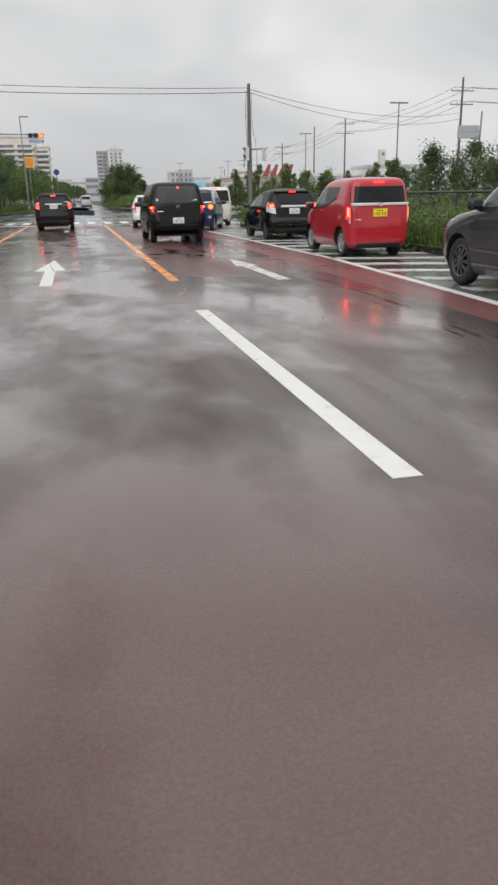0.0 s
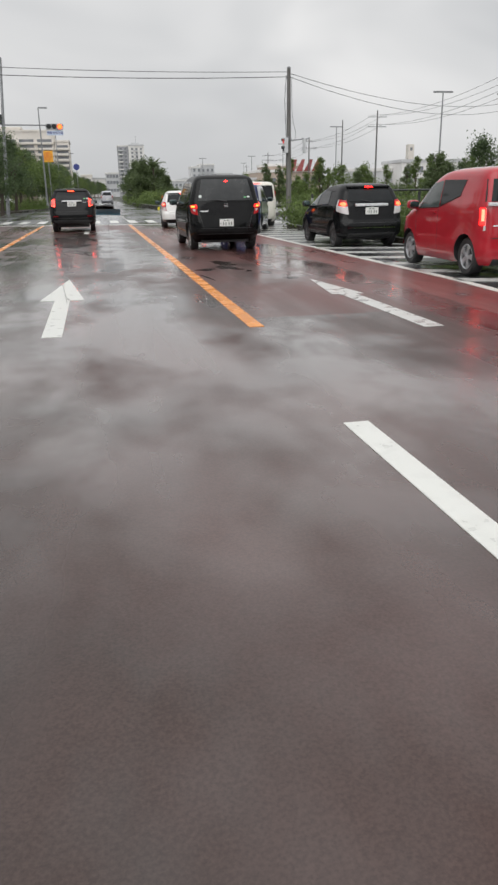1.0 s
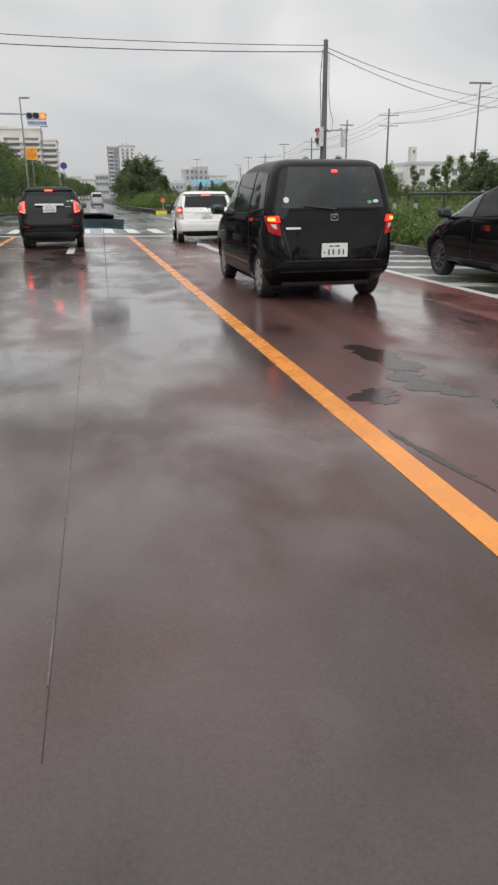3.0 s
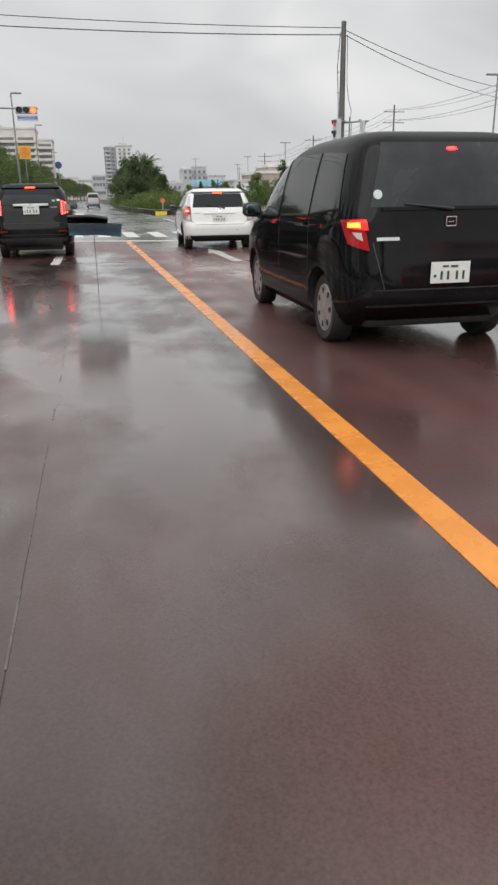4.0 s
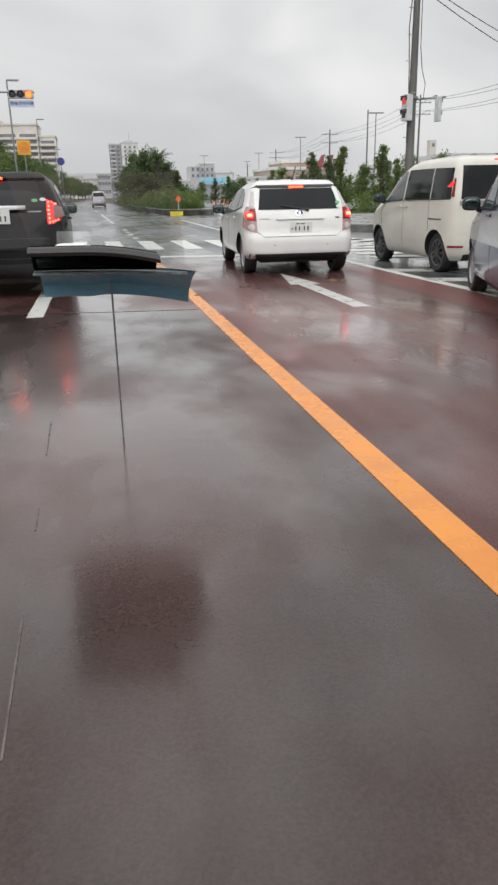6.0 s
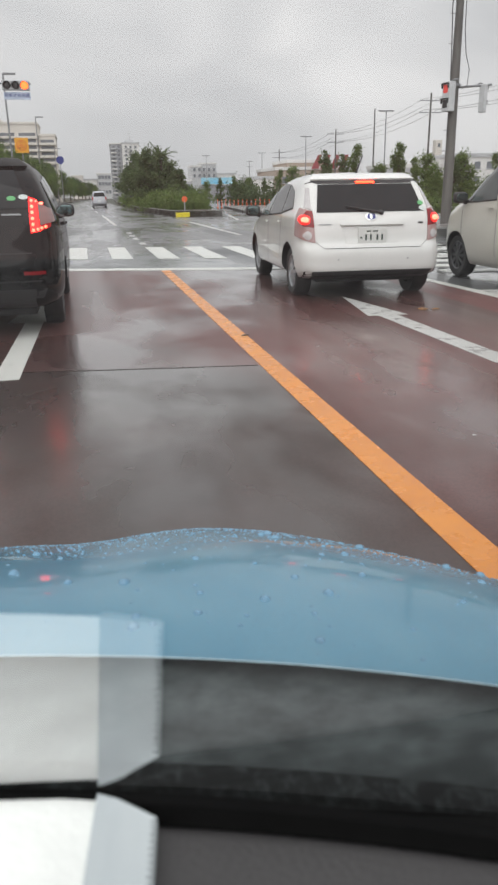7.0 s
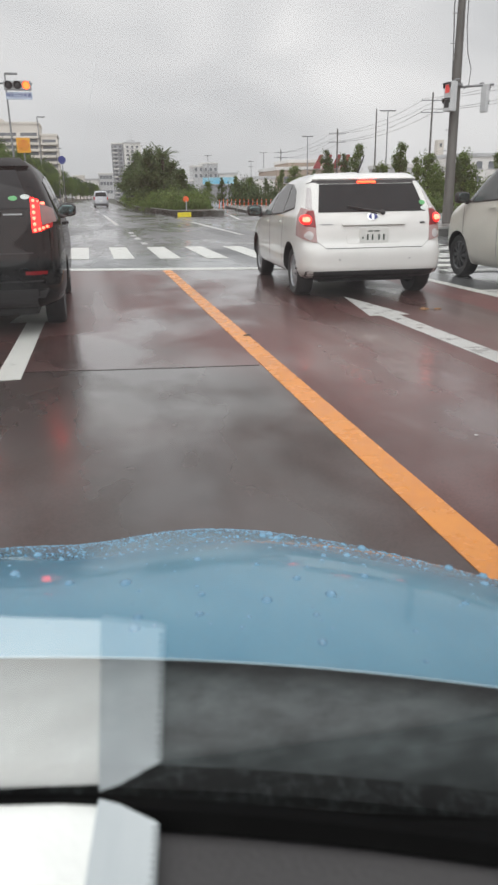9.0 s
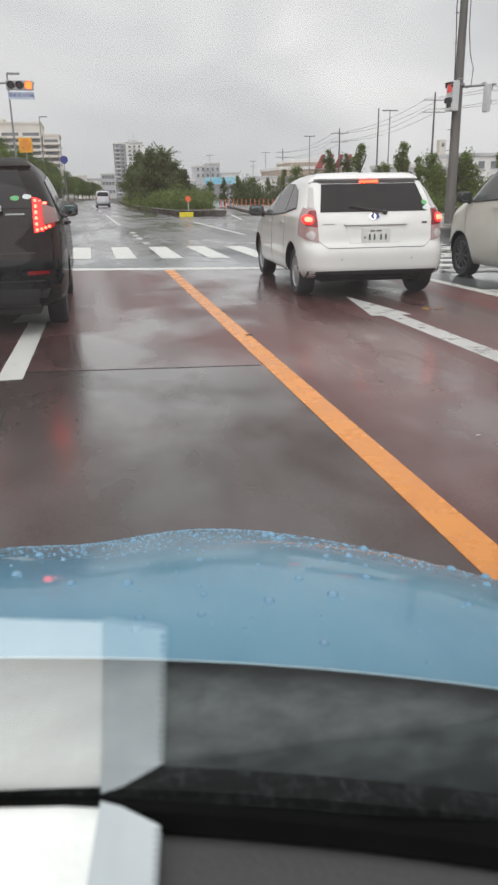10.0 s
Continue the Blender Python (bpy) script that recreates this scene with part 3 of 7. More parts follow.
# ---- vehicles ----
class Shell:
    """A car body as a stack of rounded horizontal outlines; rows: z, rear y, front y, half width, squareness."""

    def __init__(self, rows, count=44):
        r = np.array(rows, float)
        t = np.concatenate([[0], np.cumsum(np.hypot(np.diff(r[:, 0]), 0.35 * np.hypot(np.diff(r[:, 1]), np.diff(r[:, 2]))))])
        s = np.linspace(0, t[-1], count)
        cols = []
        for c in range(r.shape[1]):
            v = r[:, c]
            d = np.diff(v) / np.diff(t)
            m = np.zeros(len(v))
            m[1:-1] = np.where(d[1:] * d[:-1] > 0, 2 * d[1:] * d[:-1] / (d[1:] + d[:-1] + 1e-9 * np.sign(d[1:] + d[:-1] + 1e-12)), 0)
            m[0], m[-1] = d[0], d[-1]
            i = np.clip(np.searchsorted(t, s, side="right") - 1, 0, len(t) - 2)
            h = t[i + 1] - t[i]
            q = (s - t[i]) / h
            cols.append((2 * q**3 - 3 * q**2 + 1) * v[i] + (q**3 - 2 * q**2 + q) * h * m[i] + (-2 * q**3 + 3 * q**2) * v[i + 1] + (q**3 - q**2) * h * m[i + 1])
        self.t = np.array(cols)
        self.t[0] = np.maximum.accumulate(self.t[0] + 1e-6 * np.arange(count))

    def row(self, z):
        return [np.interp(z, self.t[0], self.t[k]) for k in range(1, 5)]

    def at(self, u, z):
        a, b, w, n = self.row(z)
        c, s = math.cos(u), math.sin(u)
        n = n * 1.5 if s < 0 else n                # the rear corners are squarer than the front ones
        return Vector((math.copysign(abs(c) ** (2 / n), c) * w, (a + b) / 2 + math.copysign(abs(s) ** (2 / n), s) * (b - a) / 2, z))

    def u_of_x(self, x, z, front=False):
        a, b, w, n = self.row(z)
        n = n if front else n * 1.5
        u = math.acos(min(1, (min(abs(x), w) / w) ** (n / 2)))
        u = u if x >= 0 else math.pi - u
        return u if front else -u

    def u_of_y(self, y, z, side=1):
        a, b, w, n = self.row(z)
        q = max(-1, min(1, (y - (a + b) / 2) / ((b - a) / 2)))
        n = n * 1.5 if q < 0 else n
        u = math.asin(math.copysign(abs(q) ** (n / 2), q))
        return u if side > 0 else math.pi - u

    def body(self, arches, radius, n=150):
        """The skin with round openings for wheels at the y of arches."""
        mid = self.t[:, len(self.t[0]) // 3]
        us = np.linspace(0, 2 * math.pi, 6001)
        pw = 2 / (mid[4] * np.where(np.sin(us) < 0, 1.5, 1.0))
        xs = np.sign(np.cos(us)) * np.abs(np.cos(us)) ** pw * mid[3]
        ys = np.sign(np.sin(us)) * np.abs(np.sin(us)) ** pw * (mid[2] - mid[1]) / 2
        arc = np.concatenate([[0], np.cumsum(np.hypot(np.diff(xs), np.diff(ys)))])
        us = np.interp(np.linspace(0, arc[-1], n, endpoint=False), arc, us)
        verts = []
        for k in range(self.t.shape[1]):
            z, a, b, w, e = self.t[:, k]
            c, s = np.cos(us), np.sin(us)
            e = np.where(s < 0, 1.5 * e, e)
            x = np.sign(c) * np.abs(c) ** (2 / e) * w
            y = (a + b) / 2 + np.sign(s) * np.abs(s) ** (2 / e) * (b - a) / 2
            verts += [[p, q, z] for p, q in zip(x, y)]
        verts = np.array(verts)
        rows = self.t.shape[1]
        inside = np.zeros(len(verts), bool)
        near = [None] * len(verts)
        half = np.repeat(self.t[3], n) * 0.6
        for y in arches:
            d = np.hypot(verts[:, 1] - y, verts[:, 2] - radius[0])
            hit = (d < radius[1]) & (np.abs(verts[:, 0]) > half)
            inside |= hit
            for i in np.nonzero(hit)[0]:
                near[i] = y
        faces = []
        for k in range(rows - 1):
            for j in range(n):
                f = (k * n + j, k * n + (j + 1) % n, (k + 1) * n + (j + 1) % n, (k + 1) * n + j)
                if not all(inside[i] for i in f):
                    faces.append(f)
        for i in np.nonzero(inside)[0]:
            d = verts[i, 1:] - np.array([near[i], radius[0]])
            verts[i, 1:] = np.array([near[i], radius[0]]) + d / max(1e-6, np.hypot(*d)) * radius[1]
            verts[i, 2] = max(verts[i, 2], self.t[0][0])
        top = self.t[:, -1]
        g = Geo()
        g.add(verts.tolist() + [(0.0, (top[1] + top[2]) / 2, top[0] + 0.012)], faces + [((rows - 1) * n + j, (rows - 1) * n + (j + 1) % n, rows * n) for j in range(n)])
        return g

    def arch(self, y, zc, r, inner, sgn, n=40):
        """The liner of a wheel opening, from the skin inwards."""
        g = Geo()
        for k in range(n):
            a = 2 * math.pi * k / n
            yy, zz = y + r * math.cos(a), max(zc + r * math.sin(a), self.t[0][0] + 0.002)
            out = max(inner + 0.01, abs(self.at(self.u_of_y(yy, zz), zz).x) - 0.005)
            g.v += [(sgn * out, yy, zz), (sgn * inner, yy, zz)]
        g.f = [(2 * k, 2 * ((k + 1) % n), 2 * ((k + 1) % n) + 1, 2 * k + 1) for k in range(n)] + [tuple(2 * k + 1 for k in range(n))]
        return g

    def disc(self, x, z, rx, rz, off=0.012, dome=0.01, n=22, rings=3):
        """A domed oval lens or badge lying on the rear skin."""
        g = Geo()
        for i in range(rings + 2):
            q = 0.02 if i == 0 else min(i / rings, 1.0)
            for k in range(n):
                a = 2 * math.pi * k / n
                zz = z + rz * q * math.sin(a)
                w = self.row(zz)[2]
                xx = max(-0.992 * w, min(0.992 * w, x + rx * q * math.cos(a)))
                p = self.at(self.u_of_x(xx, zz), zz)
                c = Vector((xx / w, -1.0, 0)) if abs(xx) > 0.9 * w else Vector((0, -1.0, 0))
                g.v.append(p + c * ((off + dome * (1 - q * q)) if i <= rings else -0.01))
        g.f = [(i * n + k, i * n + (k + 1) % n, (i + 1) * n + (k + 1) % n, (i + 1) * n + k) for i in range(rings + 1) for k in range(n)] + [tuple(range(n))]
        g.v = [tuple(p) for p in g.v]
        return g

    def patch(self, edge_a, edge_b, z_a, z_b, off=0.006, nx=10, nz=6, side=1, skirt=0.012):
        """A raised panel on the skin between two edges, each ('x' | 'X' | 'y', value below, value above); z_a and z_b: (below, above) at each edge."""
        def u(edge, z, v):
            kind, lo, hi = edge
            q = lo + (hi - lo) * v
            return self.u_of_x(q, z) if kind == "x" else self.u_of_x(q, z, True) if kind == "X" else self.u_of_y(q, z, side)
        pts, low = [], []
        for i in range(nz + 1):
            v = i / nz
            for j in range(nx + 1):
                h = j / nx
                z = (z_a[0] + (z_a[1] - z_a[0]) * v) * (1 - h) + (z_b[0] + (z_b[1] - z_b[0]) * v) * h
                if edge_a[0] == edge_b[0]:
                    q = (edge_a[1] + (edge_a[2] - edge_a[1]) * v) * (1 - h) + (edge_b[1] + (edge_b[2] - edge_b[1]) * v) * h
                    w = u((edge_a[0], q, q), z, v)
                else:
                    ua, ub = u(edge_a, z, v), u(edge_b, z, v)
                    ub += 2 * math.pi * round((ua - ub) / (2 * math.pi))
                    w = ua + (ub - ua) * h
                p = self.at(w, z)
                e = 0.02
                nrm = (self.at(w + e, z) - self.at(w - e, z)).cross(self.at(w, z + e) - self.at(w, z - e))
                nrm = nrm.normalized() if nrm.length > 1e-9 else Vector((0, -1, 0))
                if nrm.dot(Vector((p.x, p.y - sum(self.row(z)[:2]) / 2, 0.001))) < 0:
                    nrm.negate()
                pts.append(p + nrm * off)
                low.append(p - nrm * skirt)
        m = nx + 1
        faces = [(i * m + j, i * m + j + 1, (i + 1) * m + j + 1, (i + 1) * m + j) for i in range(nz) for j in range(nx)]
        rim = list(range(nx)) + [i * m + nx for i in range(nz)] + [nz * m + j for j in range(nx, 0, -1)] + [i * m for i in range(nz, 0, -1)]
        o = len(pts)
        faces += [(rim[k], rim[(k + 1) % len(rim)], o + (rim[(k + 1) % len(rim)]), o + rim[k]) for k in range(len(rim))]
        return Geo().add(pts + low, faces)


def wheel_meshes(r, spokes, mat, width=0.17, covered=False):
    tyre = mesh_of("wheel", Geo().lathe([(r * 0.66, 0), (r * 0.70, 0.004), (r * 0.9, 0.012), (r * 0.98, -0.012), (r, -0.035), (r, -width + 0.03), (r * 0.97, -width), (r * 0.6, -width)], 40), RUBBER, 50)
    g = Geo().lathe([(r * 0.67, -0.002), (r * 0.64, 0.004), (r * 0.60, -0.006), (r * 0.57, -0.06)], 40)
    for k in range(spokes):
        a = 2 * math.pi * k / spokes
        wd = 0.50 * math.pi * r * 0.5 / spokes
        q = []
        for rad, hw, h in ((r * 0.12, wd * 0.7, 0.0), (r * 0.4, wd * 0.8, -0.004), (r * 0.63, wd * 1.15, -0.012)):
            for s in (-1, 1):
                q.append((h, rad * math.cos(a) - s * hw * math.sin(a), rad * math.sin(a) + s * hw * math.cos(a)))
                q.append((h - 0.03, rad * math.cos(a) - s * hw * math.sin(a), rad * math.sin(a) + s * hw * math.cos(a)))
        f = []
        for i in (0, 4):
            f += [(i, i + 2, i + 6, i + 4), (i, i + 4, i + 5, i + 1), (i + 2, i + 3, i + 7, i + 6)]
        g.add(q, f)
    g.lathe([(0.001, 0.012), (r * 0.1, 0.010), (r * 0.17, 0.002), (r * 0.2, -0.03)], 20)
    if covered:                             # a closed cover; a ring of black ovals stands for the shade in its slots
        g = Geo().lathe([(0.001, 0.014), (r * 0.10, 0.013), (r * 0.16, 0.008), (r * 0.30, 0.010), (r * 0.46, 0.006), (r * 0.60, 0.0), (r * 0.66, 0.006), (r * 0.69, 0.0)], 44)
        ring = [(r * 0.49 + r * 0.10 * math.cos(b), r * (0.075 + 0.025 * math.cos(b)) * math.sin(b)) for b in np.linspace(0, 2 * math.pi, 17)[:-1]]
        slot = Geo().add([(x, q, s) for x in (0.0075, -0.02) for q, s in ring], [tuple(range(16))] + [(i, (i + 1) % 16, 16 + (i + 1) % 16, 16 + i) for i in range(16)])
        return tyre, mesh_of("rim", g, mat, 40), mesh_of("slot_shade", slot, PLASTIC)
    rim = mesh_of("rim", g, mat, 40)
    # black plastic: the shade between the spokes put into the disc's colour
    back = mesh_of("brake_disc", Geo().lathe([(0.001, -0.055), (r * 0.34, -0.055), (r * 0.36, -0.075), (r * 0.6, -0.075)], 30), PLASTIC)
    return tyre, rim, back


WHEELS = {"spoked": wheel_meshes(0.30, 9, ALLOY), "cover": wheel_meshes(0.30, 7, ALLOY, covered=True), "alloy": wheel_meshes(0.31, 10, DARK_ALLOY), "five": wheel_meshes(0.30, 5, ALLOY), "big": wheel_meshes(0.35, 10, DARK_ALLOY)}


def pod(cx, cy, cz, rx, ry, rz, e=0.62, n=18):
    """A rounded box, flattened towards -y, for mirrors and their glass."""
    g, m = Geo(), n // 2
    sp = lambda v: math.copysign(abs(v) ** e, v)
    for i in range(m + 1):
        a = -math.pi / 2 + math.pi * i / m
        for k in range(n):
            b = 2 * math.pi * k / n
            y = sp(math.sin(a))
            g.v.append((cx + rx * sp(math.cos(a)) * sp(math.cos(b)), cy + ry * (y if y > 0 else 0.9 * y), cz + rz * sp(math.cos(a)) * sp(math.sin(b))))
    g.f = [(i * n + k, i * n + (k + 1) % n, (i + 1) * n + (k + 1) % n, (i + 1) * n + k) for i in range(m) for k in range(n)]
    return g


def plate_on(car, y, z, mat, parent, w=0.33, h=0.165):
    p = part("number_plate", Geo().box(-w / 2, w / 2, y - 0.012, y, z - h / 2, z + h / 2, 0.004), mat, parent, "pale number plate with dark bars" if mat is PLATE_WHITE else "yellow number plate with dark bars")
    for x0, x1, a, b in ((-0.07, -0.02, 0.04, 0.056), (0.0, 0.06, 0.04, 0.056), (-0.14, -0.12, -0.035, -0.015)):
        part("plate_bar", Geo().box(x0, x1, y - 0.0145, y - 0.011, z + a, z + b), PLATE_INK, p)
    for x0 in (-0.085, -0.03, 0.045, 0.10):
        part("plate_bar", Geo().box(x0, x0 + 0.019, y - 0.0145, y - 0.011, z - 0.054, z + 0.012), PLATE_INK, p)
    return p


def build_car(name, at, label, group, rows, paint, wheels, wheel_y, track, glass, lamps, turn=0.0, plate=None, extras=None, roof_spoiler=None, radius=0.30, handles=(), seams=(), mirror=None,
              misted=False, valance=0.7):
    """A parked car: its rear bumper at y = 0, its front towards +y."""
    car = thing(name, at, label, "car", group, turn)
    s = Shell(rows)
    body = part("body", s.body(wheel_y, (radius, radius + 0.055)), paint, car, smooth=38)
    L, W = max(r[2] for r in rows), max(r[3] for r in rows)
    part("underbody", Geo().box(-W + 0.27, W - 0.27, 0.30, L - 0.35, 0.18, 0.34, 0.03).box(-W + 0.30, W - 0.30, 0.26, L - 0.6, 0.3, 0.75, 0.03), PLASTIC, car)
    if rows[0][1] < 0.3:
        part("rear_valance", s.patch(("x", -W * valance, -W * valance), ("x", W * valance, W * valance), (rows[0][0] + 0.005, rows[0][0] + 0.10), (rows[0][0] + 0.005, rows[0][0] + 0.10), 0.008, 16, 3), PLASTIC, car)
    tyre, rim, disc = WHEELS[wheels]
    for y in wheel_y:
        for sgn in (-1, 1):
            part("wheel_arch", s.arch(y, radius, radius + 0.05, W - 0.27, sgn), PLASTIC, car, smooth=50)
            w = part("wheel", tyre, None, car)
            w.matrix_basis = pose(sgn * (track - 0.055), y, radius, 0, 0, 0 if sgn > 0 else 180)
            part("rim", rim, None, w)
            if wheels == "cover":
                for k in range(7):
                    part("slot_shade", disc, None, w).matrix_basis = Matrix.Rotation(2 * math.pi * k / 7, 4, "X")
            else:
                part("brake_disc", disc, None, w)
    front_door = max([a[1] for kind, a, b, za, zb in glass if kind == "side_window"])
    for kind, a, b, za, zb in glass:
        for sgn in ((1, -1) if kind == "side_window" else (1,)):
            pane_mat = GLASS_LIGHT if kind == "side_window" and a[1] == front_door else GLASS_DARK
            pane_mat = GLASS_MISTY if kind == "rear_window" and misted else pane_mat
            part(kind, s.patch(a, b, za, zb, 0.006, 14, 8, sgn), pane_mat, car, smooth=40)
            if kind == "side_window":
                sill = [s.at(s.u_of_y(a[1] + (b[1] - a[1]) * q, za[0] + (zb[0] - za[0]) * q, sgn), za[0] + (zb[0] - za[0]) * q) for q in np.linspace(0, 1, 9)]
                part("window_trim", Geo().tube([p + Vector((sgn * 0.006, 0, -0.008)) for p in sill], 0.011, 5), PLASTIC, car)
    for kind, a, b, za, zb, mat, off in lamps:
        for sgn in (1, -1):
            if a[0] == "x" and sgn < 0:
                a, b = ("x", -a[1], -a[2]), ("y", b[1], b[2]) if b[0] == "y" else ("x", -b[1], -b[2])
            part(kind, s.patch(a, b, za, zb, off, 8, 8, sgn), mat, car, smooth=50)
    for kind, a, b, za, zb, mat, off in extras or ():
        part(kind, s.patch(a, b, za, zb, off, 12, 4), mat, car, smooth=40)
    for y, z in handles:
        for sgn in (1, -1):
            part("door_handle", s.patch(("y", y, y), ("y", y + 0.17, y + 0.17), (z, z + 0.028), (z, z + 0.028), 0.024, 6, 2, sgn), paint, car, smooth=50)
    for y0, y1, z0, z1 in seams:
        for sgn in (1, -1):
            part("door_seam", s.patch(("y", y0 - 0.004, y1 - 0.004), ("y", y0 + 0.004, y1 + 0.004), (z0, z1), (z0, z1), 0.0015, 1, 12, sgn, 0.002), PLASTIC, car)
    if mirror:
        y, z = mirror
        x = s.at(s.u_of_y(y + 0.04, z), z).x - 0.03
        for sgn in (1, -1):
            mo = part("mirror", pod(x + 0.145, y + 0.045, z + 0.06, 0.105, 0.072, 0.078).box(x - 0.05, x + 0.08, y + 0.02, y + 0.08, z - 0.035, z + 0.03, 0.01), RED_PAINT if paint is RED_PAINT else PLASTIC, car, smooth=50)
            part("mirror_glass", pod(x + 0.147, y - 0.024, z + 0.06, 0.086, 0.006, 0.058), MIRROR_GLASS, mo, smooth=40)
            if sgn < 0:
                mo.matrix_basis = Matrix.Diagonal((-1, 1, 1, 1))
    if plate:
        plate_on(car, plate[0], plate[1], plate[2], car)
    return car, s


def garnish(car, y, z, half, mat=CHROME, h=0.05, name="chrome_strip"):
    return part(name, Geo().box(-half, half, y - 0.022, y + 0.03, z - h / 2, z + h / 2, 0.012), mat, car, "bright chrome strip over the plate", 50)


def emblem(car, y, z, r=0.045):
    return part("emblem", Geo().lathe([(r, -0.012), (r, 0.0), (r * 0.72, 0.0), (r * 0.72, -0.012)], 24, "y", (0, y, z)).box(-r * 0.7, r * 0.7, y - 0.01, y, z - 0.006, z + 0.006), CHROME, car)


def wiper(car, s, x0, z0, x1, z1):
    p, q = s.at(s.u_of_x(x0, z0), z0), s.at(s.u_of_x(x1, z1), z1)
    o = Vector((0, -0.025, 0.004))
    return part("rear_wiper", Geo().tube([p + o, p.lerp(q, 0.5) + o * 1.2, q + o], 0.016, 6, 0.007), PLASTIC, car)


def high_lamp(car, y, z, half=0.13, mat=BRAKE, h=0.035):
    return part("high_brake_lamp", Geo().box(-half, half, y - 0.012, y + 0.03, z - h / 2, z + h / 2, 0.006), mat, car, "lit high-level brake lamp")


def spoiler(car, y0, y1, z, half, paint, drop=0.05):
    return part("roof_spoiler", Geo().box(-half, half, y0, y1, z - drop, z, 0.02), paint, car, smooth=50)


# black minivan in the right-hand lane
L = 4.14
MINIVAN = [(0.19, 0.36, L - 0.2, 0.74, 6), (0.29, 0.22, L - 0.06, 0.81, 6), (0.36, 0.06, L - 0.03, 0.83, 6), (0.46, 0.0, L, 0.842, 6), (0.64, 0.012, L - 0.02, 0.848, 6.5), (0.80, 0.03, L - 0.12, 0.848, 6.5),
           (0.95, 0.045, L - 0.42, 0.845, 6.5), (1.06, 0.06, L - 0.92, 0.835, 7), (1.22, 0.09, L - 1.12, 0.80, 7), (1.40, 0.13, L - 1.40, 0.755, 7), (1.55, 0.18, L - 1.72, 0.71, 7),
           (1.64, 0.24, L - 2.02, 0.665, 6), (1.695, 0.36, L - 2.32, 0.58, 5), (1.72, 0.62, L - 2.6, 0.44, 4)]
car, s = build_car("minivan", (2.92, 18.95, 0), "wet black minivan waiting with its brake lamps lit", "queued cars", MINIVAN, BLACK_PAINT, "cover", (0.75, 3.36), 0.835,
    [("rear_window", ("x", -0.65, -0.535), ("x", 0.65, 0.535), (1.14, 1.61), (1.14, 1.61)),
     ("side_window", ("y", 2.16, 2.12), ("y", 3.10, 2.52), (1.06, 1.57), (1.04, 1.50)),
     ("side_window", ("y", 1.10, 1.14), ("y", 2.04, 2.02), (1.08, 1.58), (1.06, 1.58)),
     ("side_window", ("y", 0.34, 0.46), ("y", 1.03, 1.07), (1.14, 1.54), (1.09, 1.58)),
     ("windscreen", ("X", -0.70, -0.52), ("X", 0.70, 0.52), (1.10, 1.60), (1.10, 1.60))],
    [("tail_light", ("x", 0.655, 0.70), ("y", 0.16, 0.26), (0.82, 1.06), (0.87, 1.05), LENS_DEEP, 0.012),
     ("tail_light_clear", ("x", 0.70, 0.71), ("y", 0.10, 0.13), (0.895, 0.955), (0.915, 0.96), LENS_CLEAR, 0.016),
     ("brake_lamp", ("x", 0.665, 0.68), ("y", 0.13, 0.15), (0.975, 1.052), (0.985, 1.045), BRAKE_SOFT, 0.017),
     ("brake_bulb", ("x", 0.715, 0.72), ("x", 0.785, 0.785), (0.992, 1.034), (0.996, 1.030), BRAKE_AMBER, 0.021)],
    plate=(-0.006, 0.645, PLATE_WHITE), handles=((1.16, 0.98), (2.12, 0.96)), seams=((1.07, 1.07, 0.42, 1.06), (2.10, 2.10, 0.36, 1.04), (3.12, 3.10, 0.66, 1.02)), mirror=(2.96, 1.03), misted=True,
    extras=[("tailgate_seam", ("x", -0.72, -0.70), ("x", 0.72, 0.70), (0.515, 0.525), (0.515, 0.525), PLASTIC, 0.002),
            ("bumper_seam", ("x", -0.78, -0.78), ("x", 0.78, 0.78), (0.385, 0.40), (0.385, 0.40), PLASTIC, 0.004),
            ("plate_recess", ("x", -0.30, -0.34), ("x", 0.30, 0.34), (0.54, 0.76), (0.54, 0.76), BLACK_PAINT, 0.003),
            ("bumper_seam", ("x", 0.50, 0.625), ("x", 0.508, 0.633), (0.41, 0.88), (0.41, 0.88), STEEL_DARK, 0.002),
            ("bumper_seam", ("x", -0.508, -0.633), ("x", -0.50, -0.625), (0.41, 0.88), (0.41, 0.88), STEEL_DARK, 0.002),
            ("tailgate_fold", ("x", -0.56, -0.56), ("x", 0.56, 0.56), (1.115, 1.14), (1.115, 1.14), BLACK_PAINT, 0.016),
            ("name_badge", ("x", -0.60, -0.60), ("x", -0.42, -0.42), (0.895, 0.920), (0.895, 0.920), BRIGHT_TRIM, 0.005)])
part("sticker", s.disc(-0.59, 1.235, 0.034, 0.034, 0.010, 0.001), STICKER, car, "round pale sticker")
part("sticker", s.disc(0.54, 1.215, 0.035, 0.02, 0.010, 0.001), STICKER, car)
part("sticker", s.disc(0.46, 1.205, 0.03, 0.018, 0.010, 0.001), STICKER_G, car)
part("emblem", Geo().box(-0.046, -0.036, 0.026, 0.04, 0.995, 1.065, 0.003).box(0.036, 0.046, 0.026, 0.04, 0.995, 1.065, 0.003).box(-0.04, 0.04, 0.028, 0.04, 0.990, 1.000, 0.003).box(-0.04, 0.04, 0.028, 0.04, 1.058, 1.068, 0.003).box(-0.02, 0.02, 0.027, 0.04, 1.022, 1.034, 0.003), CHROME, car, "square chrome badge")
part("high_brake_lamp", s.disc(0.03, 1.565, 0.042, 0.015, 0.014, 0.006), BRAKE, car, "small lit high-level brake lamp", 50)
wiper(car, s, 0.02, 1.12, -0.38, 1.16)

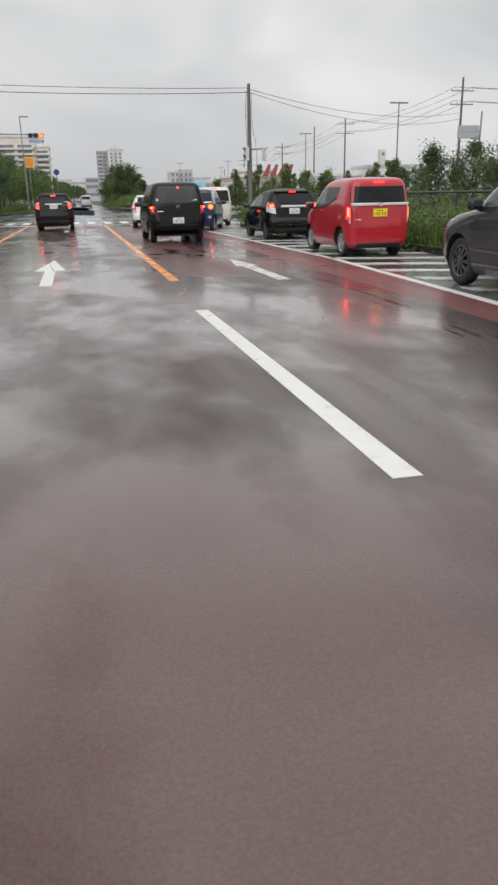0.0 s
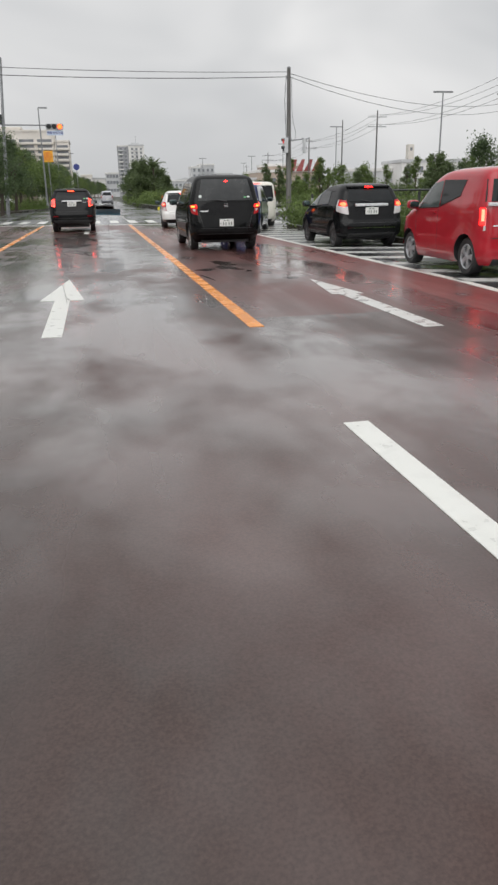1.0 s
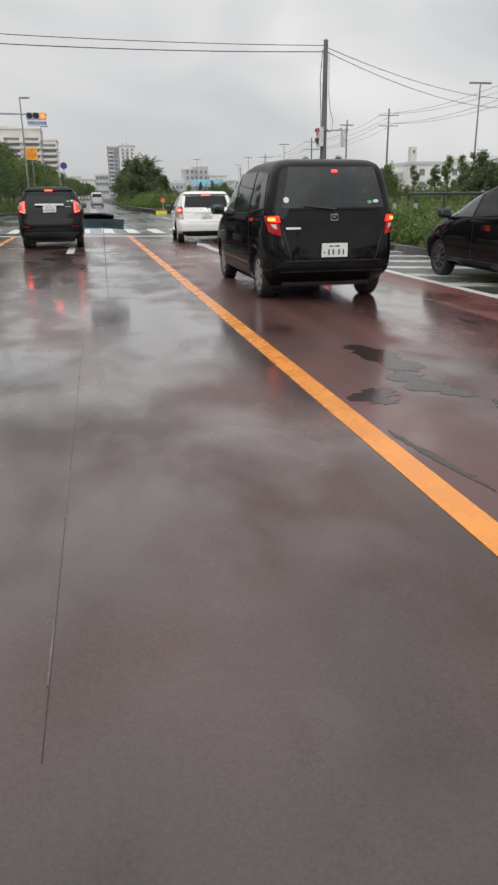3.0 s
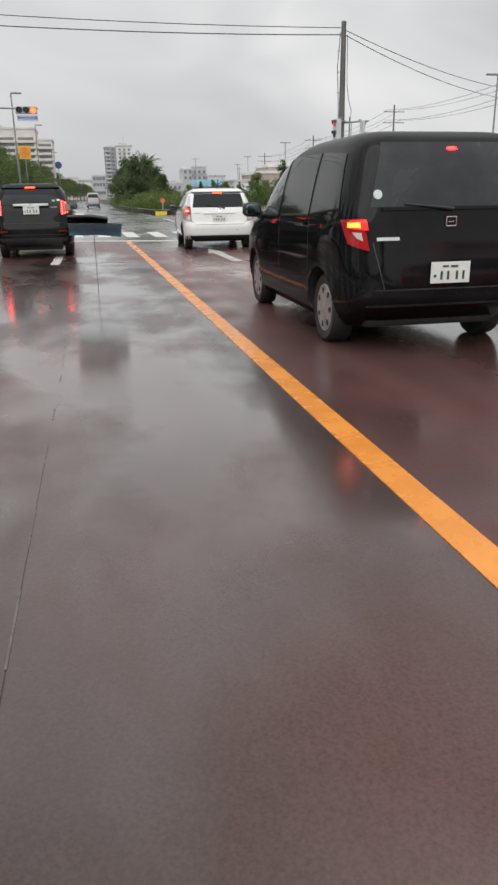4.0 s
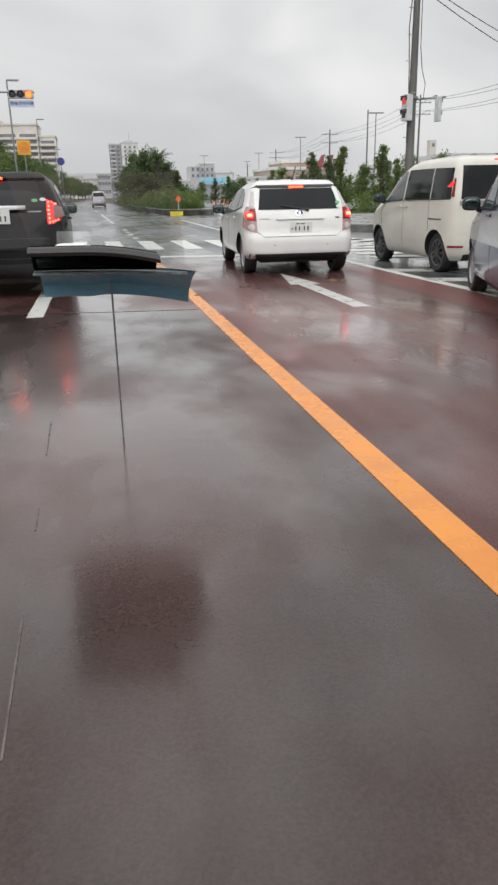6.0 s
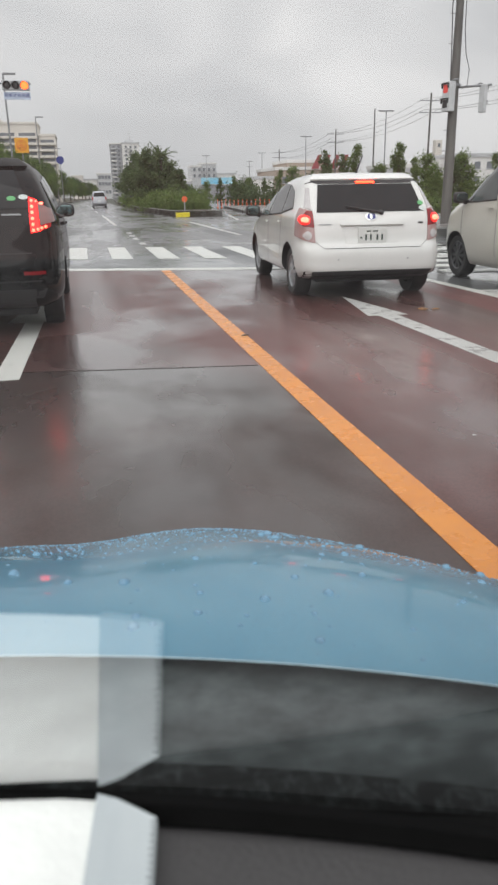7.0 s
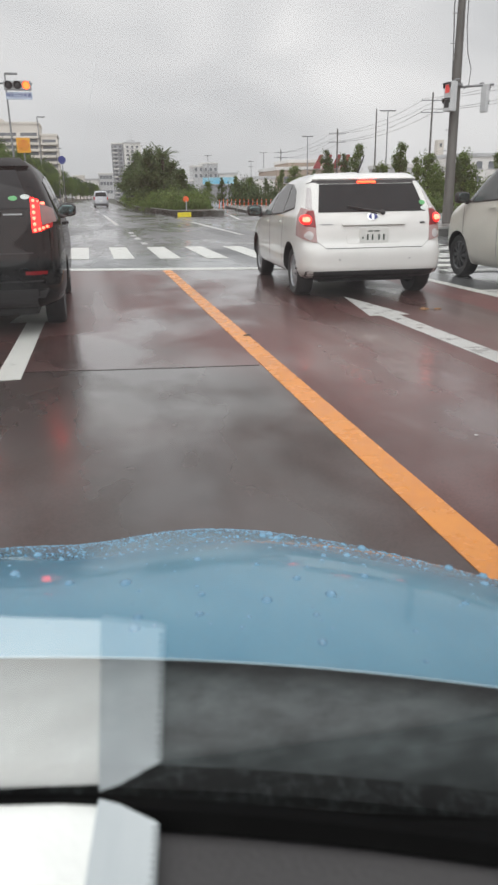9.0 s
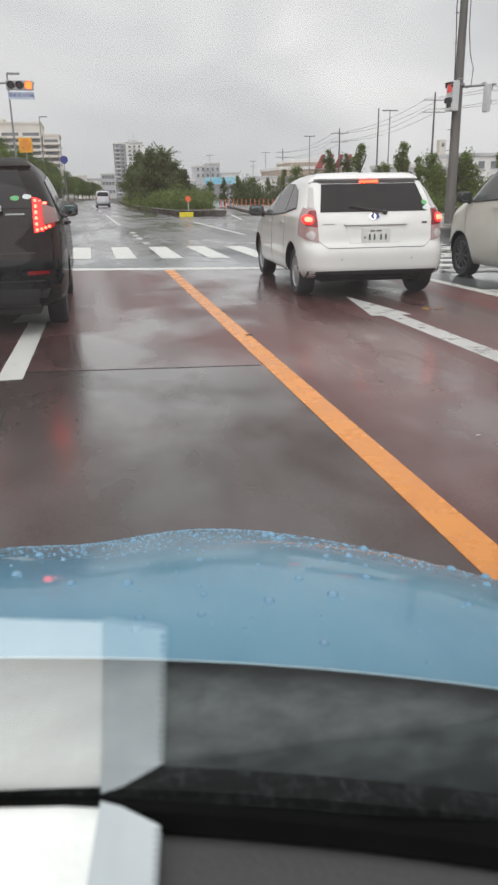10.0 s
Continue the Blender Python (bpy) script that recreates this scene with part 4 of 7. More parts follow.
car.scale = (1.03, 1.0, 1.02)

# white hatchback at the stop line
L = 3.75
HATCH = [(0.24, 0.17, L - 0.2, 0.76, 7), (0.285, 0.05, L - 0.06, 0.82, 7), (0.37, 0.0, L, 0.846, 7), (0.50, 0.0, L, 0.852, 7), (0.60, 0.02, L - 0.05, 0.852, 7), (0.66, 0.062, L - 0.14, 0.852, 7), (0.80, 0.088, L - 0.36, 0.846, 7),
         (0.92, 0.12, L - 0.80, 0.834, 7), (1.0, 0.16, L - 1.05, 0.81, 7), (1.12, 0.25, L - 1.30, 0.755, 7), (1.24, 0.345, L - 1.58, 0.705, 7), (1.34, 0.44, L - 1.90, 0.655, 6.5),
         (1.40, 0.56, L - 2.2, 0.59, 6), (1.432, 0.80, L - 2.45, 0.49, 5), (1.445, 1.0, L - 2.6, 0.38, 4)]
car, s = build_car("hatchback", (3.38, 31.80, 0), "wet white hatchback stopped with lit brake lamps", "queued cars", HATCH, WHITE_PAINT, "spoked", (0.62, 3.02), 0.845,
    [("rear_window", ("x", -0.615, -0.55), ("x", 0.615, 0.55), (0.995, 1.305), (0.995, 1.305)),
     ("side_window", ("y", 1.90, 1.88), ("y", 2.74, 2.24), (0.945, 1.345), (0.925, 1.27)),
     ("side_window", ("y", 1.10, 1.22), ("y", 1.84, 1.82), (0.985, 1.32), (0.95, 1.345)),
     ("side_window", ("y", 0.58, 0.86), ("y", 1.06, 1.18), (1.05, 1.24), (0.995, 1.32)),
     ("windscreen", ("X", -0.68, -0.50), ("X", 0.68, 0.50), (1.0, 1.33), (1.0, 1.33))],
    [("tail_light", ("x", 0.645, 0.66), ("y", 0.30, 0.33), (0.66, 1.02), (0.74, 1.05), LENS_ROSE, 0.010),
     ("tail_light_strip", ("x", 0.672, 0.640), ("x", 0.735, 0.672), (1.03, 1.27), (1.05, 1.27), LENS_CLEAR, 0.008),
     ("tail_light_red", ("x", 0.652, 0.66), ("y", 0.17, 0.21), (0.83, 1.01), (0.85, 1.01), REFLEX_RED, 0.014)],
    turn=-3.5, plate=(0.062, 0.735, PLATE_WHITE), handles=((1.14, 0.86), (1.96, 0.84)), seams=((1.06, 1.04, 0.40, 0.98), (1.87, 1.87, 0.30, 0.93), (2.76, 2.72, 0.46, 0.9)), mirror=(2.56, 0.92), valance=0.9,
    extras=[("tailgate_seam", ("x", -0.55, -0.55), ("x", 0.55, 0.55), (0.592, 0.600), (0.592, 0.600), STEEL_DARK, 0.002),
            ("tailgate_seam", ("x", 0.55, 0.645), ("x", 0.556, 0.651), (0.596, 0.68), (0.596, 0.68), STEEL_DARK, 0.002),
            ("tailgate_seam", ("x", -0.556, -0.651), ("x", -0.55, -0.645), (0.596, 0.68), (0.596, 0.68), STEEL_DARK, 0.002),
            ("tailgate_step", ("x", -0.36, -0.36), ("x", 0.36, 0.36), (0.845, 0.87), (0.845, 0.87), WHITE_PAINT, 0.030),
            ("plate_recess", ("x", -0.30, -0.34), ("x", 0.30, 0.34), (0.645, 0.835), (0.645, 0.835), WHITE_PAINT, 0.003),
            ("name_badge", ("x", -0.60, -0.60), ("x", -0.46, -0.46), (0.858, 0.868), (0.858, 0.868), STEEL, 0.005),
            ("model_badge", ("x", 0.54, 0.54), ("x", 0.60, 0.60), (0.855, 0.875), (0.855, 0.875), STEEL_DARK, 0.005)])
for sgn in (1, -1):
    lamp = part("brake_lamp", s.disc(sgn * 0.745, 0.922, 0.052, 0.056, 0.018, 0.012), BRAKE_SOFT, car, "round lit brake lamp", 50)
    part("bulb", s.disc(sgn * 0.738, 0.922, 0.028, 0.030, 0.031, 0.006), BRAKE_LED, lamp, smooth=50)
    part("reversing_lens", s.disc(sgn * 0.725, 0.745, 0.042, 0.05, 0.013, 0.006), LENS_CLEAR, car, smooth=50)
    part("parking_sensor", s.disc(sgn * 0.40, 0.47, 0.011, 0.011, 0.003, 0.003, 10, 2), STEEL, car)
part("sticker", s.disc(0.60, 1.09, 0.035, 0.025, 0.010, 0.001), STICKER_G, car)
part("sticker", s.disc(0.605, 1.03, 0.036, 0.025, 0.010, 0.001), STICKER, car)
em = part("emblem", s.disc(0, 0.945, 0.066, 0.046, 0.010, 0.004), CHROME, car, "oval chrome badge", 40)
part("emblem_field", s.disc(0, 0.945, 0.050, 0.032, 0.014, 0.001), SIGN_BLUE, em)
part("emblem_bar", s.disc(0, 0.945, 0.017, 0.030, 0.016, 0.002), CHROME, em)
part("roof_spoiler", s.patch(("x", -0.605, -0.545), ("x", 0.605, 0.545), (1.35, 1.412), (1.35, 1.412), 0.022, 18, 5), WHITE_PAINT, car, smooth=50)
part("window_surround", s.patch(("x", -0.66, -0.60), ("x", 0.66, 0.60), (1.315, 1.345), (1.315, 1.345), 0.010, 12, 2), PLASTIC, car)
high_lamp(car, 0.402, 1.330, 0.105, BRAKE_CORE, 0.024)
part("lamp_foot", Geo().box(-0.085, 0.085, 0.385, 0.42, 1.286, 1.314, 0.006), PLASTIC, car)
wiper(car, s, 0.12, 0.985, -0.28, 1.06)
part("wiper_pivot", s.disc(0.12, 0.99, 0.03, 0.03, 0.012, 0.02, 14, 2), PLASTIC, car)
part("roof_antenna", Geo().tube([(0.05, 0.92, 1.43), (0.05, 0.90, 1.455), (0.07, 0.74, 1.64)], 0.014, 6, 0.008), PLASTIC, car)
car.scale = (1.055, 1.08, 1.0)

# black estate car at the head of the lane
L = 4.1
ESTATE = [(0.26, 0.20, L - 0.2, 0.74, 5.5), (0.32, 0.06, L - 0.06, 0.815, 5.5), (0.44, 0.0, L, 0.842, 5.5), (0.60, 0.0, L - 0.02, 0.848, 5.5), (0.76, 0.03, L - 0.14, 0.848, 5.5), (0.90, 0.05, L - 0.5, 0.842, 5.5),
          (1.0, 0.075, L - 1.0, 0.83, 6), (1.15, 0.14, L - 1.25, 0.775, 6), (1.30, 0.24, L - 1.52, 0.715, 6), (1.42, 0.36, L - 1.82, 0.655, 5.5), (1.50, 0.52, L - 2.15, 0.57, 5), (1.535, 0.8, L - 2.5, 0.45, 4)]
car, s = build_car("estate_car", (-0.98, 30.28, 0), "wet black hybrid estate car stopped with lit lamps", "queued cars", ESTATE, BLACK_PAINT, "alloy", (1.0, 3.40), 0.835,
    [("rear_window", ("x", -0.62, -0.50), ("x", 0.62, 0.50), (1.10, 1.41), (1.10, 1.41)),
     ("side_window", ("y", 2.20, 2.18), ("y", 3.05, 2.55), (1.0, 1.38), (0.98, 1.32)),
     ("side_window", ("y", 1.32, 1.36), ("y", 2.12, 2.10), (1.02, 1.38), (1.0, 1.40)),
     ("side_window", ("y", 0.50, 0.62), ("y", 1.25, 1.29), (1.06, 1.32), (1.02, 1.37)),
     ("windscreen", ("X", -0.68, -0.52), ("X", 0.68, 0.52), (1.05, 1.42), (1.05, 1.42))],
    [("tail_light", ("x", 0.605, 0.605), ("y", 0.18, 0.22), (0.895, 1.195), (0.95, 1.13), LAMP_RED, 0.012),
     ("tail_light_clear", ("x", 0.69, 0.675), ("x", 0.80, 0.775), (0.965, 1.135), (0.99, 1.09), LENS_PINK, 0.016)],
    plate=(0.03, 1.00, PLATE_WHITE), handles=((1.40, 0.92), (2.26, 0.90)), seams=((1.30, 1.28, 0.38, 1.0), (2.15, 2.15, 0.32, 0.98)), mirror=(2.98, 0.98),
    extras=[("tailgate_seam", ("x", -0.70, -0.70), ("x", 0.70, 0.70), (0.735, 0.745), (0.735, 0.745), PLASTIC, 0.002),
            ("bumper_seam", ("x", -0.78, -0.78), ("x", 0.78, 0.78), (0.50, 0.515), (0.50, 0.515), PLASTIC, 0.005),
            ("reflector", ("x", 0.52, 0.52), ("x", 0.70, 0.70), (0.56, 0.59), (0.56, 0.59), REFLEX_RED, 0.006),
            ("reflector", ("x", -0.52, -0.52), ("x", -0.70, -0.70), (0.56, 0.59), (0.56, 0.59), REFLEX_RED, 0.006),
            ("hybrid_badge", ("x", 0.38, 0.38), ("x", 0.54, 0.54), (1.047, 1.060), (1.047, 1.060), STEEL, 0.006),
            ("skirt", ("x", -0.66, -0.70), ("x", 0.66, 0.70), (0.36, 0.44), (0.36, 0.44), PLASTIC, 0.006),
            ("bumper_crease", ("x", -0.80, -0.80), ("x", 0.80, 0.80), (0.525, 0.545), (0.525, 0.545), BLACK_PAINT, 0.022)])
part("sticker", s.disc(0.47, 1.185, 0.038, 0.020, 0.010, 0.001), STICKER_G, car, "green oval sticker")
part("sticker", s.disc(0.57, 1.195, 0.038, 0.020, 0.010, 0.001), STICKER, car, "pale blue oval sticker")
for sgn in (-1, 1):
    lamp = part("brake_lamp", s.patch(("x", sgn * 0.61, sgn * 0.61), ("x", sgn * 0.685, sgn * 0.67), (0.905, 1.185), (0.915, 1.165), 0.015, 4, 8), BRAKE_DIM, car, "glowing red inner column", 50)
    for i in range(6):
        part("brake_led", s.disc(sgn * 0.635, 0.925 + 0.048 * i, 0.014, 0.015, 0.018, 0.005, 10, 2), BRAKE_LED, lamp)
    for i in range(3):
        part("brake_led", s.disc(sgn * (0.672 + 0.032 * i), 0.932 + 0.010 * i, 0.013, 0.013, 0.018, 0.005, 10, 2), BRAKE_LED, lamp)
    for i in range(2):
        part("brake_led", s.disc(sgn * (0.67 + 0.03 * i), 1.16 - 0.02 * i, 0.012, 0.012, 0.018, 0.005, 10, 2), BRAKE_LED, lamp)
car.scale = (1.01, 1.0, 1.025)
garnish(car, 0.060, 1.105, 0.36, BRIGHT_TRIM)
emblem(car, 0.040, 1.108, 0.04)
high_lamp(car, 0.325, 1.448, 0.10, BRAKE_CORE, 0.028)
wiper(car, s, 0.0, 1.11, -0.36, 1.16)
part("roof_spoiler", s.patch(("x", -0.60, -0.53), ("x", 0.60, 0.53), (1.425, 1.492), (1.425, 1.492), 0.03, 18, 5), BLACK_PAINT, car, smooth=50)

# red boxy small car and black hatchback on the hatched side lane
L = 3.3
BOXY = [(0.19, 0.10, L - 0.12, 0.64, 7), (0.28, 0.03, L - 0.04, 0.70, 7), (0.44, 0.0, L, 0.732, 7), (0.62, 0.005, L - 0.01, 0.737, 7), (0.82, 0.02, L - 0.06, 0.737, 7), (0.96, 0.03, L - 0.30, 0.735, 7),
        (1.05, 0.04, L - 0.62, 0.73, 7), (1.2, 0.06, L - 0.82, 0.705, 7), (1.38, 0.09, L - 1.1, 0.675, 7), (1.52, 0.12, L - 1.35, 0.645, 6.5), (1.60, 0.17, L - 1.6, 0.60, 6), (1.645, 0.30, L - 1.9, 0.50, 5), (1.66, 0.5, L - 2.1, 0.38, 4)]
BOXY_GLASS = [("rear_window", ("x", -0.58, -0.54), ("x", 0.58, 0.54), (1.14, 1.46), (1.14, 1.46)),
              ("side_window", ("y", 1.62, 1.62), ("y", 2.42, 2.02), (1.06, 1.47), (1.03, 1.42)),
              ("side_window", ("y", 0.66, 0.76), ("y", 1.55, 1.55), (1.16, 1.44), (1.07, 1.48)),
              ("windscreen", ("X", -0.60, -0.52), ("X", 0.60, 0.52), (1.10, 1.50), (1.10, 1.50))]
RED_GLASS = [("rear_window", ("x", -0.665, -0.625), ("x", 0.665, 0.625), (1.14, 1.47), (1.14, 1.47)), ("side_window", ("y", 1.56, 1.56), ("y", 2.42, 2.02), (1.06, 1.47), (1.03, 1.42)),
             ("side_window", ("y", 0.86, 0.74), ("y", 1.53, 1.53), (1.24, 1.47), (1.07, 1.48)), BOXY_GLASS[3]]
car, s = build_car("small_car", (6.32, 11.55, 0), "wet red boxy small car with lit brake lamps", "queued cars", BOXY, RED_PAINT, "five", (0.58, 2.80), 0.725, RED_GLASS,
    [("tail_light", ("x", 0.655, 0.655), ("y", 0.09, 0.09), (0.72, 1.06), (0.72, 1.06), LENS_CLEAR, 0.012),
     ("tail_light_red", ("x", 0.658, 0.658), ("x", 0.705, 0.705), (0.80, 1.05), (0.80, 1.05), BRAKE_DIM, 0.015),
     ("brake_lamp", ("x", 0.668, 0.668), ("x", 0.692, 0.692), (0.86, 1.03), (0.86, 1.03), BRAKE_LED, 0.018)],
    plate=(0.012, 0.93, PLATE_YELLOW), handles=((1.66, 0.95),), seams=((1.58, 1.58, 0.36, 1.04), (2.46, 2.46, 0.4, 1.0)), mirror=(2.36, 1.02),
    extras=[("bumper_seam", ("x", -0.68, -0.68), ("x", 0.68, 0.68), (0.60, 0.612), (0.60, 0.612), PLASTIC, 0.003),
            ("badge", ("x", -0.56, -0.56), ("x", -0.44, -0.44), (0.78, 0.80), (0.78, 0.80), CHROME, 0.005)])
garnish(car, 0.035, 1.105, 0.655, BRIGHT_TRIM, 0.055)
emblem(car, 0.01, 1.105, 0.045)
high_lamp(car, 0.115, 1.555, 0.11, BRAKE, 0.03)
wiper(car, s, 0.0, 1.145, -0.3, 1.19)

COMPACT = [(z * 1.04 if z > 0.8 else z, a * 0.85, b, w, n) for z, a, b, w, n in HATCH]
car, s = build_car("hatchback", (6.48, 18.6, 0), "wet black hatchback with lit lamps on the hatched lane", "queued cars", COMPACT, BLACK_PAINT, "alloy", (0.66, 3.05), 0.835,
    [("rear_window", ("x", -0.60, -0.52), ("x", 0.60, 0.52), (1.08, 1.34), (1.08, 1.34)),
     ("side_window", ("y", 1.92, 1.90), ("y", 2.76, 2.30), (0.985, 1.35), (0.965, 1.28)),
     ("side_window", ("y", 1.0, 1.12), ("y", 1.84, 1.82), (1.03, 1.32), (0.99, 1.36)),
     ("windscreen", ("X", -0.68, -0.50), ("X", 0.68, 0.50), (1.04, 1.38), (1.04, 1.38))],
    [("tail_light", ("x", 0.58, 0.62), ("y", 0.30, 0.34), (0.78, 1.10), (0.86, 1.12), LENS_CLEAR, 0.012),
     ("tail_light_red", ("x", 0.60, 0.62), ("y", 0.26, 0.29), (0.96, 1.10), (0.98, 1.12), LAMP_RED, 0.015)],
    plate=(0.055, 0.86, PLATE_WHITE), handles=((1.16, 0.92), (2.02, 0.9)), seams=((1.02, 1.0, 0.36, 0.98), (1.87, 1.87, 0.30, 0.96)), mirror=(2.66, 0.96),
    extras=[("bumper_seam", ("x", -0.74, -0.74), ("x", 0.74, 0.74), (0.58, 0.592), (0.58, 0.592), PLASTIC, 0.003),
            ("bumper_seam", ("x", -0.60, -0.60), ("x", 0.60, 0.60), (0.46, 0.475), (0.46, 0.475), CHROME, 0.003)])
for sgn in (1, -1):
    part("brake_lamp", s.disc(sgn * 0.70, 1.02, 0.062, 0.045, 0.020, 0.008), BRAKE_CORE, car, "lit brake lamp", 50)
garnish(car, 0.075, 1.0, 0.42, BRIGHT_TRIM, 0.065)
emblem(car, 0.075, 0.985, 0.04)
high_lamp(car, 0.325, 1.415, 0.10, BRAKE_DIM, 0.034)
spoiler(car, 0.34, 0.66, 1.445, 0.55, BLACK_PAINT, 0.05)
wiper(car, s, 0.05, 1.06, -0.25, 1.11)

# cream tall wagon and deep blue small car before the junction
TALL = [(z * 1.045, a, b * 1.06, w * 1.12, n) for z, a, b, w, n in BOXY]
car, s = build_car("tall_wagon", (6.27, 30.9, 0), "wet cream tall wagon with lit vertical tail lamps", "queued cars", TALL, CREAM_PAINT, "alloy", (0.56, 2.92), 0.81,
    [("rear_window", ("x", -0.66, -0.62), ("x", 0.66, 0.62), (1.10, 1.58), (1.10, 1.58)),
     ("side_window", ("y", 1.82, 1.82), ("y", 2.70, 2.30), (1.10, 1.55), (1.06, 1.50)),
     ("side_window", ("y", 0.80, 0.84), ("y", 1.76, 1.76), (1.11, 1.56), (1.10, 1.56)),
     ("side_window", ("y", 0.16, 0.22), ("y", 0.76, 0.80), (1.12, 1.55), (1.11, 1.56)),
     ("windscreen", ("X", -0.66, -0.56), ("X", 0.66, 0.56), (1.14, 1.56), (1.14, 1.56))],
    [("tail_light", ("x", 0.745, 0.71), ("y", 0.15, 0.17), (1.14, 1.40), (1.14, 1.40), REFLEX_RED, 0.012),
     ("brake_lamp", ("x", 0.755, 0.722), ("x", 0.775, 0.742), (1.28, 1.35), (1.28, 1.35), BRAKE_SOFT, 0.016)],
    plate=(0.012, 0.86, PLATE_WHITE), handles=((1.86, 0.98), (1.58, 0.98)), seams=((0.80, 0.80, 0.62, 1.1), (1.79, 1.79, 0.36, 1.08), (2.74, 2.74, 0.4, 1.04)), mirror=(2.62, 1.06),
    extras=[("reflector", ("x", -0.60, -0.60), ("x", -0.78, -0.78), (0.40, 0.43), (0.40, 0.43), REFLEX_RED, 0.006), ("tailgate_trim", ("x", -0.68, -0.68), ("x", 0.68, 0.68), (1.01, 1.08), (1.01, 1.08), STEEL, 0.004)])
part("slide_rail", s.patch(("y", 0.36, 0.36), ("y", 0.80, 0.80), (0.80, 0.82), (0.80, 0.82), 0.004, 6, 1, -1), PLASTIC, car)
high_lamp(car, 0.16, 1.66, 0.11, BRAKE, 0.03)

car, s = build_car("small_car", (4.60, 26.2, 0), "wet deep blue small car with round lit tail lamps", "queued cars", [(z * 0.97, a, b, w, n) for z, a, b, w, n in BOXY], BLUE_PAINT, "five", (0.46, 2.86), 0.725, BOXY_GLASS,
    [("side_panel", ("y", 0.16, 0.16), ("y", 2.9, 2.9), (0.66, 1.04), (0.66, 1.0), SILVER_PAINT, 0.005),
     ("pillar_panel", ("y", 0.13, 0.19), ("y", 0.61, 0.71), (1.05, 1.50), (1.05, 1.50), SILVER_PAINT, 0.005)],
    plate=(0.012, 0.92, PLATE_YELLOW), handles=((1.66, 0.95),), seams=((1.58, 1.58, 0.36, 1.04),), mirror=(2.36, 1.02), turn=-18.5,
    extras=[("window_trim", ("x", -0.64, -0.64), ("x", 0.64, 0.64), (1.10, 1.12), (1.10, 1.12), CHROME, 0.008),
            ("window_surround", ("x", -0.70, -0.60), ("x", 0.70, 0.60), (1.125, 1.585), (1.125, 1.585), GREY_PAINT, 0.003),
            ("bumper_pod", ("x", -0.66, -0.66), ("x", -0.44, -0.44), (0.46, 0.62), (0.46, 0.62), STEEL_DARK, 0.008), ("bumper_pod", ("x", 0.44, 0.44), ("x", 0.66, 0.66), (0.46, 0.62), (0.46, 0.62), STEEL_DARK, 0.008)])
for sgn in (-1, 1):
    ring = part("tail_light", Geo().lathe([(0.115, 0.06), (0.115, -0.012), (0.098, -0.022), (0.074, -0.018), (0.074, 0.0)], 28, "y", (sgn * 0.60, 0.02, 0.94)), LAMP_GLOW, car, "round lit tail lamp")
    part("lamp_ring", Geo().lathe([(0.074, -0.006), (0.06, -0.016), (0.034, -0.014), (0.034, 0.0)], 24, "y", (sgn * 0.60, 0.02, 0.94)), BRAKE_AMBER, ring)
    part("lamp_core", Geo().lathe([(0.034, -0.006), (0.02, -0.012), (0.001, -0.013)], 20, "y", (sgn * 0.60, 0.02, 0.94)), BRAKE, ring)
    part("bumper_lamp", Geo().lathe([(0.055, 0.03), (0.055, -0.01), (0.03, -0.016), (0.001, -0.018)], 20, "y", (sgn * 0.56, -0.002, 0.54)), LENS_CLEAR, car)
for x0, x1 in ((-0.36, -0.20), (0.36, 0.20)):
    part("chrome_bracket", Geo().tube([(x0, 0.0, 0.97), (x1, -0.012, 0.70)], 0.03, 8), SILVER_PAINT, car)
part("chrome_bracket", Geo().tube([(-0.36, 0.005, 0.97), (0.36, 0.005, 0.97)], 0.03, 8), SILVER_PAINT, car)
high_lamp(car, 0.10, 1.535, 0.13, BRAKE_CORE, 0.03)

# dark grey sport utility car, seen over its flank
SUV = [(z * 1.04, a, b * 1.03, w * 1.06, n) for z, a, b, w, n in MINIVAN]
SUV = [(z, a, b - (0.0 if z < 1.0 else 0.12), w, n) for z, a, b, w, n in SUV]
build_car("sport_utility", (6.24, 2.88, 0), "wet dark grey sport utility car on the side lane", "queued cars", SUV, GREY_PAINT, "big", (0.78, 3.42), 0.885,
    [("rear_window", ("x", -0.66, -0.52), ("x", 0.66, 0.52), (1.2, 1.62), (1.2, 1.62)),
     ("side_window", ("y", 2.0, 1.98), ("y", 2.86, 2.3), (1.14, 1.6), (1.12, 1.54)),
     ("side_window", ("y", 1.0, 1.06), ("y", 1.93, 1.91), (1.16, 1.6), (1.14, 1.6)),
     ("windscreen", ("X", -0.70, -0.54), ("X", 0.70, 0.54), (1.16, 1.64), (1.16, 1.64))],
    [("tail_light", ("x", 0.55, 0.6), ("y", 0.25, 0.25), (0.95, 1.1), (0.95, 1.1), LAMP_RED, 0.012), ("headlight", ("y", 3.92, 3.86), ("y", 4.16, 4.04), (0.84, 0.97), (0.8, 0.93), LENS_CLEAR, 0.010)],
    plate=(0.0, 0.8, PLATE_WHITE), handles=((1.05, 1.04), (2.0, 1.02)), seams=((1.0, 1.0, 0.46, 1.14), (1.96, 1.96, 0.4, 1.12)), mirror=(2.80, 1.10), radius=0.35)

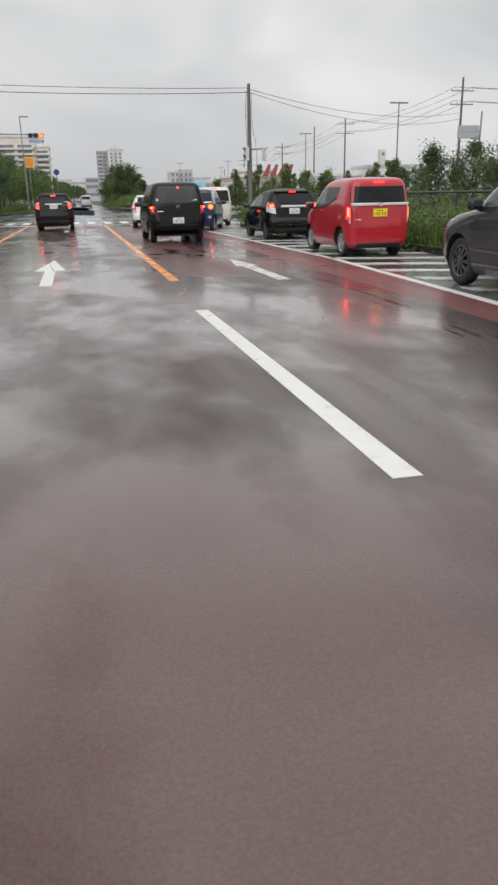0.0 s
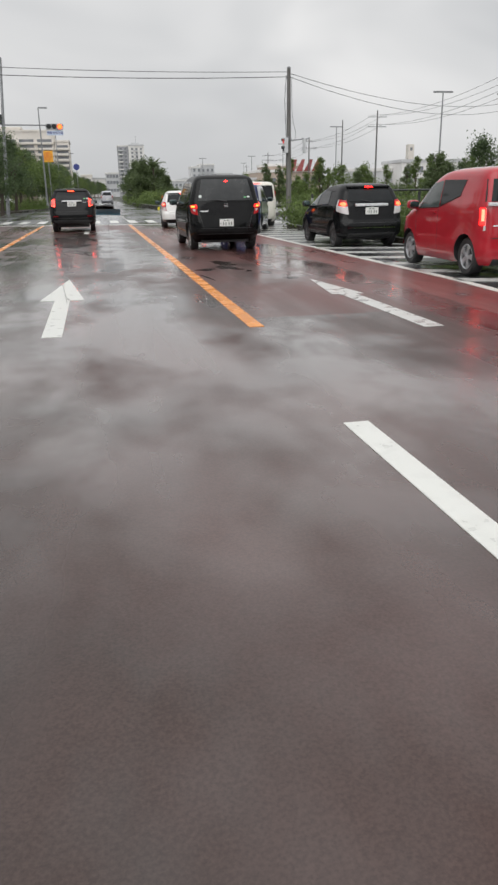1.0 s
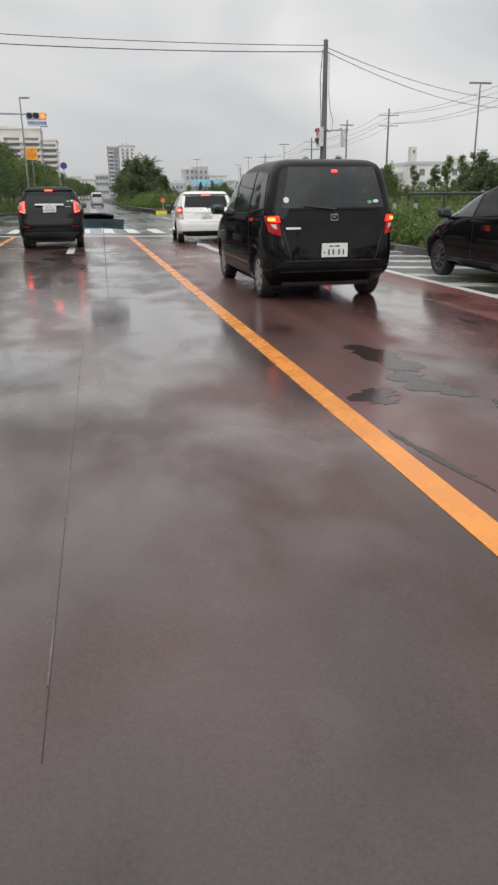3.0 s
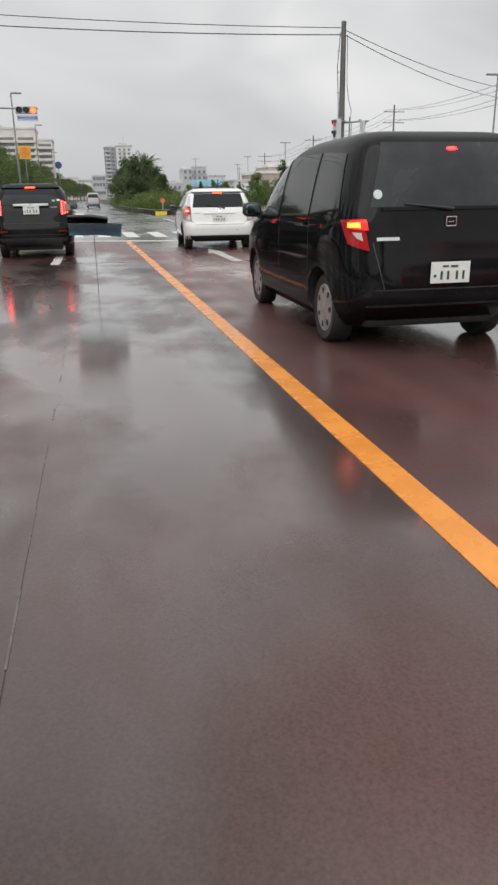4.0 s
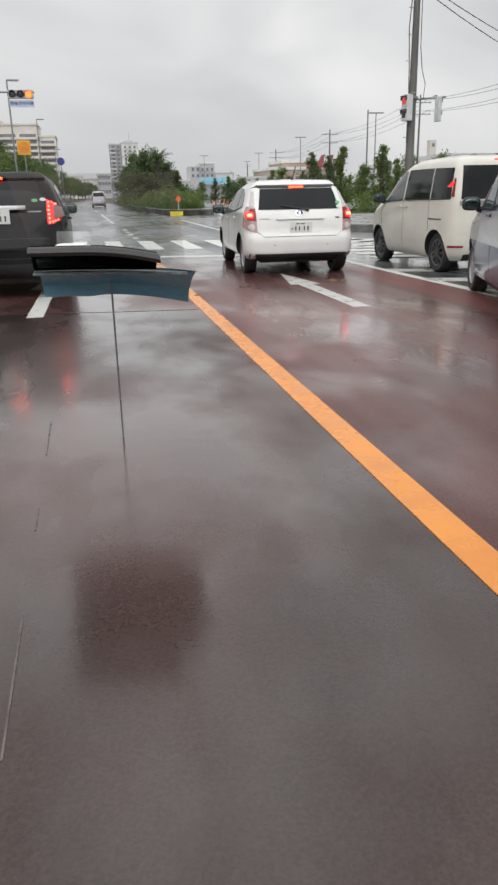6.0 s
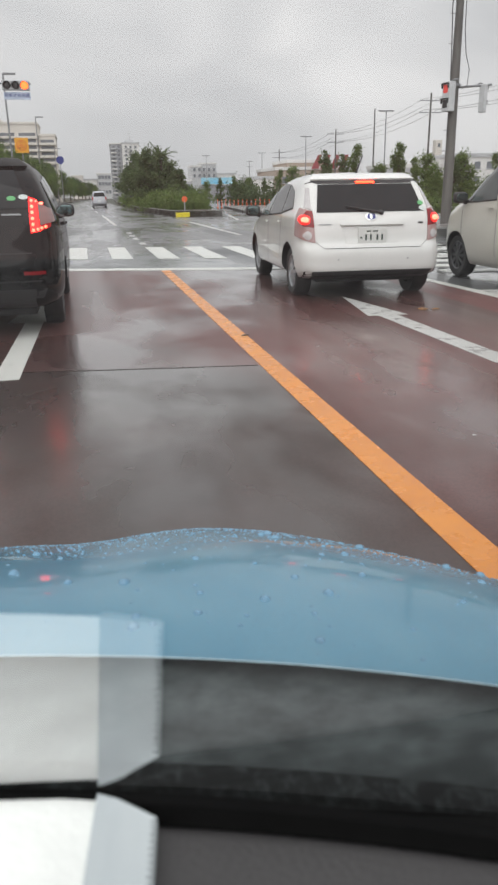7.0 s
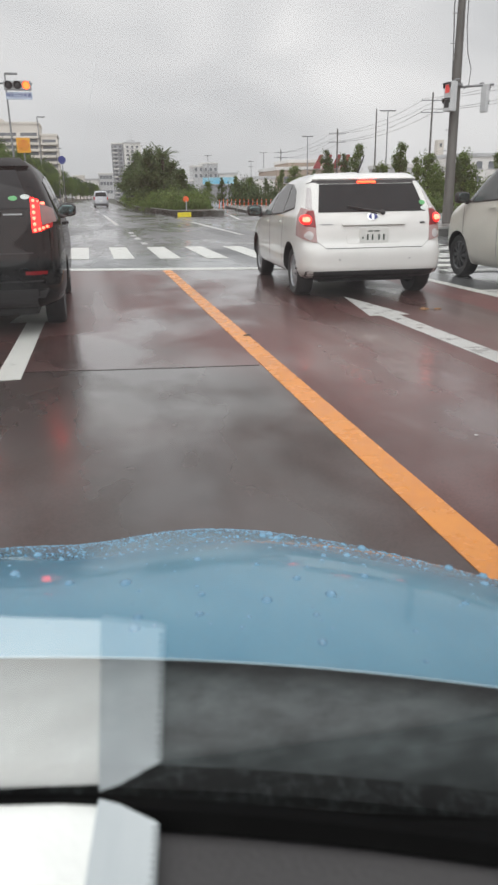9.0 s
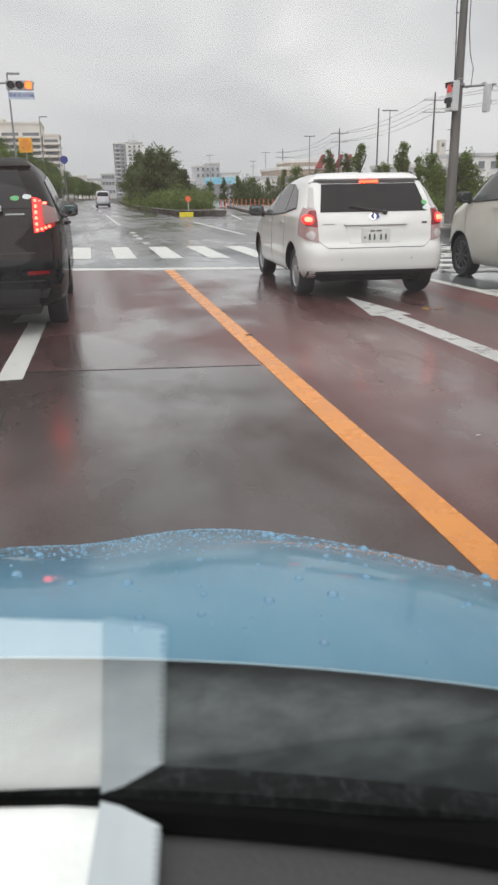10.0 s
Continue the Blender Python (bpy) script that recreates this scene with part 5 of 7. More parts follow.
# silver minibus far up the road
BUS = [(z * 1.06, a, b * 1.03, w * 1.0, n) for z, a, b, w, n in MINIVAN]
car, s = build_car("silver_van", (1.75, 112, 0), "silver van driving off up the wet road", "queued cars", BUS, SILVER_PAINT, "cover", (0.74, 3.34), 0.835,
    [("rear_window", ("x", -0.66, -0.54), ("x", 0.66, 0.54), (1.22, 1.66), (1.22, 1.66)),
     ("side_window", ("y", 0.34, 0.46), ("y", 2.98, 2.40), (1.16, 1.6), (1.12, 1.56))],
    [("tail_light", ("x", 0.70, 0.68), ("y", 0.16, 0.16), (0.85, 1.2), (0.85, 1.2), LAMP_RED, 0.012)], plate=(-0.002, 0.72, PLATE_WHITE))

# white small car parked beyond the verge
build_car("parked_car", (-10.6, 74.5, 0.14), "white small car parked beyond the verge trees", "", BOXY, WHITE_PAINT, "cover", (0.46, 2.86), 0.725, BOXY_GLASS,
    [("tail_light", ("x", 0.655, 0.655), ("y", 0.09, 0.09), (0.72, 1.06), (0.72, 1.06), LAMP_RED, 0.012)], turn=-78, seams=((1.58, 1.58, 0.36, 1.04),), mirror=(2.36, 1.02))

# ---- poles, lamps, signals and cables ----


def crossarm(pole, z, half, y=0.0):
    a = part("crossarm", Geo().box(-half, half, y - 0.05, y + 0.05, z - 0.05, z + 0.05, 0.01), STEEL, pole)
    for x in (-half + 0.1, -half * 0.4, half * 0.4, half - 0.1):
        part("insulator", Geo().lathe([(0.02, 0.05), (0.05, 0.09), (0.03, 0.13), (0.05, 0.17), (0.02, 0.22)], 10, "z", (x, y, z)), SIGNAL_BODY, a)


def utility_pole(x, y, h, arms, r=0.16, mat=POLE_GREY, label="tall grey concrete utility pole", turn=0.0, box=False, z0=0.0):
    p = thing("utility_pole", (x, y, z0), label, "utility pole", "utility poles", turn)
    part("pole", Geo().tube([(0, 0, -0.1), (0, 0, h * 0.5), (0, 0, h)], r, 14, r * 0.62), mat, p, smooth=50)
    for z, half in arms:
        crossarm(p, h - z, half)
    if box:
        part("transformer", Geo().lathe([(0.001, -0.45), (0.26, -0.42), (0.28, 0.3), (0.2, 0.38), (0.001, 0.4)], 16, "z", (0.42, 0, h - 2.4)), STEEL, p, smooth=40)
    return p


def street_lamp(x, y, h, arm=0.75, both=True, z0=0.15, label="slim grey street lamp with a flat double head"):
    p = thing("street_lamp", (x, y, z0), label, "street lamp", "street lamps")
    part("pole", Geo().tube([(0, 0, -0.15), (0, 0, h)], 0.10, 10, 0.055), STEEL, p, smooth=50)
    part("base", Geo().lathe([(0.16, -0.1), (0.16, 0.35), (0.10, 0.45)], 12, "z"), STEEL, p)
    for sgn in ((-1, 1) if both else (1,)):
        hd = part("lamp_head", Geo().box(min(0, sgn * arm), max(0, sgn * arm), -0.12, 0.12, h - 0.03, h + 0.09, 0.03), STEEL, p)
        part("diffuser", Geo().box(min(sgn * 0.15, sgn * (arm - 0.05)), max(sgn * 0.15, sgn * (arm - 0.05)), -0.09, 0.09, h - 0.045, h - 0.031), SIGNAL_BODY, hd)
    return p


near_pole = utility_pole(11.5, 46.2, 7.85, [], 0.165, POLE_GREY, "weathered concrete pole carrying pedestrian signals and cables", z0=0.2)
part("cable_band", Geo().lathe([(0.19, -0.02), (0.19, 0.05), (0.15, 0.05)], 14, "z", (0, 0, 4.05)), STEEL, near_pole)
part("cable_drop", Geo().tube([(-0.16, -0.05, 7.5), (-0.26, -0.06, 6.2), (-0.20, -0.06, 5.0), (-0.17, -0.05, 4.1), (-0.17, -0.05, 2.6)], 0.016, 6), CABLE, near_pole)
part("cable_drop", Geo().tube([(0.13, -0.12, 7.4), (0.16, -0.12, 5.6), (0.26, -0.10, 4.9), (0.40, -0.1, 4.5), (0.36, -0.1, 4.05), (0.2, -0.1, 3.95)], 0.013, 6), CABLE, near_pole)
part("signal_arm", Geo().tube([(0, 0, 4.0), (0.6, 0, 4.05), (1.25, 0, 4.10)], 0.035, 8), STEEL, near_pole)
part("pole_top_cap", Geo().lathe([(0.10, 7.84), (0.12, 7.9), (0.001, 7.98)], 14, "z"), STEEL, near_pole)
for z in (1.6, 2.2, 2.8, 5.2, 6.0, 6.8):
    part("step_bolt", Geo().tube([(-0.1, 0, z), (-0.28, 0, z)], 0.012, 6), STEEL, near_pole)


def pedestrian_signal(x, y, z, lit, turn):
    p = thing("pedestrian_signal", (x, y, z), "grey pedestrian signal with a red upper lens lit" if lit else "grey pedestrian signal seen from its back", "traffic signal", "signals", turn)
    part("housing", Geo().box(-0.17, 0.17, -0.14, 0.10, -0.42, 0.42, 0.03), SIGNAL_PALE, p)
    for k, (zz, m) in enumerate(((0.21, SIGNAL_PED if lit else SIGNAL_OFF), (-0.21, SIGNAL_OFF))):
        part("lens", Geo().box(-0.10, 0.10, -0.152, -0.14, zz - 0.11, zz + 0.11, 0.005), m, p)
        part("hood", Geo().box(-0.15, 0.15, -0.24, -0.13, zz + 0.14, zz + 0.155).box(-0.15, -0.14, -0.20, -0.13, zz + 0.02, zz + 0.14).box(0.14, 0.15, -0.20, -0.13, zz + 0.02, zz + 0.14), STEEL_DARK, p)
    part("bracket", Geo().tube([(0.0, 0.0, 0.40), (0.14, 0.06, 0.47), (0.30, 0.10, 0.44)], 0.025, 6), STEEL, p)
    return p


pedestrian_signal(11.27, 46.05, 3.93, True, -78)
pedestrian_signal(12.45, 46.15, 3.90, False, 112).scale = (0.62, 0.62, 0.95)

signal_pole = thing("traffic_signal", (-6.9, 64, 0.15), "horizontal three-lens traffic signal showing red on a long arm", "traffic signal", "signals")
part("pole", Geo().tube([(0, 0, -0.2), (0.35, 0, 5.5), (0.75, 0, 11.0)], 0.15, 12, 0.09), STEEL, signal_pole, smooth=50)
part("junction_box", Geo().box(-0.05, 0.35, -0.2, 0.2, 6.4, 7.1, 0.02), STEEL_DARK, signal_pole)
part("arm", Geo().tube([(0.4, 0, 6.38), (2.4, 0, 6.36), (4.9, 0, 6.34)], 0.06, 8, 0.045), STEEL, signal_pole)
hs = part("housing", Geo().box(3.55, 4.85, -0.14, 0.02, 6.02, 6.46, 0.06), SIGNAL_BODY, signal_pole)
for i, x in enumerate((3.79, 4.20, 4.61)):
    part("lens", Geo().lathe([(0.17, 0.0), (0.17, -0.02), (0.10, -0.04), (0.001, -0.05)], 24, "y", (x, -0.14, 6.24)), SIGNAL_RED if i == 2 else SIGNAL_OFF, hs)
    part("visor", Geo().add([(x + 0.185 * math.cos(a), yy, 6.24 + 0.185 * math.sin(a)) for yy in (-0.14, -0.32) for a in np.linspace(-0.3, math.pi + 0.3, 17)],
                            [(k, k + 1, 18 + k, 17 + k) for k in range(16)]), STEEL_DARK, hs)
sg = part("sign_board", Geo().box(3.6, 4.85, -0.06, -0.03, 5.62, 5.96, 0.01), SIGN_WHITE, signal_pole, "pale board with blue characters under the lenses")
board_text = bpy.data.curves.new("board_text", "FONT")
board_text.body, board_text.size, board_text.align_x, board_text.align_y, board_text.extrude = "時差式信号機", 0.20, "CENTER", "CENTER", 0.004
lettered = new("lettering", board_text)
letters = bpy.data.meshes.new_from_object(lettered.evaluated_get(bpy.context.evaluated_depsgraph_get()))
bpy.data.objects.remove(lettered)
letters.materials.clear()
letters.materials.append(SIGN_BLUE)
part("lettering", letters, None, sg, "blue characters on the pale board").matrix_basis = pose(4.225, -0.066, 5.79, 90)

warn = thing("warning_sign", (-5.26, 100, 0.15), "orange-yellow square sign with a ringed emblem on a post", "road sign")
part("post", Geo().tube([(0, 0.06, -0.2), (0, 0.06, 6.4)], 0.06, 10), STEEL, warn)
bd = part("board", Geo().box(-0.62, 0.62, -0.03, 0.0, 5.1, 6.42, 0.02), SIGN_ORANGE, warn)
part("emblem", Geo().lathe([(0.46, -0.034), (0.46, -0.045), (0.40, -0.045), (0.40, -0.034)], 28, "y", (0, 0, 5.76)), SIGN_RED, bd)
for a in (90, 210, 330):
    c, q = 0.19 * math.cos(radians(a)), 0.19 * math.sin(radians(a))
    part("emblem", Geo().lathe([(0.15, -0.034), (0.15, -0.046), (0.10, -0.046), (0.10, -0.034)], 20, "y", (c, 0, 5.76 + q)), SIGN_RED, bd)
nopark = thing("round_sign", (-2.0 - 2.4, 107, 0.15), "round blue road sign on a slim white post", "road sign")
part("post", Geo().tube([(2.35, 0.06, -0.2), (2.35, 0.06, 5.0)], 0.04, 8), STEEL, nopark)
part("disc", Geo().lathe([(0.001, -0.02), (0.40, -0.02), (0.40, 0.0), (0.001, 0.0)], 28, "y", (2.35, 0, 4.75)), SIGN_BLUE, nopark)

street_lamp(-5.0, 85, 9.7, 0.9, False)
street_lamp(-5.3, 130, 11.0, 1.0, False)
street_lamp(-4.6, 172, 9.6, 1.0, False)
for x, y, h in ((32.2, 69.5, 9.6), (34.8, 109, 9.8), (36.4, 147, 9.8), (40.2, 195, 9.8), (29, 205, 9.8), (47, 240, 9.8)):
    street_lamp(x, y, h, 0.95)
pole_list = [(43.9, 116.8, 12.9, ((0.9, 1.5), (2.3, 1.5))), (42.2, 149, 11.3, ((0.8, 1.5), (2.1, 1.5))), (49.0, 149, 14.4, ()), (46.8, 205, 11.3, ((0.8, 1.7), (1.9, 1.7))), (40.6, 72.5, 12.6, ((1.3, 1.3), (2.6, 1.3))),
             (60, 300, 11.5, ((0.8, 1.2),))]
for x, y, h, arms in pole_list:
    utility_pole(x, y, h, arms, 0.11 if y < 80 and h < 9 else 0.16, POLE_GREY)
post = thing("sign_post", (39.8, 67, 0.2), "grey post carrying a blank grey back of a board", "road sign")
part("post", Geo().tube([(0, 0, -0.2), (0.12, 0, 8.6)], 0.10, 10, 0.08), STEEL, post)
part("board", Geo().box(-2.4, -0.05, -0.04, 0.0, 6.1, 7.3, 0.03), SIGNAL_BODY, post)
part("arm", Geo().tube([(0, 0, 6.7), (-2.3, 0, 6.7)], 0.05, 8), STEEL, post)


def cable(name, a, b, sag, r=0.013, label="thin dark overhead cable"):
    a, b = Vector(a), Vector(b)
    pts = [a.lerp(b, i / 20) - Vector((0, 0, sag * 4 * (i / 20) * (1 - i / 20))) for i in range(21)]
    return single(name, Geo().tube(pts, r, 5, caps=False), CABLE, label, "cable", group="overhead cables")


cable("overhead_cable", (11.45, 46.2, 7.88), (-32, 43, 9.4), 0.75, 0.016)
cable("overhead_cable", (11.45, 46.2, 7.62), (-32, 43, 9.1), 0.85, 0.020)
cable("overhead_cable", (11.55, 46.2, 7.80), (40.4, 72.5, 9.2), 0.9, 0.016)
cable("overhead_cable", (11.55, 46.2, 7.62), (40.4, 72.5, 8.6), 1.1, 0.016)
for dz in (0.85, 2.15):
    for x, y, h, x1, y1, h1 in ((43.9, 116.8, 12.9, 42.2, 149, 11.3), (42.2, 149, 11.3, 46.8, 205, 11.3), (43.9, 116.8, 12.9, 40.6, 72.5, 12.3), (40.6, 72.5, 12.3, 62, 55, 12)):
        for k in (-0.9, 0.9):
            cable("overhead_cable", (x + k, y, h - dz + 0.2), (x1 + k, y1, h1 - dz + 0.2), 0.9, 0.02)


# ---- planting ----
def leaf_cloud(centres, count, size, spread, flat=1.0, up=0.0, seed=1):
    """Many single leaves round the given centres (x, y, z, radius)."""
    rng = np.random.default_rng(seed)
    c = np.array(centres, float)
    pick = rng.choice(len(c), count, p=c[:, 3] ** 2 / (c[:, 3] ** 2).sum())
    d = rng.normal(size=(count, 3))
    d /= np.linalg.norm(d, axis=1)[:, None]
    rad = c[pick, 3] * (1 - spread * rng.random(count) ** 1.6)
    p = c[pick, :3] + d * rad[:, None] * np.array([1, 1, flat]) + rng.normal(size=(count, 3)) * (0.4 * c[pick, 3])[:, None]
    a = rng.normal(size=(count, 3)) + d * 0.6 + np.array([0, 0, up])
    a /= np.linalg.norm(a, axis=1)[:, None]
    b = np.cross(a, rng.normal(size=(count, 3)))
    b /= np.linalg.norm(b, axis=1)[:, None]
    s = size * (0.6 + 0.8 * rng.random(count))
    ax, bx = a * s[:, None], b * (s * 0.48)[:, None]
    quad = np.stack([p - ax, p + bx, p + ax, p - bx], 1).reshape(-1, 3)
    g = Geo()
    g.v = quad.tolist()
    g.f = [(i, i + 1, i + 2, i + 3) for i in range(0, 4 * count, 4)]
    return g


def bend(y):
    """How far the road beyond the junction has curved to the right."""
    return 1.15e-4 * max(0.0, y - 105) ** 2


def crown_centres(rng, h0, h1, r, n, column=False):
    out = []
    for _ in range(n):
        q = rng.random()
        z = h0 + (h1 - h0) * q
        w = r * (1 - q) ** 0.7 * 1.1 + 0.1 * r if column else r * (1 - (2 * q - 0.7) ** 2 * 0.55)
        a, d = rng.random() * 2 * math.pi, rng.random() ** 0.6
        out.append((w * d * math.cos(a), w * d * math.sin(a), z + 0.12 * r * rng.normal(), r * (0.10 + 0.24 * rng.random() ** 2)))
    return out


def tree(name, at, h, r, leaf, seed, label, leaves=2600, size=0.17, bare=0.28, n=26, turn=0.0, group="street trees", column=False):
    rng = np.random.default_rng(seed)
    t = thing(name, at, label, "tree", group, turn)
    top = h * 0.72
    trunk = Geo().tube([(0, 0, -0.2), (0.06 * r, 0.03, h * 0.22), (-0.05 * r, 0.05, h * 0.45), (0.04 * r, 0, top)], 0.05 * h * 0.42 + 0.04, 9, 0.03)
    cs = crown_centres(rng, h * bare, h * 0.95, r, int(n * 2.4), column)
    for x, y, z, q in cs[: n // 2]:
        z0 = max(h * 0.2, z - 0.35 * h * rng.random() - 0.3)
        trunk.tube([(0, 0, z0), (x * 0.5, y * 0.5, (z0 + z) / 2 + 0.1), (x, y, z)], 0.045, 5, 0.012)
    part("trunk", trunk, BARK, t)
    part("crown", leaf_cloud(cs, int(leaves * 2.9), size * 0.50, 0.9, 0.9, 0.1, seed), leaf, t)
    return t


lt = [tree("street_tree", (-6.9, 60, 0.15), 5.7, 2.1, LEAF, 11, "leafy dark green street tree on the verge"),
      tree("street_tree", (-6.8, 69.5, 0.15), 5.8, 2.2, LEAF, 12, "leafy dark green street tree on the verge"),
      tree("street_tree", (-7.2, 78.5, 0.15), 5.6, 2.2, LEAF_B, 13, "leafy fresh green street tree on the verge")]
for i, (x, y, k) in enumerate(((-9.8, 56, 1.05), (-10, 66, 1.0), (-7.0, 87, 0.98), (-7.3, 96, 0.98), (-9.6, 80, 1.1), (-6.2, 106, 1.03), (-6.4, 117, 1.05), (-9.5, 100, 1.1), (-6.4, 129, 1.1), (-6.5, 142, 1.1), (-6.6, 156, 1.15),
                               (-6.8, 172, 1.2), (-7, 190, 1.2), (-7, 212, 1.25), (-7.2, 236, 1.3), (-9.8, 120, 1.15), (-10, 140, 1.2),
                               (-6.6, 258, 1.2), (-6.6, 280, 1.2), (-6.4, 302, 1.15), (-6.4, 326, 1.2), (-6.4, 350, 1.2), (-6.2, 376, 1.2), (-6.2, 402, 1.2), (-6.2, 428, 1.25))):
    c = copy_thing(lt[i % 3], pose(x + bend(y), y, 0.15, 0, 0, 70 * i))
    c.scale = (k, k, k * (0.94 + 0.04 * (i % 4)))
for i in range(9):                      # the same row goes on unseen beside the lanes, to darken the cars' reflections
    copy_thing(lt[i % 3], pose(-9.6 - 0.7 * (i % 2), 46 - 6.4 * i, 0.15, 0, 0, 50 * i))
for i in range(5):                      # and unseen behind, on both sides: added so black cars mirror dark trees
    copy_thing(lt[i % 3], pose(-9.8, -13 - 7.5 * i, 0.15, 0, 0, 40 * i))
    copy_thing(lt[(i + 1) % 3], pose(11.6, -17 - 7.5 * i, 0.13, 0, 0, 60 * i))
# an added unseen row across the road behind, for the same dark reflections
for i in range(8):
    copy_thing(lt[i % 3], pose(-9.5 + 2.9 * i, -62 - 1.5 * (i % 2), -0.03, 0, 0, 80 * i))

# the overgrown median
tree("tree", (5.8, 92, 0.3), 4.5, 1.7, LEAF_C, 21, "bushy olive-green tree on the median island", 3200, 0.2, 0.15, 30, group="median planting")
tree("tree", (7.2, 96, 0.3), 4.8, 1.6, LEAF_C, 22, "olive-green bushy tree on the median island", 3000, 0.2, 0.15, 30, group="median planting")
tree("tree", (5.6, 104, 0.3), 5.0, 1.8, LEAF_C, 23, "bushy olive-green tree on the median island", 2600, 0.2, 0.1, 28, group="median planting")
tree("tree", (8.2, 90, 0.3), 2.9, 1.2, LEAF_C, 24, "low bushy tree on the median island", 2600, 0.18, 0.1, 26, group="median planting")
tree("tree", (5.7, 118, 0.3), 4.4, 1.6, LEAF, 25, "dark bushy tree on the median island", 1800, 0.2, 0.1, 22, group="median planting")


def palm(at, h, reach, count, seed, label):
    """A palm: a ringed stem and arching fronds of narrow leaflets."""
    rg = np.random.default_rng(seed)
    t = thing("palm", at, label, "palm", "median planting")
    part("trunk", Geo().lathe([(0.16 - 0.04 * i / 14 + 0.015 * (i % 2), -0.1 + h * i / 14) for i in range(15)], 10, "z"), BARK, t)
    for k in range(count):
        a, e = 2.4 * k + 0.3 * rg.random(), 0.35 + 0.95 * rg.random()
        g, size = Geo(), reach * (0.75 + 0.4 * rg.random())
        rib = [Vector((size * q * math.cos(a) * (0.5 + 0.5 * math.cos(e)), size * q * math.sin(a) * (0.5 + 0.5 * math.cos(e)), h + size * (q * math.sin(e) - 0.75 * q * q * math.cos(e)))) for q in np.linspace(0, 1, 12)]
        g.tube(rib, 0.022, 5, 0.006)
        side = Vector((-math.sin(a), math.cos(a), 0))
        for i in range(1, 12):
            d = (rib[i] - rib[i - 1]).normalized()
            for q in (0.0, 0.5):
                p = rib[i - 1].lerp(rib[i], q)
                for sgn in (-1, 1):
                    tip = p + (side * sgn * 0.75 + d * 0.6 + Vector((0, 0, -0.25))) * 0.42 * size / 1.6 * (1.15 - i / 13)
                    g.add([p - d * 0.03, p + d * 0.03, tip], [(0, 1, 2)])
        part("frond", g, LEAF_C, t)
    return t


palm((7.0, 92.5, 0.3), 4.0, 1.8, 22, 71, "palm with arching feathery fronds on the median")
palm((5.9, 97, 0.3), 3.4, 1.7, 18, 72, "low palm with arching fronds on the median")
rng = np.random.default_rng(3)


def bush_row(name, line, n, r, h, leaf, count, label, seed, size=0.12, base=0.3):
    rg = np.random.default_rng(seed)
    cs = []
    for _ in range(n):
        q = rg.random() * (len(line) - 1)
        i = min(int(q), len(line) - 2)
        x = line[i][0] + (line[i + 1][0] - line[i][0]) * (q - i) + rg.normal() * r * 0.5
        y = line[i][1] + (line[i + 1][1] - line[i][1]) * (q - i) + rg.normal() * r * 0.5
        cs.append((x, y, base + h * rg.random() * 0.75, r * (0.4 + 0.4 * rg.random())))
    return single(name, leaf_cloud(cs, int(count * 2.2), size * 0.65, 0.8, 0.8, 0.3, seed), leaf, label, "shrubs", "stuff")


bush_row("median_shrubs", [(5.0, 80), (5.0, 96), (5.7, 120), (6.6, 150)], 60, 0.8, 1.1, LEAF_B, 6000, "low fresh green shrubs along the median kerb", 31)
bush_row("median_shrubs", [(6.0, 76), (7.4, 79), (8.6, 84), (10, 92)], 46, 0.9, 1.0, LEAF_B, 5200, "low fresh green shrubs on the nose of the median", 32)
bush_row("median_shrubs", [(7.0, 86), (9.0, 92), (10.5, 100)], 26, 1.0, 1.6, LEAF_C, 3000, "dense olive shrubs on the median", 33, 0.16)
bush_row("verge_shrubs", [(-8, 68), (-7.5, 76), (-7, 90), (-7, 120)], 40, 0.9, 0.7, LEAF_B, 3600, "low green shrubs under the street trees", 34, 0.13, 0.15)
# unseen shrubs, added with the tree row to darken the cars' reflections
bush_row("verge_shrubs", [(-8.0, 38), (-8.2, 20), (-8.0, 4), (-8.2, -8)], 70, 0.7, 0.9, LEAF, 6000, "low dark shrubs under the street trees", 45, 0.16, 0.15)
bush_row("roadside_hedge", [(8.5, 2), (8.45, 12), (8.2, 20), (7.8, 27), (7.6, 30.2)], 135, 0.55, 0.80, LEAF_B, 15000, "unkempt green hedge behind the kerb", 35, 0.075, 0.1)
bush_row("roadside_hedge", [(7.8, 30.0), (9.5, 30.3), (14, 30.4), (22, 30.5)], 80, 0.6, 0.80, LEAF_B, 9000, "unkempt green hedge at the end of the verge", 36, 0.08, 0.1)
bush_row("roadside_shrubs", [(10.8, 6), (10.9, 16), (11.2, 27)], 60, 1.0, 1.0, LEAF_C, 6000, "taller dull green shrubs behind the railing", 37, 0.13, 0.1)
bush_row("far_bushes", [(14.5, 101), (18, 96), (23, 90)], 40, 1.3, 2.3, LEAF, 5200, "dark green bushes behind the side road", 38, 0.18, 0.2)
bush_row("far_bushes", [(24, 92), (34, 90), (46, 88)], 44, 1.5, 1.9, LEAF_C, 4600, "dull green bushes behind the side road", 39, 0.2, 0.2)
bush_row("corner_bushes", [(15, 60), (22, 59), (30, 58), (40, 56)], 60, 0.9, 0.6, LEAF_B, 6000, "low green planting along the far pavement", 40, 0.12, 0.15)

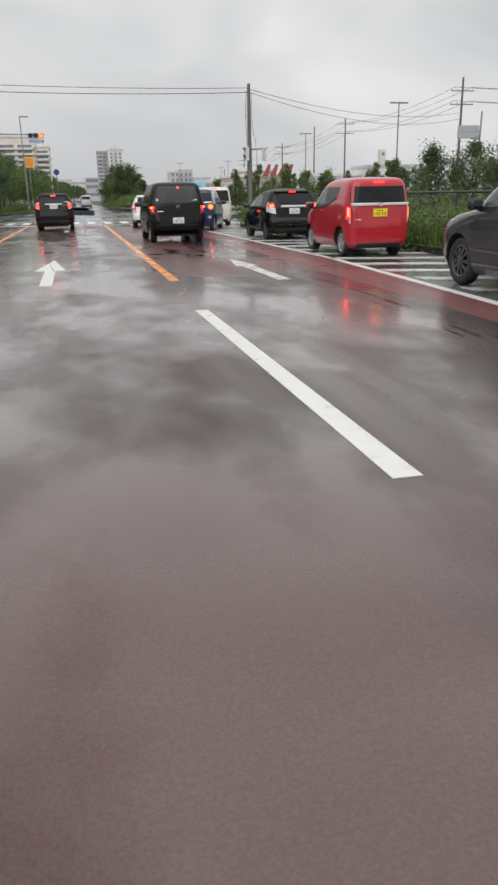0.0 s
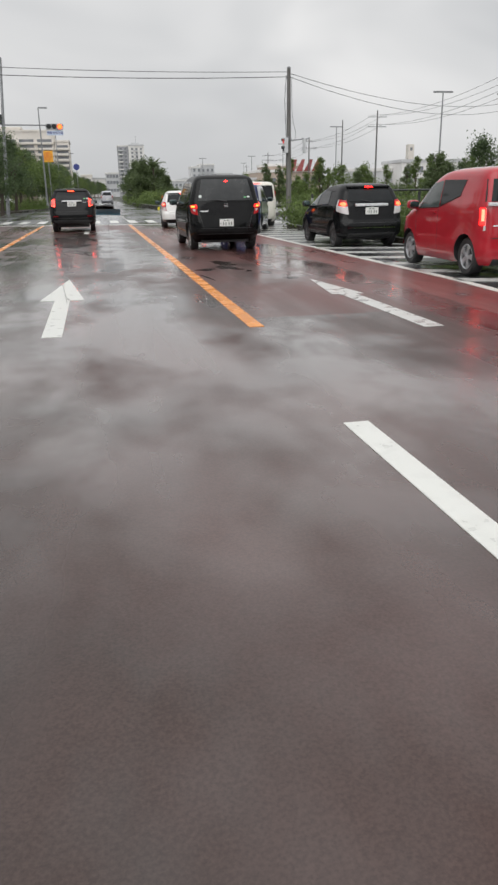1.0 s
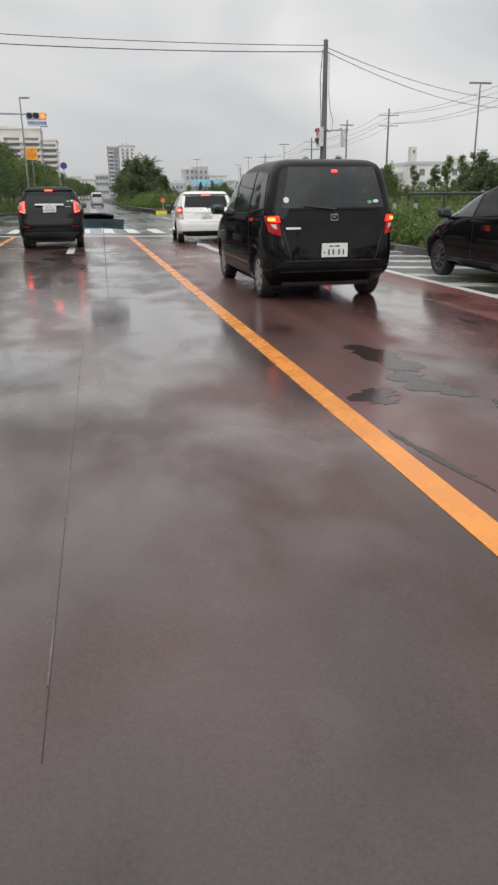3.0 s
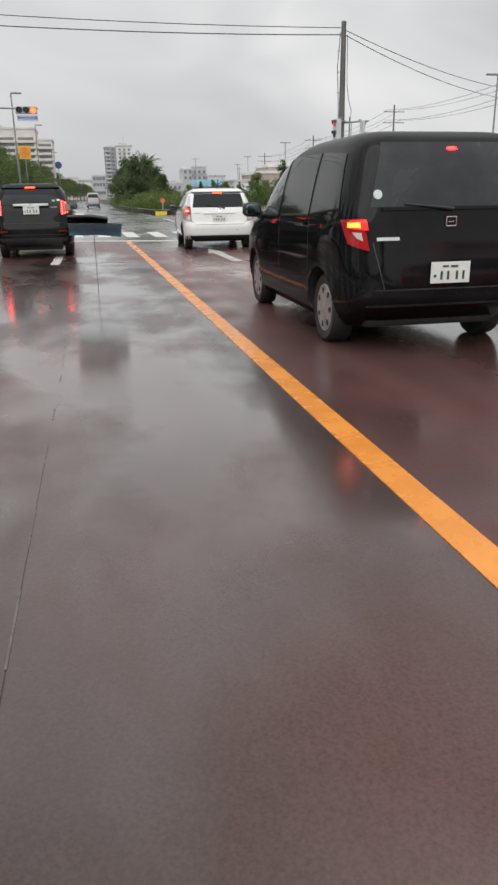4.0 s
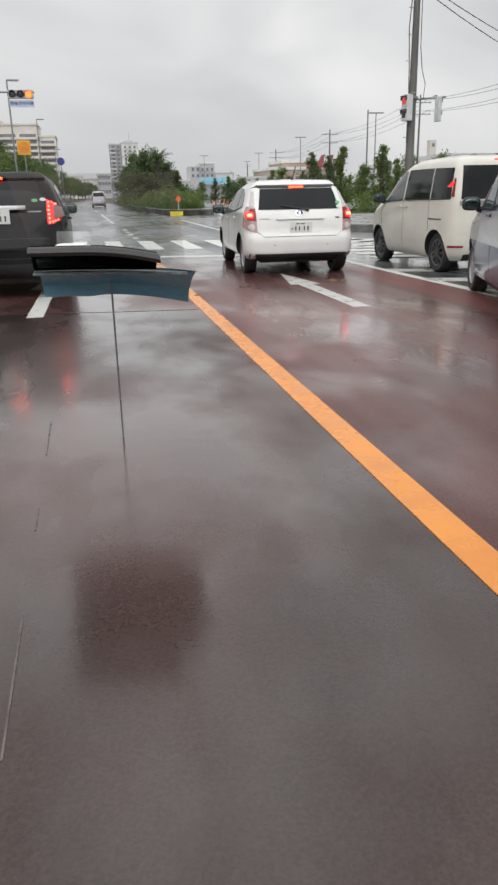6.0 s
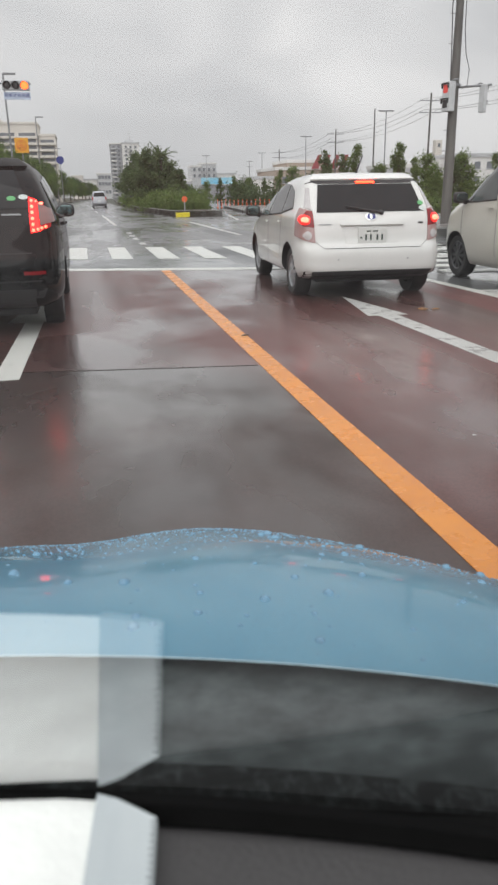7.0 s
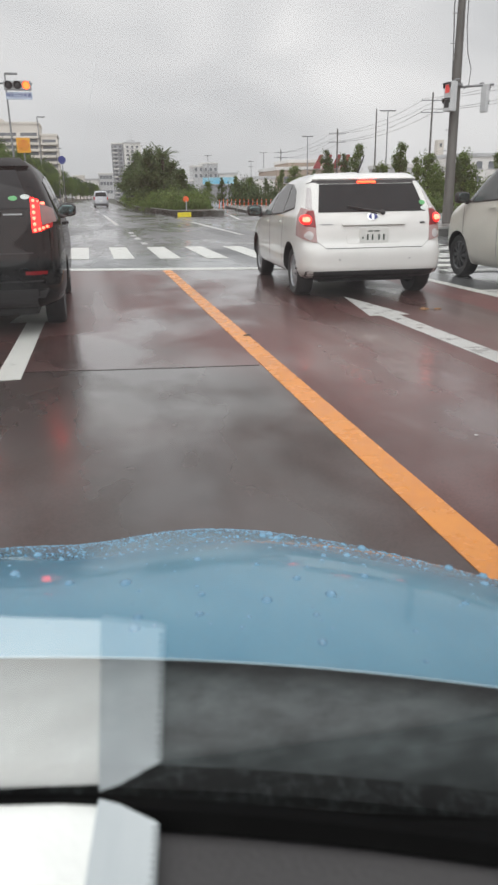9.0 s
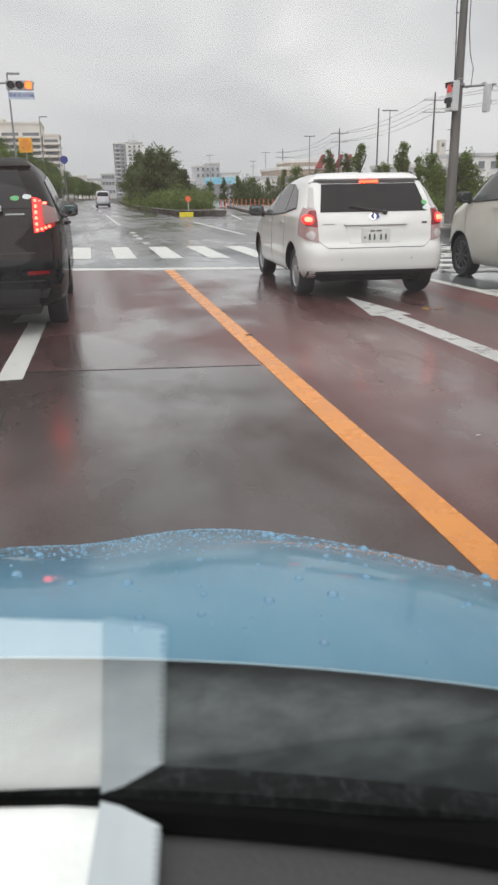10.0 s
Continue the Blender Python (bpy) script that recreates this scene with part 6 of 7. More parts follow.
conifers = [tree("slender_tree", (16.6, 75, 0.2), 3.9, 0.85, LEAF_C, 41, "slender dark green tree behind the junction", 1150, 0.15, 0.06, 26, group="background trees", column=True),
            tree("slender_tree", (22.3, 75.5, 0.2), 4.4, 0.95, LEAF_B, 42, "slender olive tree behind the junction", 1150, 0.15, 0.06, 26, group="background trees", column=True),
            tree("round_tree", (24.8, 76, 0.2), 3.6, 1.3, LEAF_B, 43, "loose fresh green tree behind the junction", 1300, 0.16, 0.08, 30, group="background trees", column=True)]
for i, (x, y, k) in enumerate(((18.2, 76, 0.95), (19.6, 77, 1.0), (26.4, 74, 1.0), (23, 77, 0.95), (28, 72, 0.8), (20.6, 74.5, 0.8), (25.4, 73, 0.85), (30.2, 70, 0.95), (15.2, 78, 0.8), (27.2, 75, 0.8), (22.4, 73, 0.75), (12.8, 104, 0.65), (14.0, 102, 0.7), (15.2, 100.5, 0.65), (16.4, 99, 0.72), (17.6, 97.5, 0.66), (18.8, 96, 0.75), (20.0, 94.5, 0.7), (21.2, 93, 0.8), (22.4, 91.5, 0.75), (24, 90, 0.8), (25.6, 88.5, 0.85), (27.5, 87, 0.85), (29.5, 85, 0.9), (31.5, 75, 0.95), (33, 73, 1.0), (34.6, 75, 0.95), (36.2, 72, 1.05), (38, 74, 1.0), (39.6, 71, 1.0), (41.4, 73, 1.1), (43, 70, 1.05), (45, 72, 1.1), (32.3, 71, 0.9))):
    c = copy_thing(conifers[i % 3], pose(x, y, 0.2, 0, 0, 50 * i))
    c.scale = (k, k, k)
for i, (x, y, h, r) in enumerate(((31.5, 60, 4.6, 2.2), (34.5, 58, 5.1, 2.4), (37.5, 57, 5.0, 2.4), (28.8, 62, 3.9, 1.5), (41, 55, 5.6, 2.6), (46, 52, 6.0, 2.8))):
    tree("broad_tree", (x, y, 0.2), h, r, LEAF_C if i % 2 else LEAF, 50 + i, "broad dark tree at the roadside", 2600, 0.19, 0.12, 30, group="background trees")


def grass_patch(name, x0, x1, y0, y1, n, z, label, seed, h=0.22, mat=GRASS):
    rg = np.random.default_rng(seed)
    g = Geo()
    for _ in range(n):
        x, y = x0 + (x1 - x0) * rg.random(), y0 + (y1 - y0) * rg.random()
        a, w, q = rg.random() * math.pi, 0.02 + 0.02 * rg.random(), h * (0.5 + rg.random())
        dx, dy = w * math.cos(a), w * math.sin(a)
        lx, ly = rg.normal() * 0.08, rg.normal() * 0.08
        o = len(g.v)
        g.v += [(x - dx, y - dy, z), (x + dx, y + dy, z), (x + lx, y + ly, z + q)]
        g.f.append((o, o + 1, o + 2))
    return single(name, g, mat, label, "grass", "stuff")


grass_patch("verge_grass", 7.7, 10.5, 0, 30.6, 13000, 0.13, "rank wet grass behind the kerb", 61, 0.42)
grass_patch("verge_grass", -9, -4.8, 74, 130, 9000, 0.13, "wet grass under the street trees", 62, 0.25)
grass_patch("median_grass", 5.3, 8.2, 72.5, 84, 5000, 0.3, "wet grass on the median nose", 63, 0.35)

# ---- railing, posts and markers ----
rail = thing("railing", (0, 0, 0.12), "dark green metal railing behind the hedge", "railing")
fence_line = [(9.5, -2.0), (9.5, 10.0), (9.3, 20.0), (9.0, 30.4), (15.0, 30.7), (24, 30.9)]
for z in (0.6, 1.20):
    part("rail", Geo().tube([(x, y, z) for x, y in fence_line], 0.03, 8), STEEL_DARK, rail)
for (xa, ya), (xb, yb) in zip(fence_line, fence_line[1:]):
    k = round(math.hypot(xb - xa, yb - ya) / 2.0)
    for j in range(k):
        part("post", Geo().tube([(xa + (xb - xa) * j / k, ya + (yb - ya) * j / k, -0.1), (xa + (xb - xa) * j / k, ya + (yb - ya) * j / k, 1.22)], 0.035, 8), STEEL_DARK, rail)
for x, y in ((7.95, 28.9), (8.55, 28.9)):
    m = thing("marker_post", (x, y, 0.12), "slim dark post with a white reflector band", "marker post", "marker posts")
    part("post", Geo().tube([(0, 0, -0.1), (0, 0, 1.12)], 0.045, 10), STEEL_DARK, m)
    part("band", Geo().lathe([(0.05, 0.80), (0.052, 0.96), (0.046, 0.96)], 12, "z"), SIGNAL_BODY, m)
mk = thing("island_marker", (5.9, 68.6, 0.33), "white post with a round orange reflector on the median nose", "marker post")
part("post", Geo().tube([(0, 0, -0.05), (0, 0, 0.72)], 0.03, 8), SIGNAL_BODY, mk)
part("reflector", Geo().lathe([(0.001, -0.03), (0.17, -0.02), (0.17, 0.02), (0.001, 0.03)], 20, "y", (0, 0, 0.66)), REFLECTOR, mk)
barrier = thing("low_sign", (3.9 + 0.6, 100, 0.33), "low dark barrier board at the median", "barrier")
part("board", Geo().box(-0.5, 0.9, 0, 0.05, 0.75, 0.95, 0.01), STEEL_DARK, barrier)
part("post", Geo().tube([(-0.4, 0.08, -0.1), (-0.4, 0.08, 0.9)], 0.03, 8), STEEL_DARK, barrier)
part("post", Geo().tube([(0.8, 0.08, -0.1), (0.8, 0.08, 0.9)], 0.03, 8), STEEL_DARK, barrier)
for i in range(16):
    p = thing("lane_post", (12.9 + 0.30 * i, 97.5 - 0.55 * i, 0.0), "flexible orange lane-divider post", "marker post", "orange posts")
    part("post", Geo().lathe([(0.09, 0.0), (0.09, 0.03), (0.04, 0.06), (0.04, 0.72), (0.001, 0.74)], 10, "z"), REFLECTOR, p)
    part("band", Geo().lathe([(0.043, 0.5), (0.044, 0.6)], 10, "z"), SIGNAL_BODY, p)

# ---- buildings ----
WIN = {}


def windows(b, wall, x0, x1, y, zs, n, w, h, mat=WINDOW_FAR, sill=True):
    key = (w, h)
    if key not in WIN:
        WIN[key] = (mesh_of("window", Geo().box(-w / 2, w / 2, -0.03, 0.02, -h / 2, h / 2), WINDOW_FAR), mesh_of("window_sill", Geo().box(-w / 2 - 0.08, w / 2 + 0.08, -0.12, 0.0, -h / 2 - 0.12, -h / 2), SIGNAL_BODY))
    for z in zs:
        for i in range(n):
            o = part("window", WIN[key][0], None, b)
            o.matrix_basis = pose(x0 + (x1 - x0) * (i + 0.5) / n, y, z)
            if sill:
                part("window_sill", WIN[key][1], None, o)


def building(name, at, label, walls):
    b = thing(name, at, label, "building", "buildings")
    for x0, x1, y0, y1, h, mat in walls:
        part("wall", Geo().box(x0, x1, y0, y1, -0.5, h, 0.05), mat, b)
        part("parapet", Geo().box(x0 - 0.15, x1 + 0.15, y0 - 0.15, y1 + 0.15, h - 0.05, h + 0.45, 0.04), WALL_GREY if mat is WALL_PALE else mat if mat is WALL_CREAM else WALL_PALE, b)
    return b


tb = building("apartment_tower", (10.4, 300, 0), "tall pale apartment tower with a darker balcony side", [(4.0, 9.9, 0, 10, 18.7, WALL_PALE), (0, 3.9, 0.6, 9, 18.5, WALL_DARK)])
windows(tb, None, 4.5, 9.5, 0, [1.6 + 1.33 * i for i in range(13)], 3, 0.75, 0.7)
windows(tb, None, 0.3, 3.7, 0.6, [1.6 + 1.33 * i for i in range(13)], 2, 0.8, 0.75)
for i in range(13):
    part("balcony", Geo().box(0.0, 1.9, -0.2, 0.6, 0.85 + 1.33 * i, 1.25 + 1.33 * i, 0.02), WALL_PALE if i % 2 else WALL_GREY, tb)
    part("balcony", Geo().box(5.9, 7.4, -0.35, 0.0, 0.85 + 1.33 * i, 1.2 + 1.33 * i, 0.02), WALL_GREY, tb)
part("roof_house", Geo().box(5.2, 8.2, 2, 6, 18.7, 19.9, 0.03), WALL_GREY, tb)
part("roof_mast", Geo().tube([(7, 3, 19.9), (7, 3, 22.3)], 0.05, 6), STEEL, tb)

lb = building("apartment_block", (-41.6, 190, 0), "long pale apartment block with rows of balconies", [(0, 33.4, 0, 12, 18.0, WALL_CREAM), (33.5, 36.8, 0.5, 11, 15.4, WALL_CREAM), (8, 26, 2, 8, 18.9, WALL_CREAM)])
# dark strips on the wall stand for windows and shade in the balcony recesses
for i in range(11):
    for k in range(8):
        bay = part("balcony", Geo().box(0.6 + 4.1 * k, 4.5 + 4.1 * k, -0.7, 0.0, 0.55 + 1.42 * i, 1.10 + 1.42 * i, 0.03), WALL_CREAM, lb)
        part("recess_shade_strip", Geo().box(0.9 + 4.1 * k, 4.2 + 4.1 * k, -0.04, 0.02, 1.10 + 1.42 * i, 1.86 + 1.42 * i), WINDOW_FAR, bay)
for i in range(10):
    bay = part("balcony", Geo().box(33.45, 36.9, -0.3, 0.5, 0.55 + 1.42 * i, 1.10 + 1.42 * i, 0.03), WALL_CREAM, lb)
    part("recess_shade_strip", Geo().box(33.8, 36.5, 0.46, 0.52, 1.10 + 1.42 * i, 1.80 + 1.42 * i), WINDOW_FAR, bay)

lb.scale = (1.0, 1.0, 0.86)
fb = building("low_block", (-6.2, 466, 0), "low pale building at the end of the street", [(0, 3.4, 0, 8, 6.4, WALL_CREAM), (3.5, 7.6, 3, 10, 5.5, WALL_PALE), (7.7, 11.9, 1, 9, 7.0, WALL_GREY)])
windows(fb, None, 0.2, 3.2, 0, [2, 3.6, 5.2], 3, 0.6, 0.7)
windows(fb, None, 7.9, 11.7, 1, [2, 4.4, 6.2], 4, 0.8, 0.9)
fb.scale = (1.86, 1.86, 1.86)

gb = building("grey_block", (33, 260, 0), "grey stepped building with a long blue billboard", [(0, 3.0, 0, 8, 9.4, WALL_GREY), (3.1, 8.0, 1, 8, 10.2, WALL_GREY), (8.1, 14, 0, 8, 7.2, WALL_PALE), (-9, -0.1, 0, 8, 5.2, WALL_GREY)])
windows(gb, None, 0.2, 7.8, 0, [6.8, 8.6], 5, 0.7, 0.9)
windows(gb, None, -8.8, -0.4, 0, [2.0, 4.0], 6, 0.8, 0.8)
bb = thing("billboard", (34.4, 250, 0), "long sky-blue advertising board on posts", "billboard")
part("board", Geo().box(0, 10, 0, 0.2, 4.2, 6.0, 0.03), BILLBOARD, bb)
for x in (1, 5, 9):
    part("post", Geo().tube([(x, 0.3, -0.3), (x, 0.3, 5.5)], 0.12, 8), STEEL, bb)
part("backing_wall", Geo().box(-0.5, 10.5, 0.8, 1.2, -0.3, 4.0), WALL_DARK, bb)

rb = building("hall", (32, 150, 0), "tan low hall with red slanted roof boards", [(0, 13, 0, 14, 5.0, WALL_TAN), (2.5, 9.5, 2, 12, 6.2, WALL_TAN), (-4, -0.1, 1, 10, 3.6, WALL_PALE)])
windows(rb, None, 0.8, 12.2, 0, [3.4], 7, 0.9, 1.0)
for i in range(4):
    x = 6.2 + 1.6 * i
    fin = Geo().add([(x + dx, y, z) for y in (-0.45, -0.15) for dx, z in ((0, 5.1), (1.2, 5.1), (1.75, 7.3), (1.2, 7.3))], [(3, 2, 1, 0), (4, 5, 6, 7), (0, 1, 5, 4), (1, 2, 6, 5), (2, 3, 7, 6), (3, 0, 4, 7)])
    part("roof_board", fin, ROOF_RED, rb, "slanted red roof board")
wt = thing("white_tower", (84.0, 198, 0), "slim pale beige tower with a low white hall", "building", "buildings")
part("wall", Geo().box(0, 1.5, 0, 1.5, -0.3, 8.0, 0.05), WALL_CREAM, wt)
part("low_wall", Geo().box(-2, 8, 1.6, 8, -0.3, 4.0, 0.05), WALL_PALE, wt)
for z in (2.5, 5.0, 7.0):
    part("window", Geo().box(0.45, 1.05, -0.02, 0.02, z, z + 0.5), WINDOW_FAR, wt)
wt.scale = (1.1, 1.2, 1.6)
hb = building("apartment_block", (50.5, 122, 0), "pale low apartment block behind the trees", [(0, 16, 0, 9, 5.6, WALL_PALE), (16.1, 30, 1, 9, 6.6, WALL_GREY), (-9, -0.1, 4, 10, 4.4, WALL_GREY)])
windows(hb, None, 0.6, 15.4, 0, [2.6, 4.5], 8, 0.9, 0.9)
windows(hb, None, 16.5, 29.5, 1, [2.6, 4.6], 7, 0.9, 0.9)
ub = building("house", (-24, 88, 0), "low pinkish tan house behind the street trees", [(0, 13, 0, 8, 3.2, WALL_TAN)])
windows(ub, None, 1, 12, 0, [1.7], 4, 1.2, 1.0)
ub = building("low_wall_house", (-9.0, 100, 0.1), "low tan wall behind the verge", [(-8, 2.0, 0, 0.4, 1.6, WALL_TAN)])
single("distant_hills", Geo().add([(x, 1500, -1) for x in range(-900, 1000, 60)] + [(x, 1500, 16 + 9 * math.sin(x * 0.011) + 6 * math.sin(x * 0.037 + 1)) for x in range(-900, 1000, 60)],
                                  [(i, i + 1, 32 + i + 1, 32 + i) for i in range(31)]), WALL_GREY, "hazy skyline far behind the town", "skyline", "structure")

# ---- litter on the wet road ----
rg = np.random.default_rng(5)
for i, (x, y, r) in enumerate(((3.58, 30.85, 0.045), (3.72, 30.8, 0.032), (1.20, 10.7, 0.010), (1.08, 10.45, 0.013), (2.0, 26.8, 0.009), (1.43, 29.9, 0.022), (2.5, 4.0, 0.012), (2.05, 25.7, 0.008))):
    pts = [(r * (0.6 + 0.7 * rg.random()) * math.cos(a) * 1.5, r * (0.6 + 0.7 * rg.random()) * math.sin(a), 0.0) for a in np.linspace(0, 2 * math.pi, 9)[:-1]]
    single("leaf_litter", Geo().add(pts + [(p[0] * 0.7, p[1] * 0.7, r * (0.22 + 0.2 * rg.random())) for p in pts], [tuple(range(8, 16))] + [(k, (k + 1) % 8, 8 + (k + 1) % 8, 8 + k) for k in range(8)]), DEBRIS if i < 2 else OLD_WHITE if i < 5 else RUBBER,
           "small wet brown leaf on the asphalt" if i < 2 else "tiny pale scrap of litter on wet asphalt" if i < 5 else "tiny dark scrap of litter on wet asphalt", "litter", group="road litter", at=(x, y, 0.010))


def dark_patch(x, y, length, width, seed, lean=0.0):
    """A ragged dark patch in the red surfacing, drawn out along the lane: bare wear, and by the van its painted
    reflection.
    """
    rg = np.random.default_rng(seed)
    out = []
    for k in range(36):
        a = 2 * math.pi * k / 36
        q = 0.3 + 0.8 * rg.random()
        px, py = width / 2 * q * math.cos(a), length / 2 * (0.8 + 0.25 * rg.random()) * math.sin(a)
        out.append((x + px + lean * py + 0.25 * width * math.sin(3 * py / length + seed), y + py))
    marking("road_dark_patch", ccw(out), DARK_WET, "dark patch in the wet red surfacing, worn bare and by the van a painted reflection", 0.0062)


# the wide ones near x 2.3 put the minivan's dark reflection into the colour
for i, h in enumerate(((3.88, 17.2, 0.55, 0.09), (3.85, 16.1, 0.8, 0.06), (3.86, 15.1, 1.1, 0.10), (3.74, 14.9, 0.35, 0.08), (3.70, 7.5, 1.2, 0.14, -0.03), (3.74, 6.0, 1.1, 0.07), (3.76, 4.95, 1.0, 0.15), (3.52, 4.9, 0.8, 0.05),
                       (3.58, 2.75, 0.8, 0.10), (3.42, 2.7, 0.5, 0.06), (3.7, 2.1, 0.9, 0.12), (2.25, 15.7, 1.3, 0.46, 0.1), (2.30, 14.75, 0.9, 0.44), (1.80, 14.5, 0.45, 0.4), (2.72, 13.75, 0.5, 0.26, -0.2), (2.45, 14.1, 0.3, 0.14),
                       (2.85, 12.75, 0.3, 0.22), (1.58, 13.3, 1.0, 0.07, -0.1))):
    dark_patch(*h[:4], 80 + i, *h[4:])
marking("road_seam", ccw(stripe(-2.4, 29.25, 1.28, 28.72, 0.012)), DARK_WET, "dark joint across the lane's surfacing", 0.007)
joint = random.Random(5)
y = 11.8
while y < 25.0:                                # pale dashes put the wet joint's glints in as colour
    run = 0.12 + 0.5 * joint.random()
    x = min(-0.19, -0.33 + 0.0195 * (y - 12))
    marking("road_seam", ccw(stripe(x, y, x + (0.0195 * run if x < -0.19 else 0.0), y + run, 0.004 + 0.004 * joint.random())), JOINT, "thin pale dash painted for a glint on the wet joint", 0.007)
    y += run + 0.25 + 0.6 * joint.random()
marking("road_seam", ccw(stripe(-0.335, 11.5, -0.225, 17.4, 0.0025)), DARK_WET, "thin dark joint along the lane", 0.0065)

# ---- the light blue car that carries the camera, fitted to the view from its last stop; open behind the dashboard ----
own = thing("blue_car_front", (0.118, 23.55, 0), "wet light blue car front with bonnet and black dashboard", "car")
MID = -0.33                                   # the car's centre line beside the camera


def nose(x):
    a = abs(x - MID) - 0.41
    return 0.82 - (1.9 * a * a if a > 0 else 0.0)


def hood_rear(x):
    return 0.434 - 0.41 * (x - MID) ** 2


def hood_z(x, t):
    u = (x - MID) / 0.79
    y = hood_rear(x) + (nose(x) - hood_rear(x)) * t
    fall = 0.030 * math.log1p(math.exp(min(40.0, (x - 0.257 + 0.51 * (y - 0.432)) / 0.006))) * 0.006     # beside the crease the panel falls away
    ridge = 0.0015 * math.exp(-((abs(x - MID) - 0.46) / 0.10) ** 2) * (0.25 + 0.75 * t)
    dish = -0.006 * math.exp(-((abs(x - MID) - 0.30) / 0.06) ** 2) * t
    return 0.945 - 0.125 * t**1.7 - 0.016 * abs(u) ** 4 + ridge + dish - fall


SIDE_L, SIDE_R = MID + 0.08, MID + 0.79      # cut to the width seen from the camera's last stop; open at the cut side
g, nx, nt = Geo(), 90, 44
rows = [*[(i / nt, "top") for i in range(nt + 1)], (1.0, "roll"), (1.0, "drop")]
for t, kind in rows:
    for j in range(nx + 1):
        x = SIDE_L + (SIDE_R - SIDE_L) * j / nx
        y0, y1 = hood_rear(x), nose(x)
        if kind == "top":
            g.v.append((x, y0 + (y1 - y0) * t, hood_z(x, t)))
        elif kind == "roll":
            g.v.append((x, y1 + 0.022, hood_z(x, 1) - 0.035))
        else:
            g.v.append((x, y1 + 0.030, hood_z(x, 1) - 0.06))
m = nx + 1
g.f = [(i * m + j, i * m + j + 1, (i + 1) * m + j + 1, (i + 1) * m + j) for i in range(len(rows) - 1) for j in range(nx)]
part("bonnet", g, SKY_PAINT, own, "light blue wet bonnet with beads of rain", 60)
# added thin leg that carries the cut-off bonnet
for x, y in ((MID + 0.42, 0.74),):
    part("support_leg", Geo().tube([(x, y, 0.0), (x, y, 0.5), (x, y, 0.84)], 0.005, 8), STEEL, own)


def dash_edge(x):
    return 0.218 - 0.41 * (x - MID) ** 2


def sag(x):
    """How far the dashboard falls towards its outer end, to fit the camera's view."""
    return 0.36 * max(0.0, x + 0.03) ** 2


def band(x0, x1, n, rows_of):
    """A strip across the car: rows_of(x) gives its points (y, z) from front to back."""
    g, k = Geo(), None
    for j in range(n + 1):
        x = x0 + (x1 - x0) * j / n
        pts = rows_of(x)
        k = len(pts)
        g.v += [(x, y, z) for y, z in pts]
    g.f = [(j * k + i, (j + 1) * k + i, (j + 1) * k + i + 1, j * k + i + 1) for j in range(n) for i in range(k - 1)]
    return g


part("cowl", band(SIDE_L, MID + 0.72, 40, lambda x: [(hood_rear(x) + 0.03, hood_z(x, 0) - 0.012), (hood_rear(x) - 0.02, hood_z(x, 0) - 0.010), (hood_rear(x) - 0.10, hood_z(x, 0) - 0.008), (dash_edge(x) + 0.06, 0.938), (dash_edge(x) + 0.012, 0.940), (dash_edge(x) + 0.008, 0.93)]), COWL, own, "black cowl panel, pale mottling painted for windscreen reflections", 60)
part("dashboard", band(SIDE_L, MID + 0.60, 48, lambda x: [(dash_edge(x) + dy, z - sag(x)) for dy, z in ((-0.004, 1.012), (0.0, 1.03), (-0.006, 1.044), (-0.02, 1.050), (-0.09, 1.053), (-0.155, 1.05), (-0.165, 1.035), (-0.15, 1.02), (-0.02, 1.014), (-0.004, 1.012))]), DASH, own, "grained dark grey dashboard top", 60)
# the edge's highlight painted as a thin pale tube
part("bonnet_edge_highlight", Geo().tube([(x, hood_rear(x), hood_z(x, 0) - 0.0002) for x in np.linspace(SIDE_L, MID + 0.78, 61)], 0.0008, 6), EDGE_BLUE, own, "rear edge of the bonnet with its sky highlight in pale blue")
# black strip for the gap's shade; its hidden front flange blacks out reflections
part("gap_shade_strip", band(SIDE_L, MID + 0.60, 48, lambda x: [(dash_edge(x) + dy, z - sag(x) * min(1, (z - 0.94) / 0.04)) for dy, z in ((0.105 + 0.10 * max(0.0, x - 0.10), 0.9415), (0.06, 0.976), (0.003, 1.03), (-0.004, 1.050), (-0.012, 1.0535), (-0.015, 1.049))]), VOID, own, "black strip painted for the shade at the windscreen's foot", 60)
# added dark band; the drips are only pale specks in its colour
part("drip_speckle_band", band(SIDE_L, MID + 0.66, 48, lambda x: [(dash_edge(x) + dy, z) for dy, z in ((0.129, 0.9385), (0.127, 0.9425), (0.110, 0.9435), (0.107, 0.9390))]), DRIPS, own, "added dark band along the cowl with drips as pale specks", 60)
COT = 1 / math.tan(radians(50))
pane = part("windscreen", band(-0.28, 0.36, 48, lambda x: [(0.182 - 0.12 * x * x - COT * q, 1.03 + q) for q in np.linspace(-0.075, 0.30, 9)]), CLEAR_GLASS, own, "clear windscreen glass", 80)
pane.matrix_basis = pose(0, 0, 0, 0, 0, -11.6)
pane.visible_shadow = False

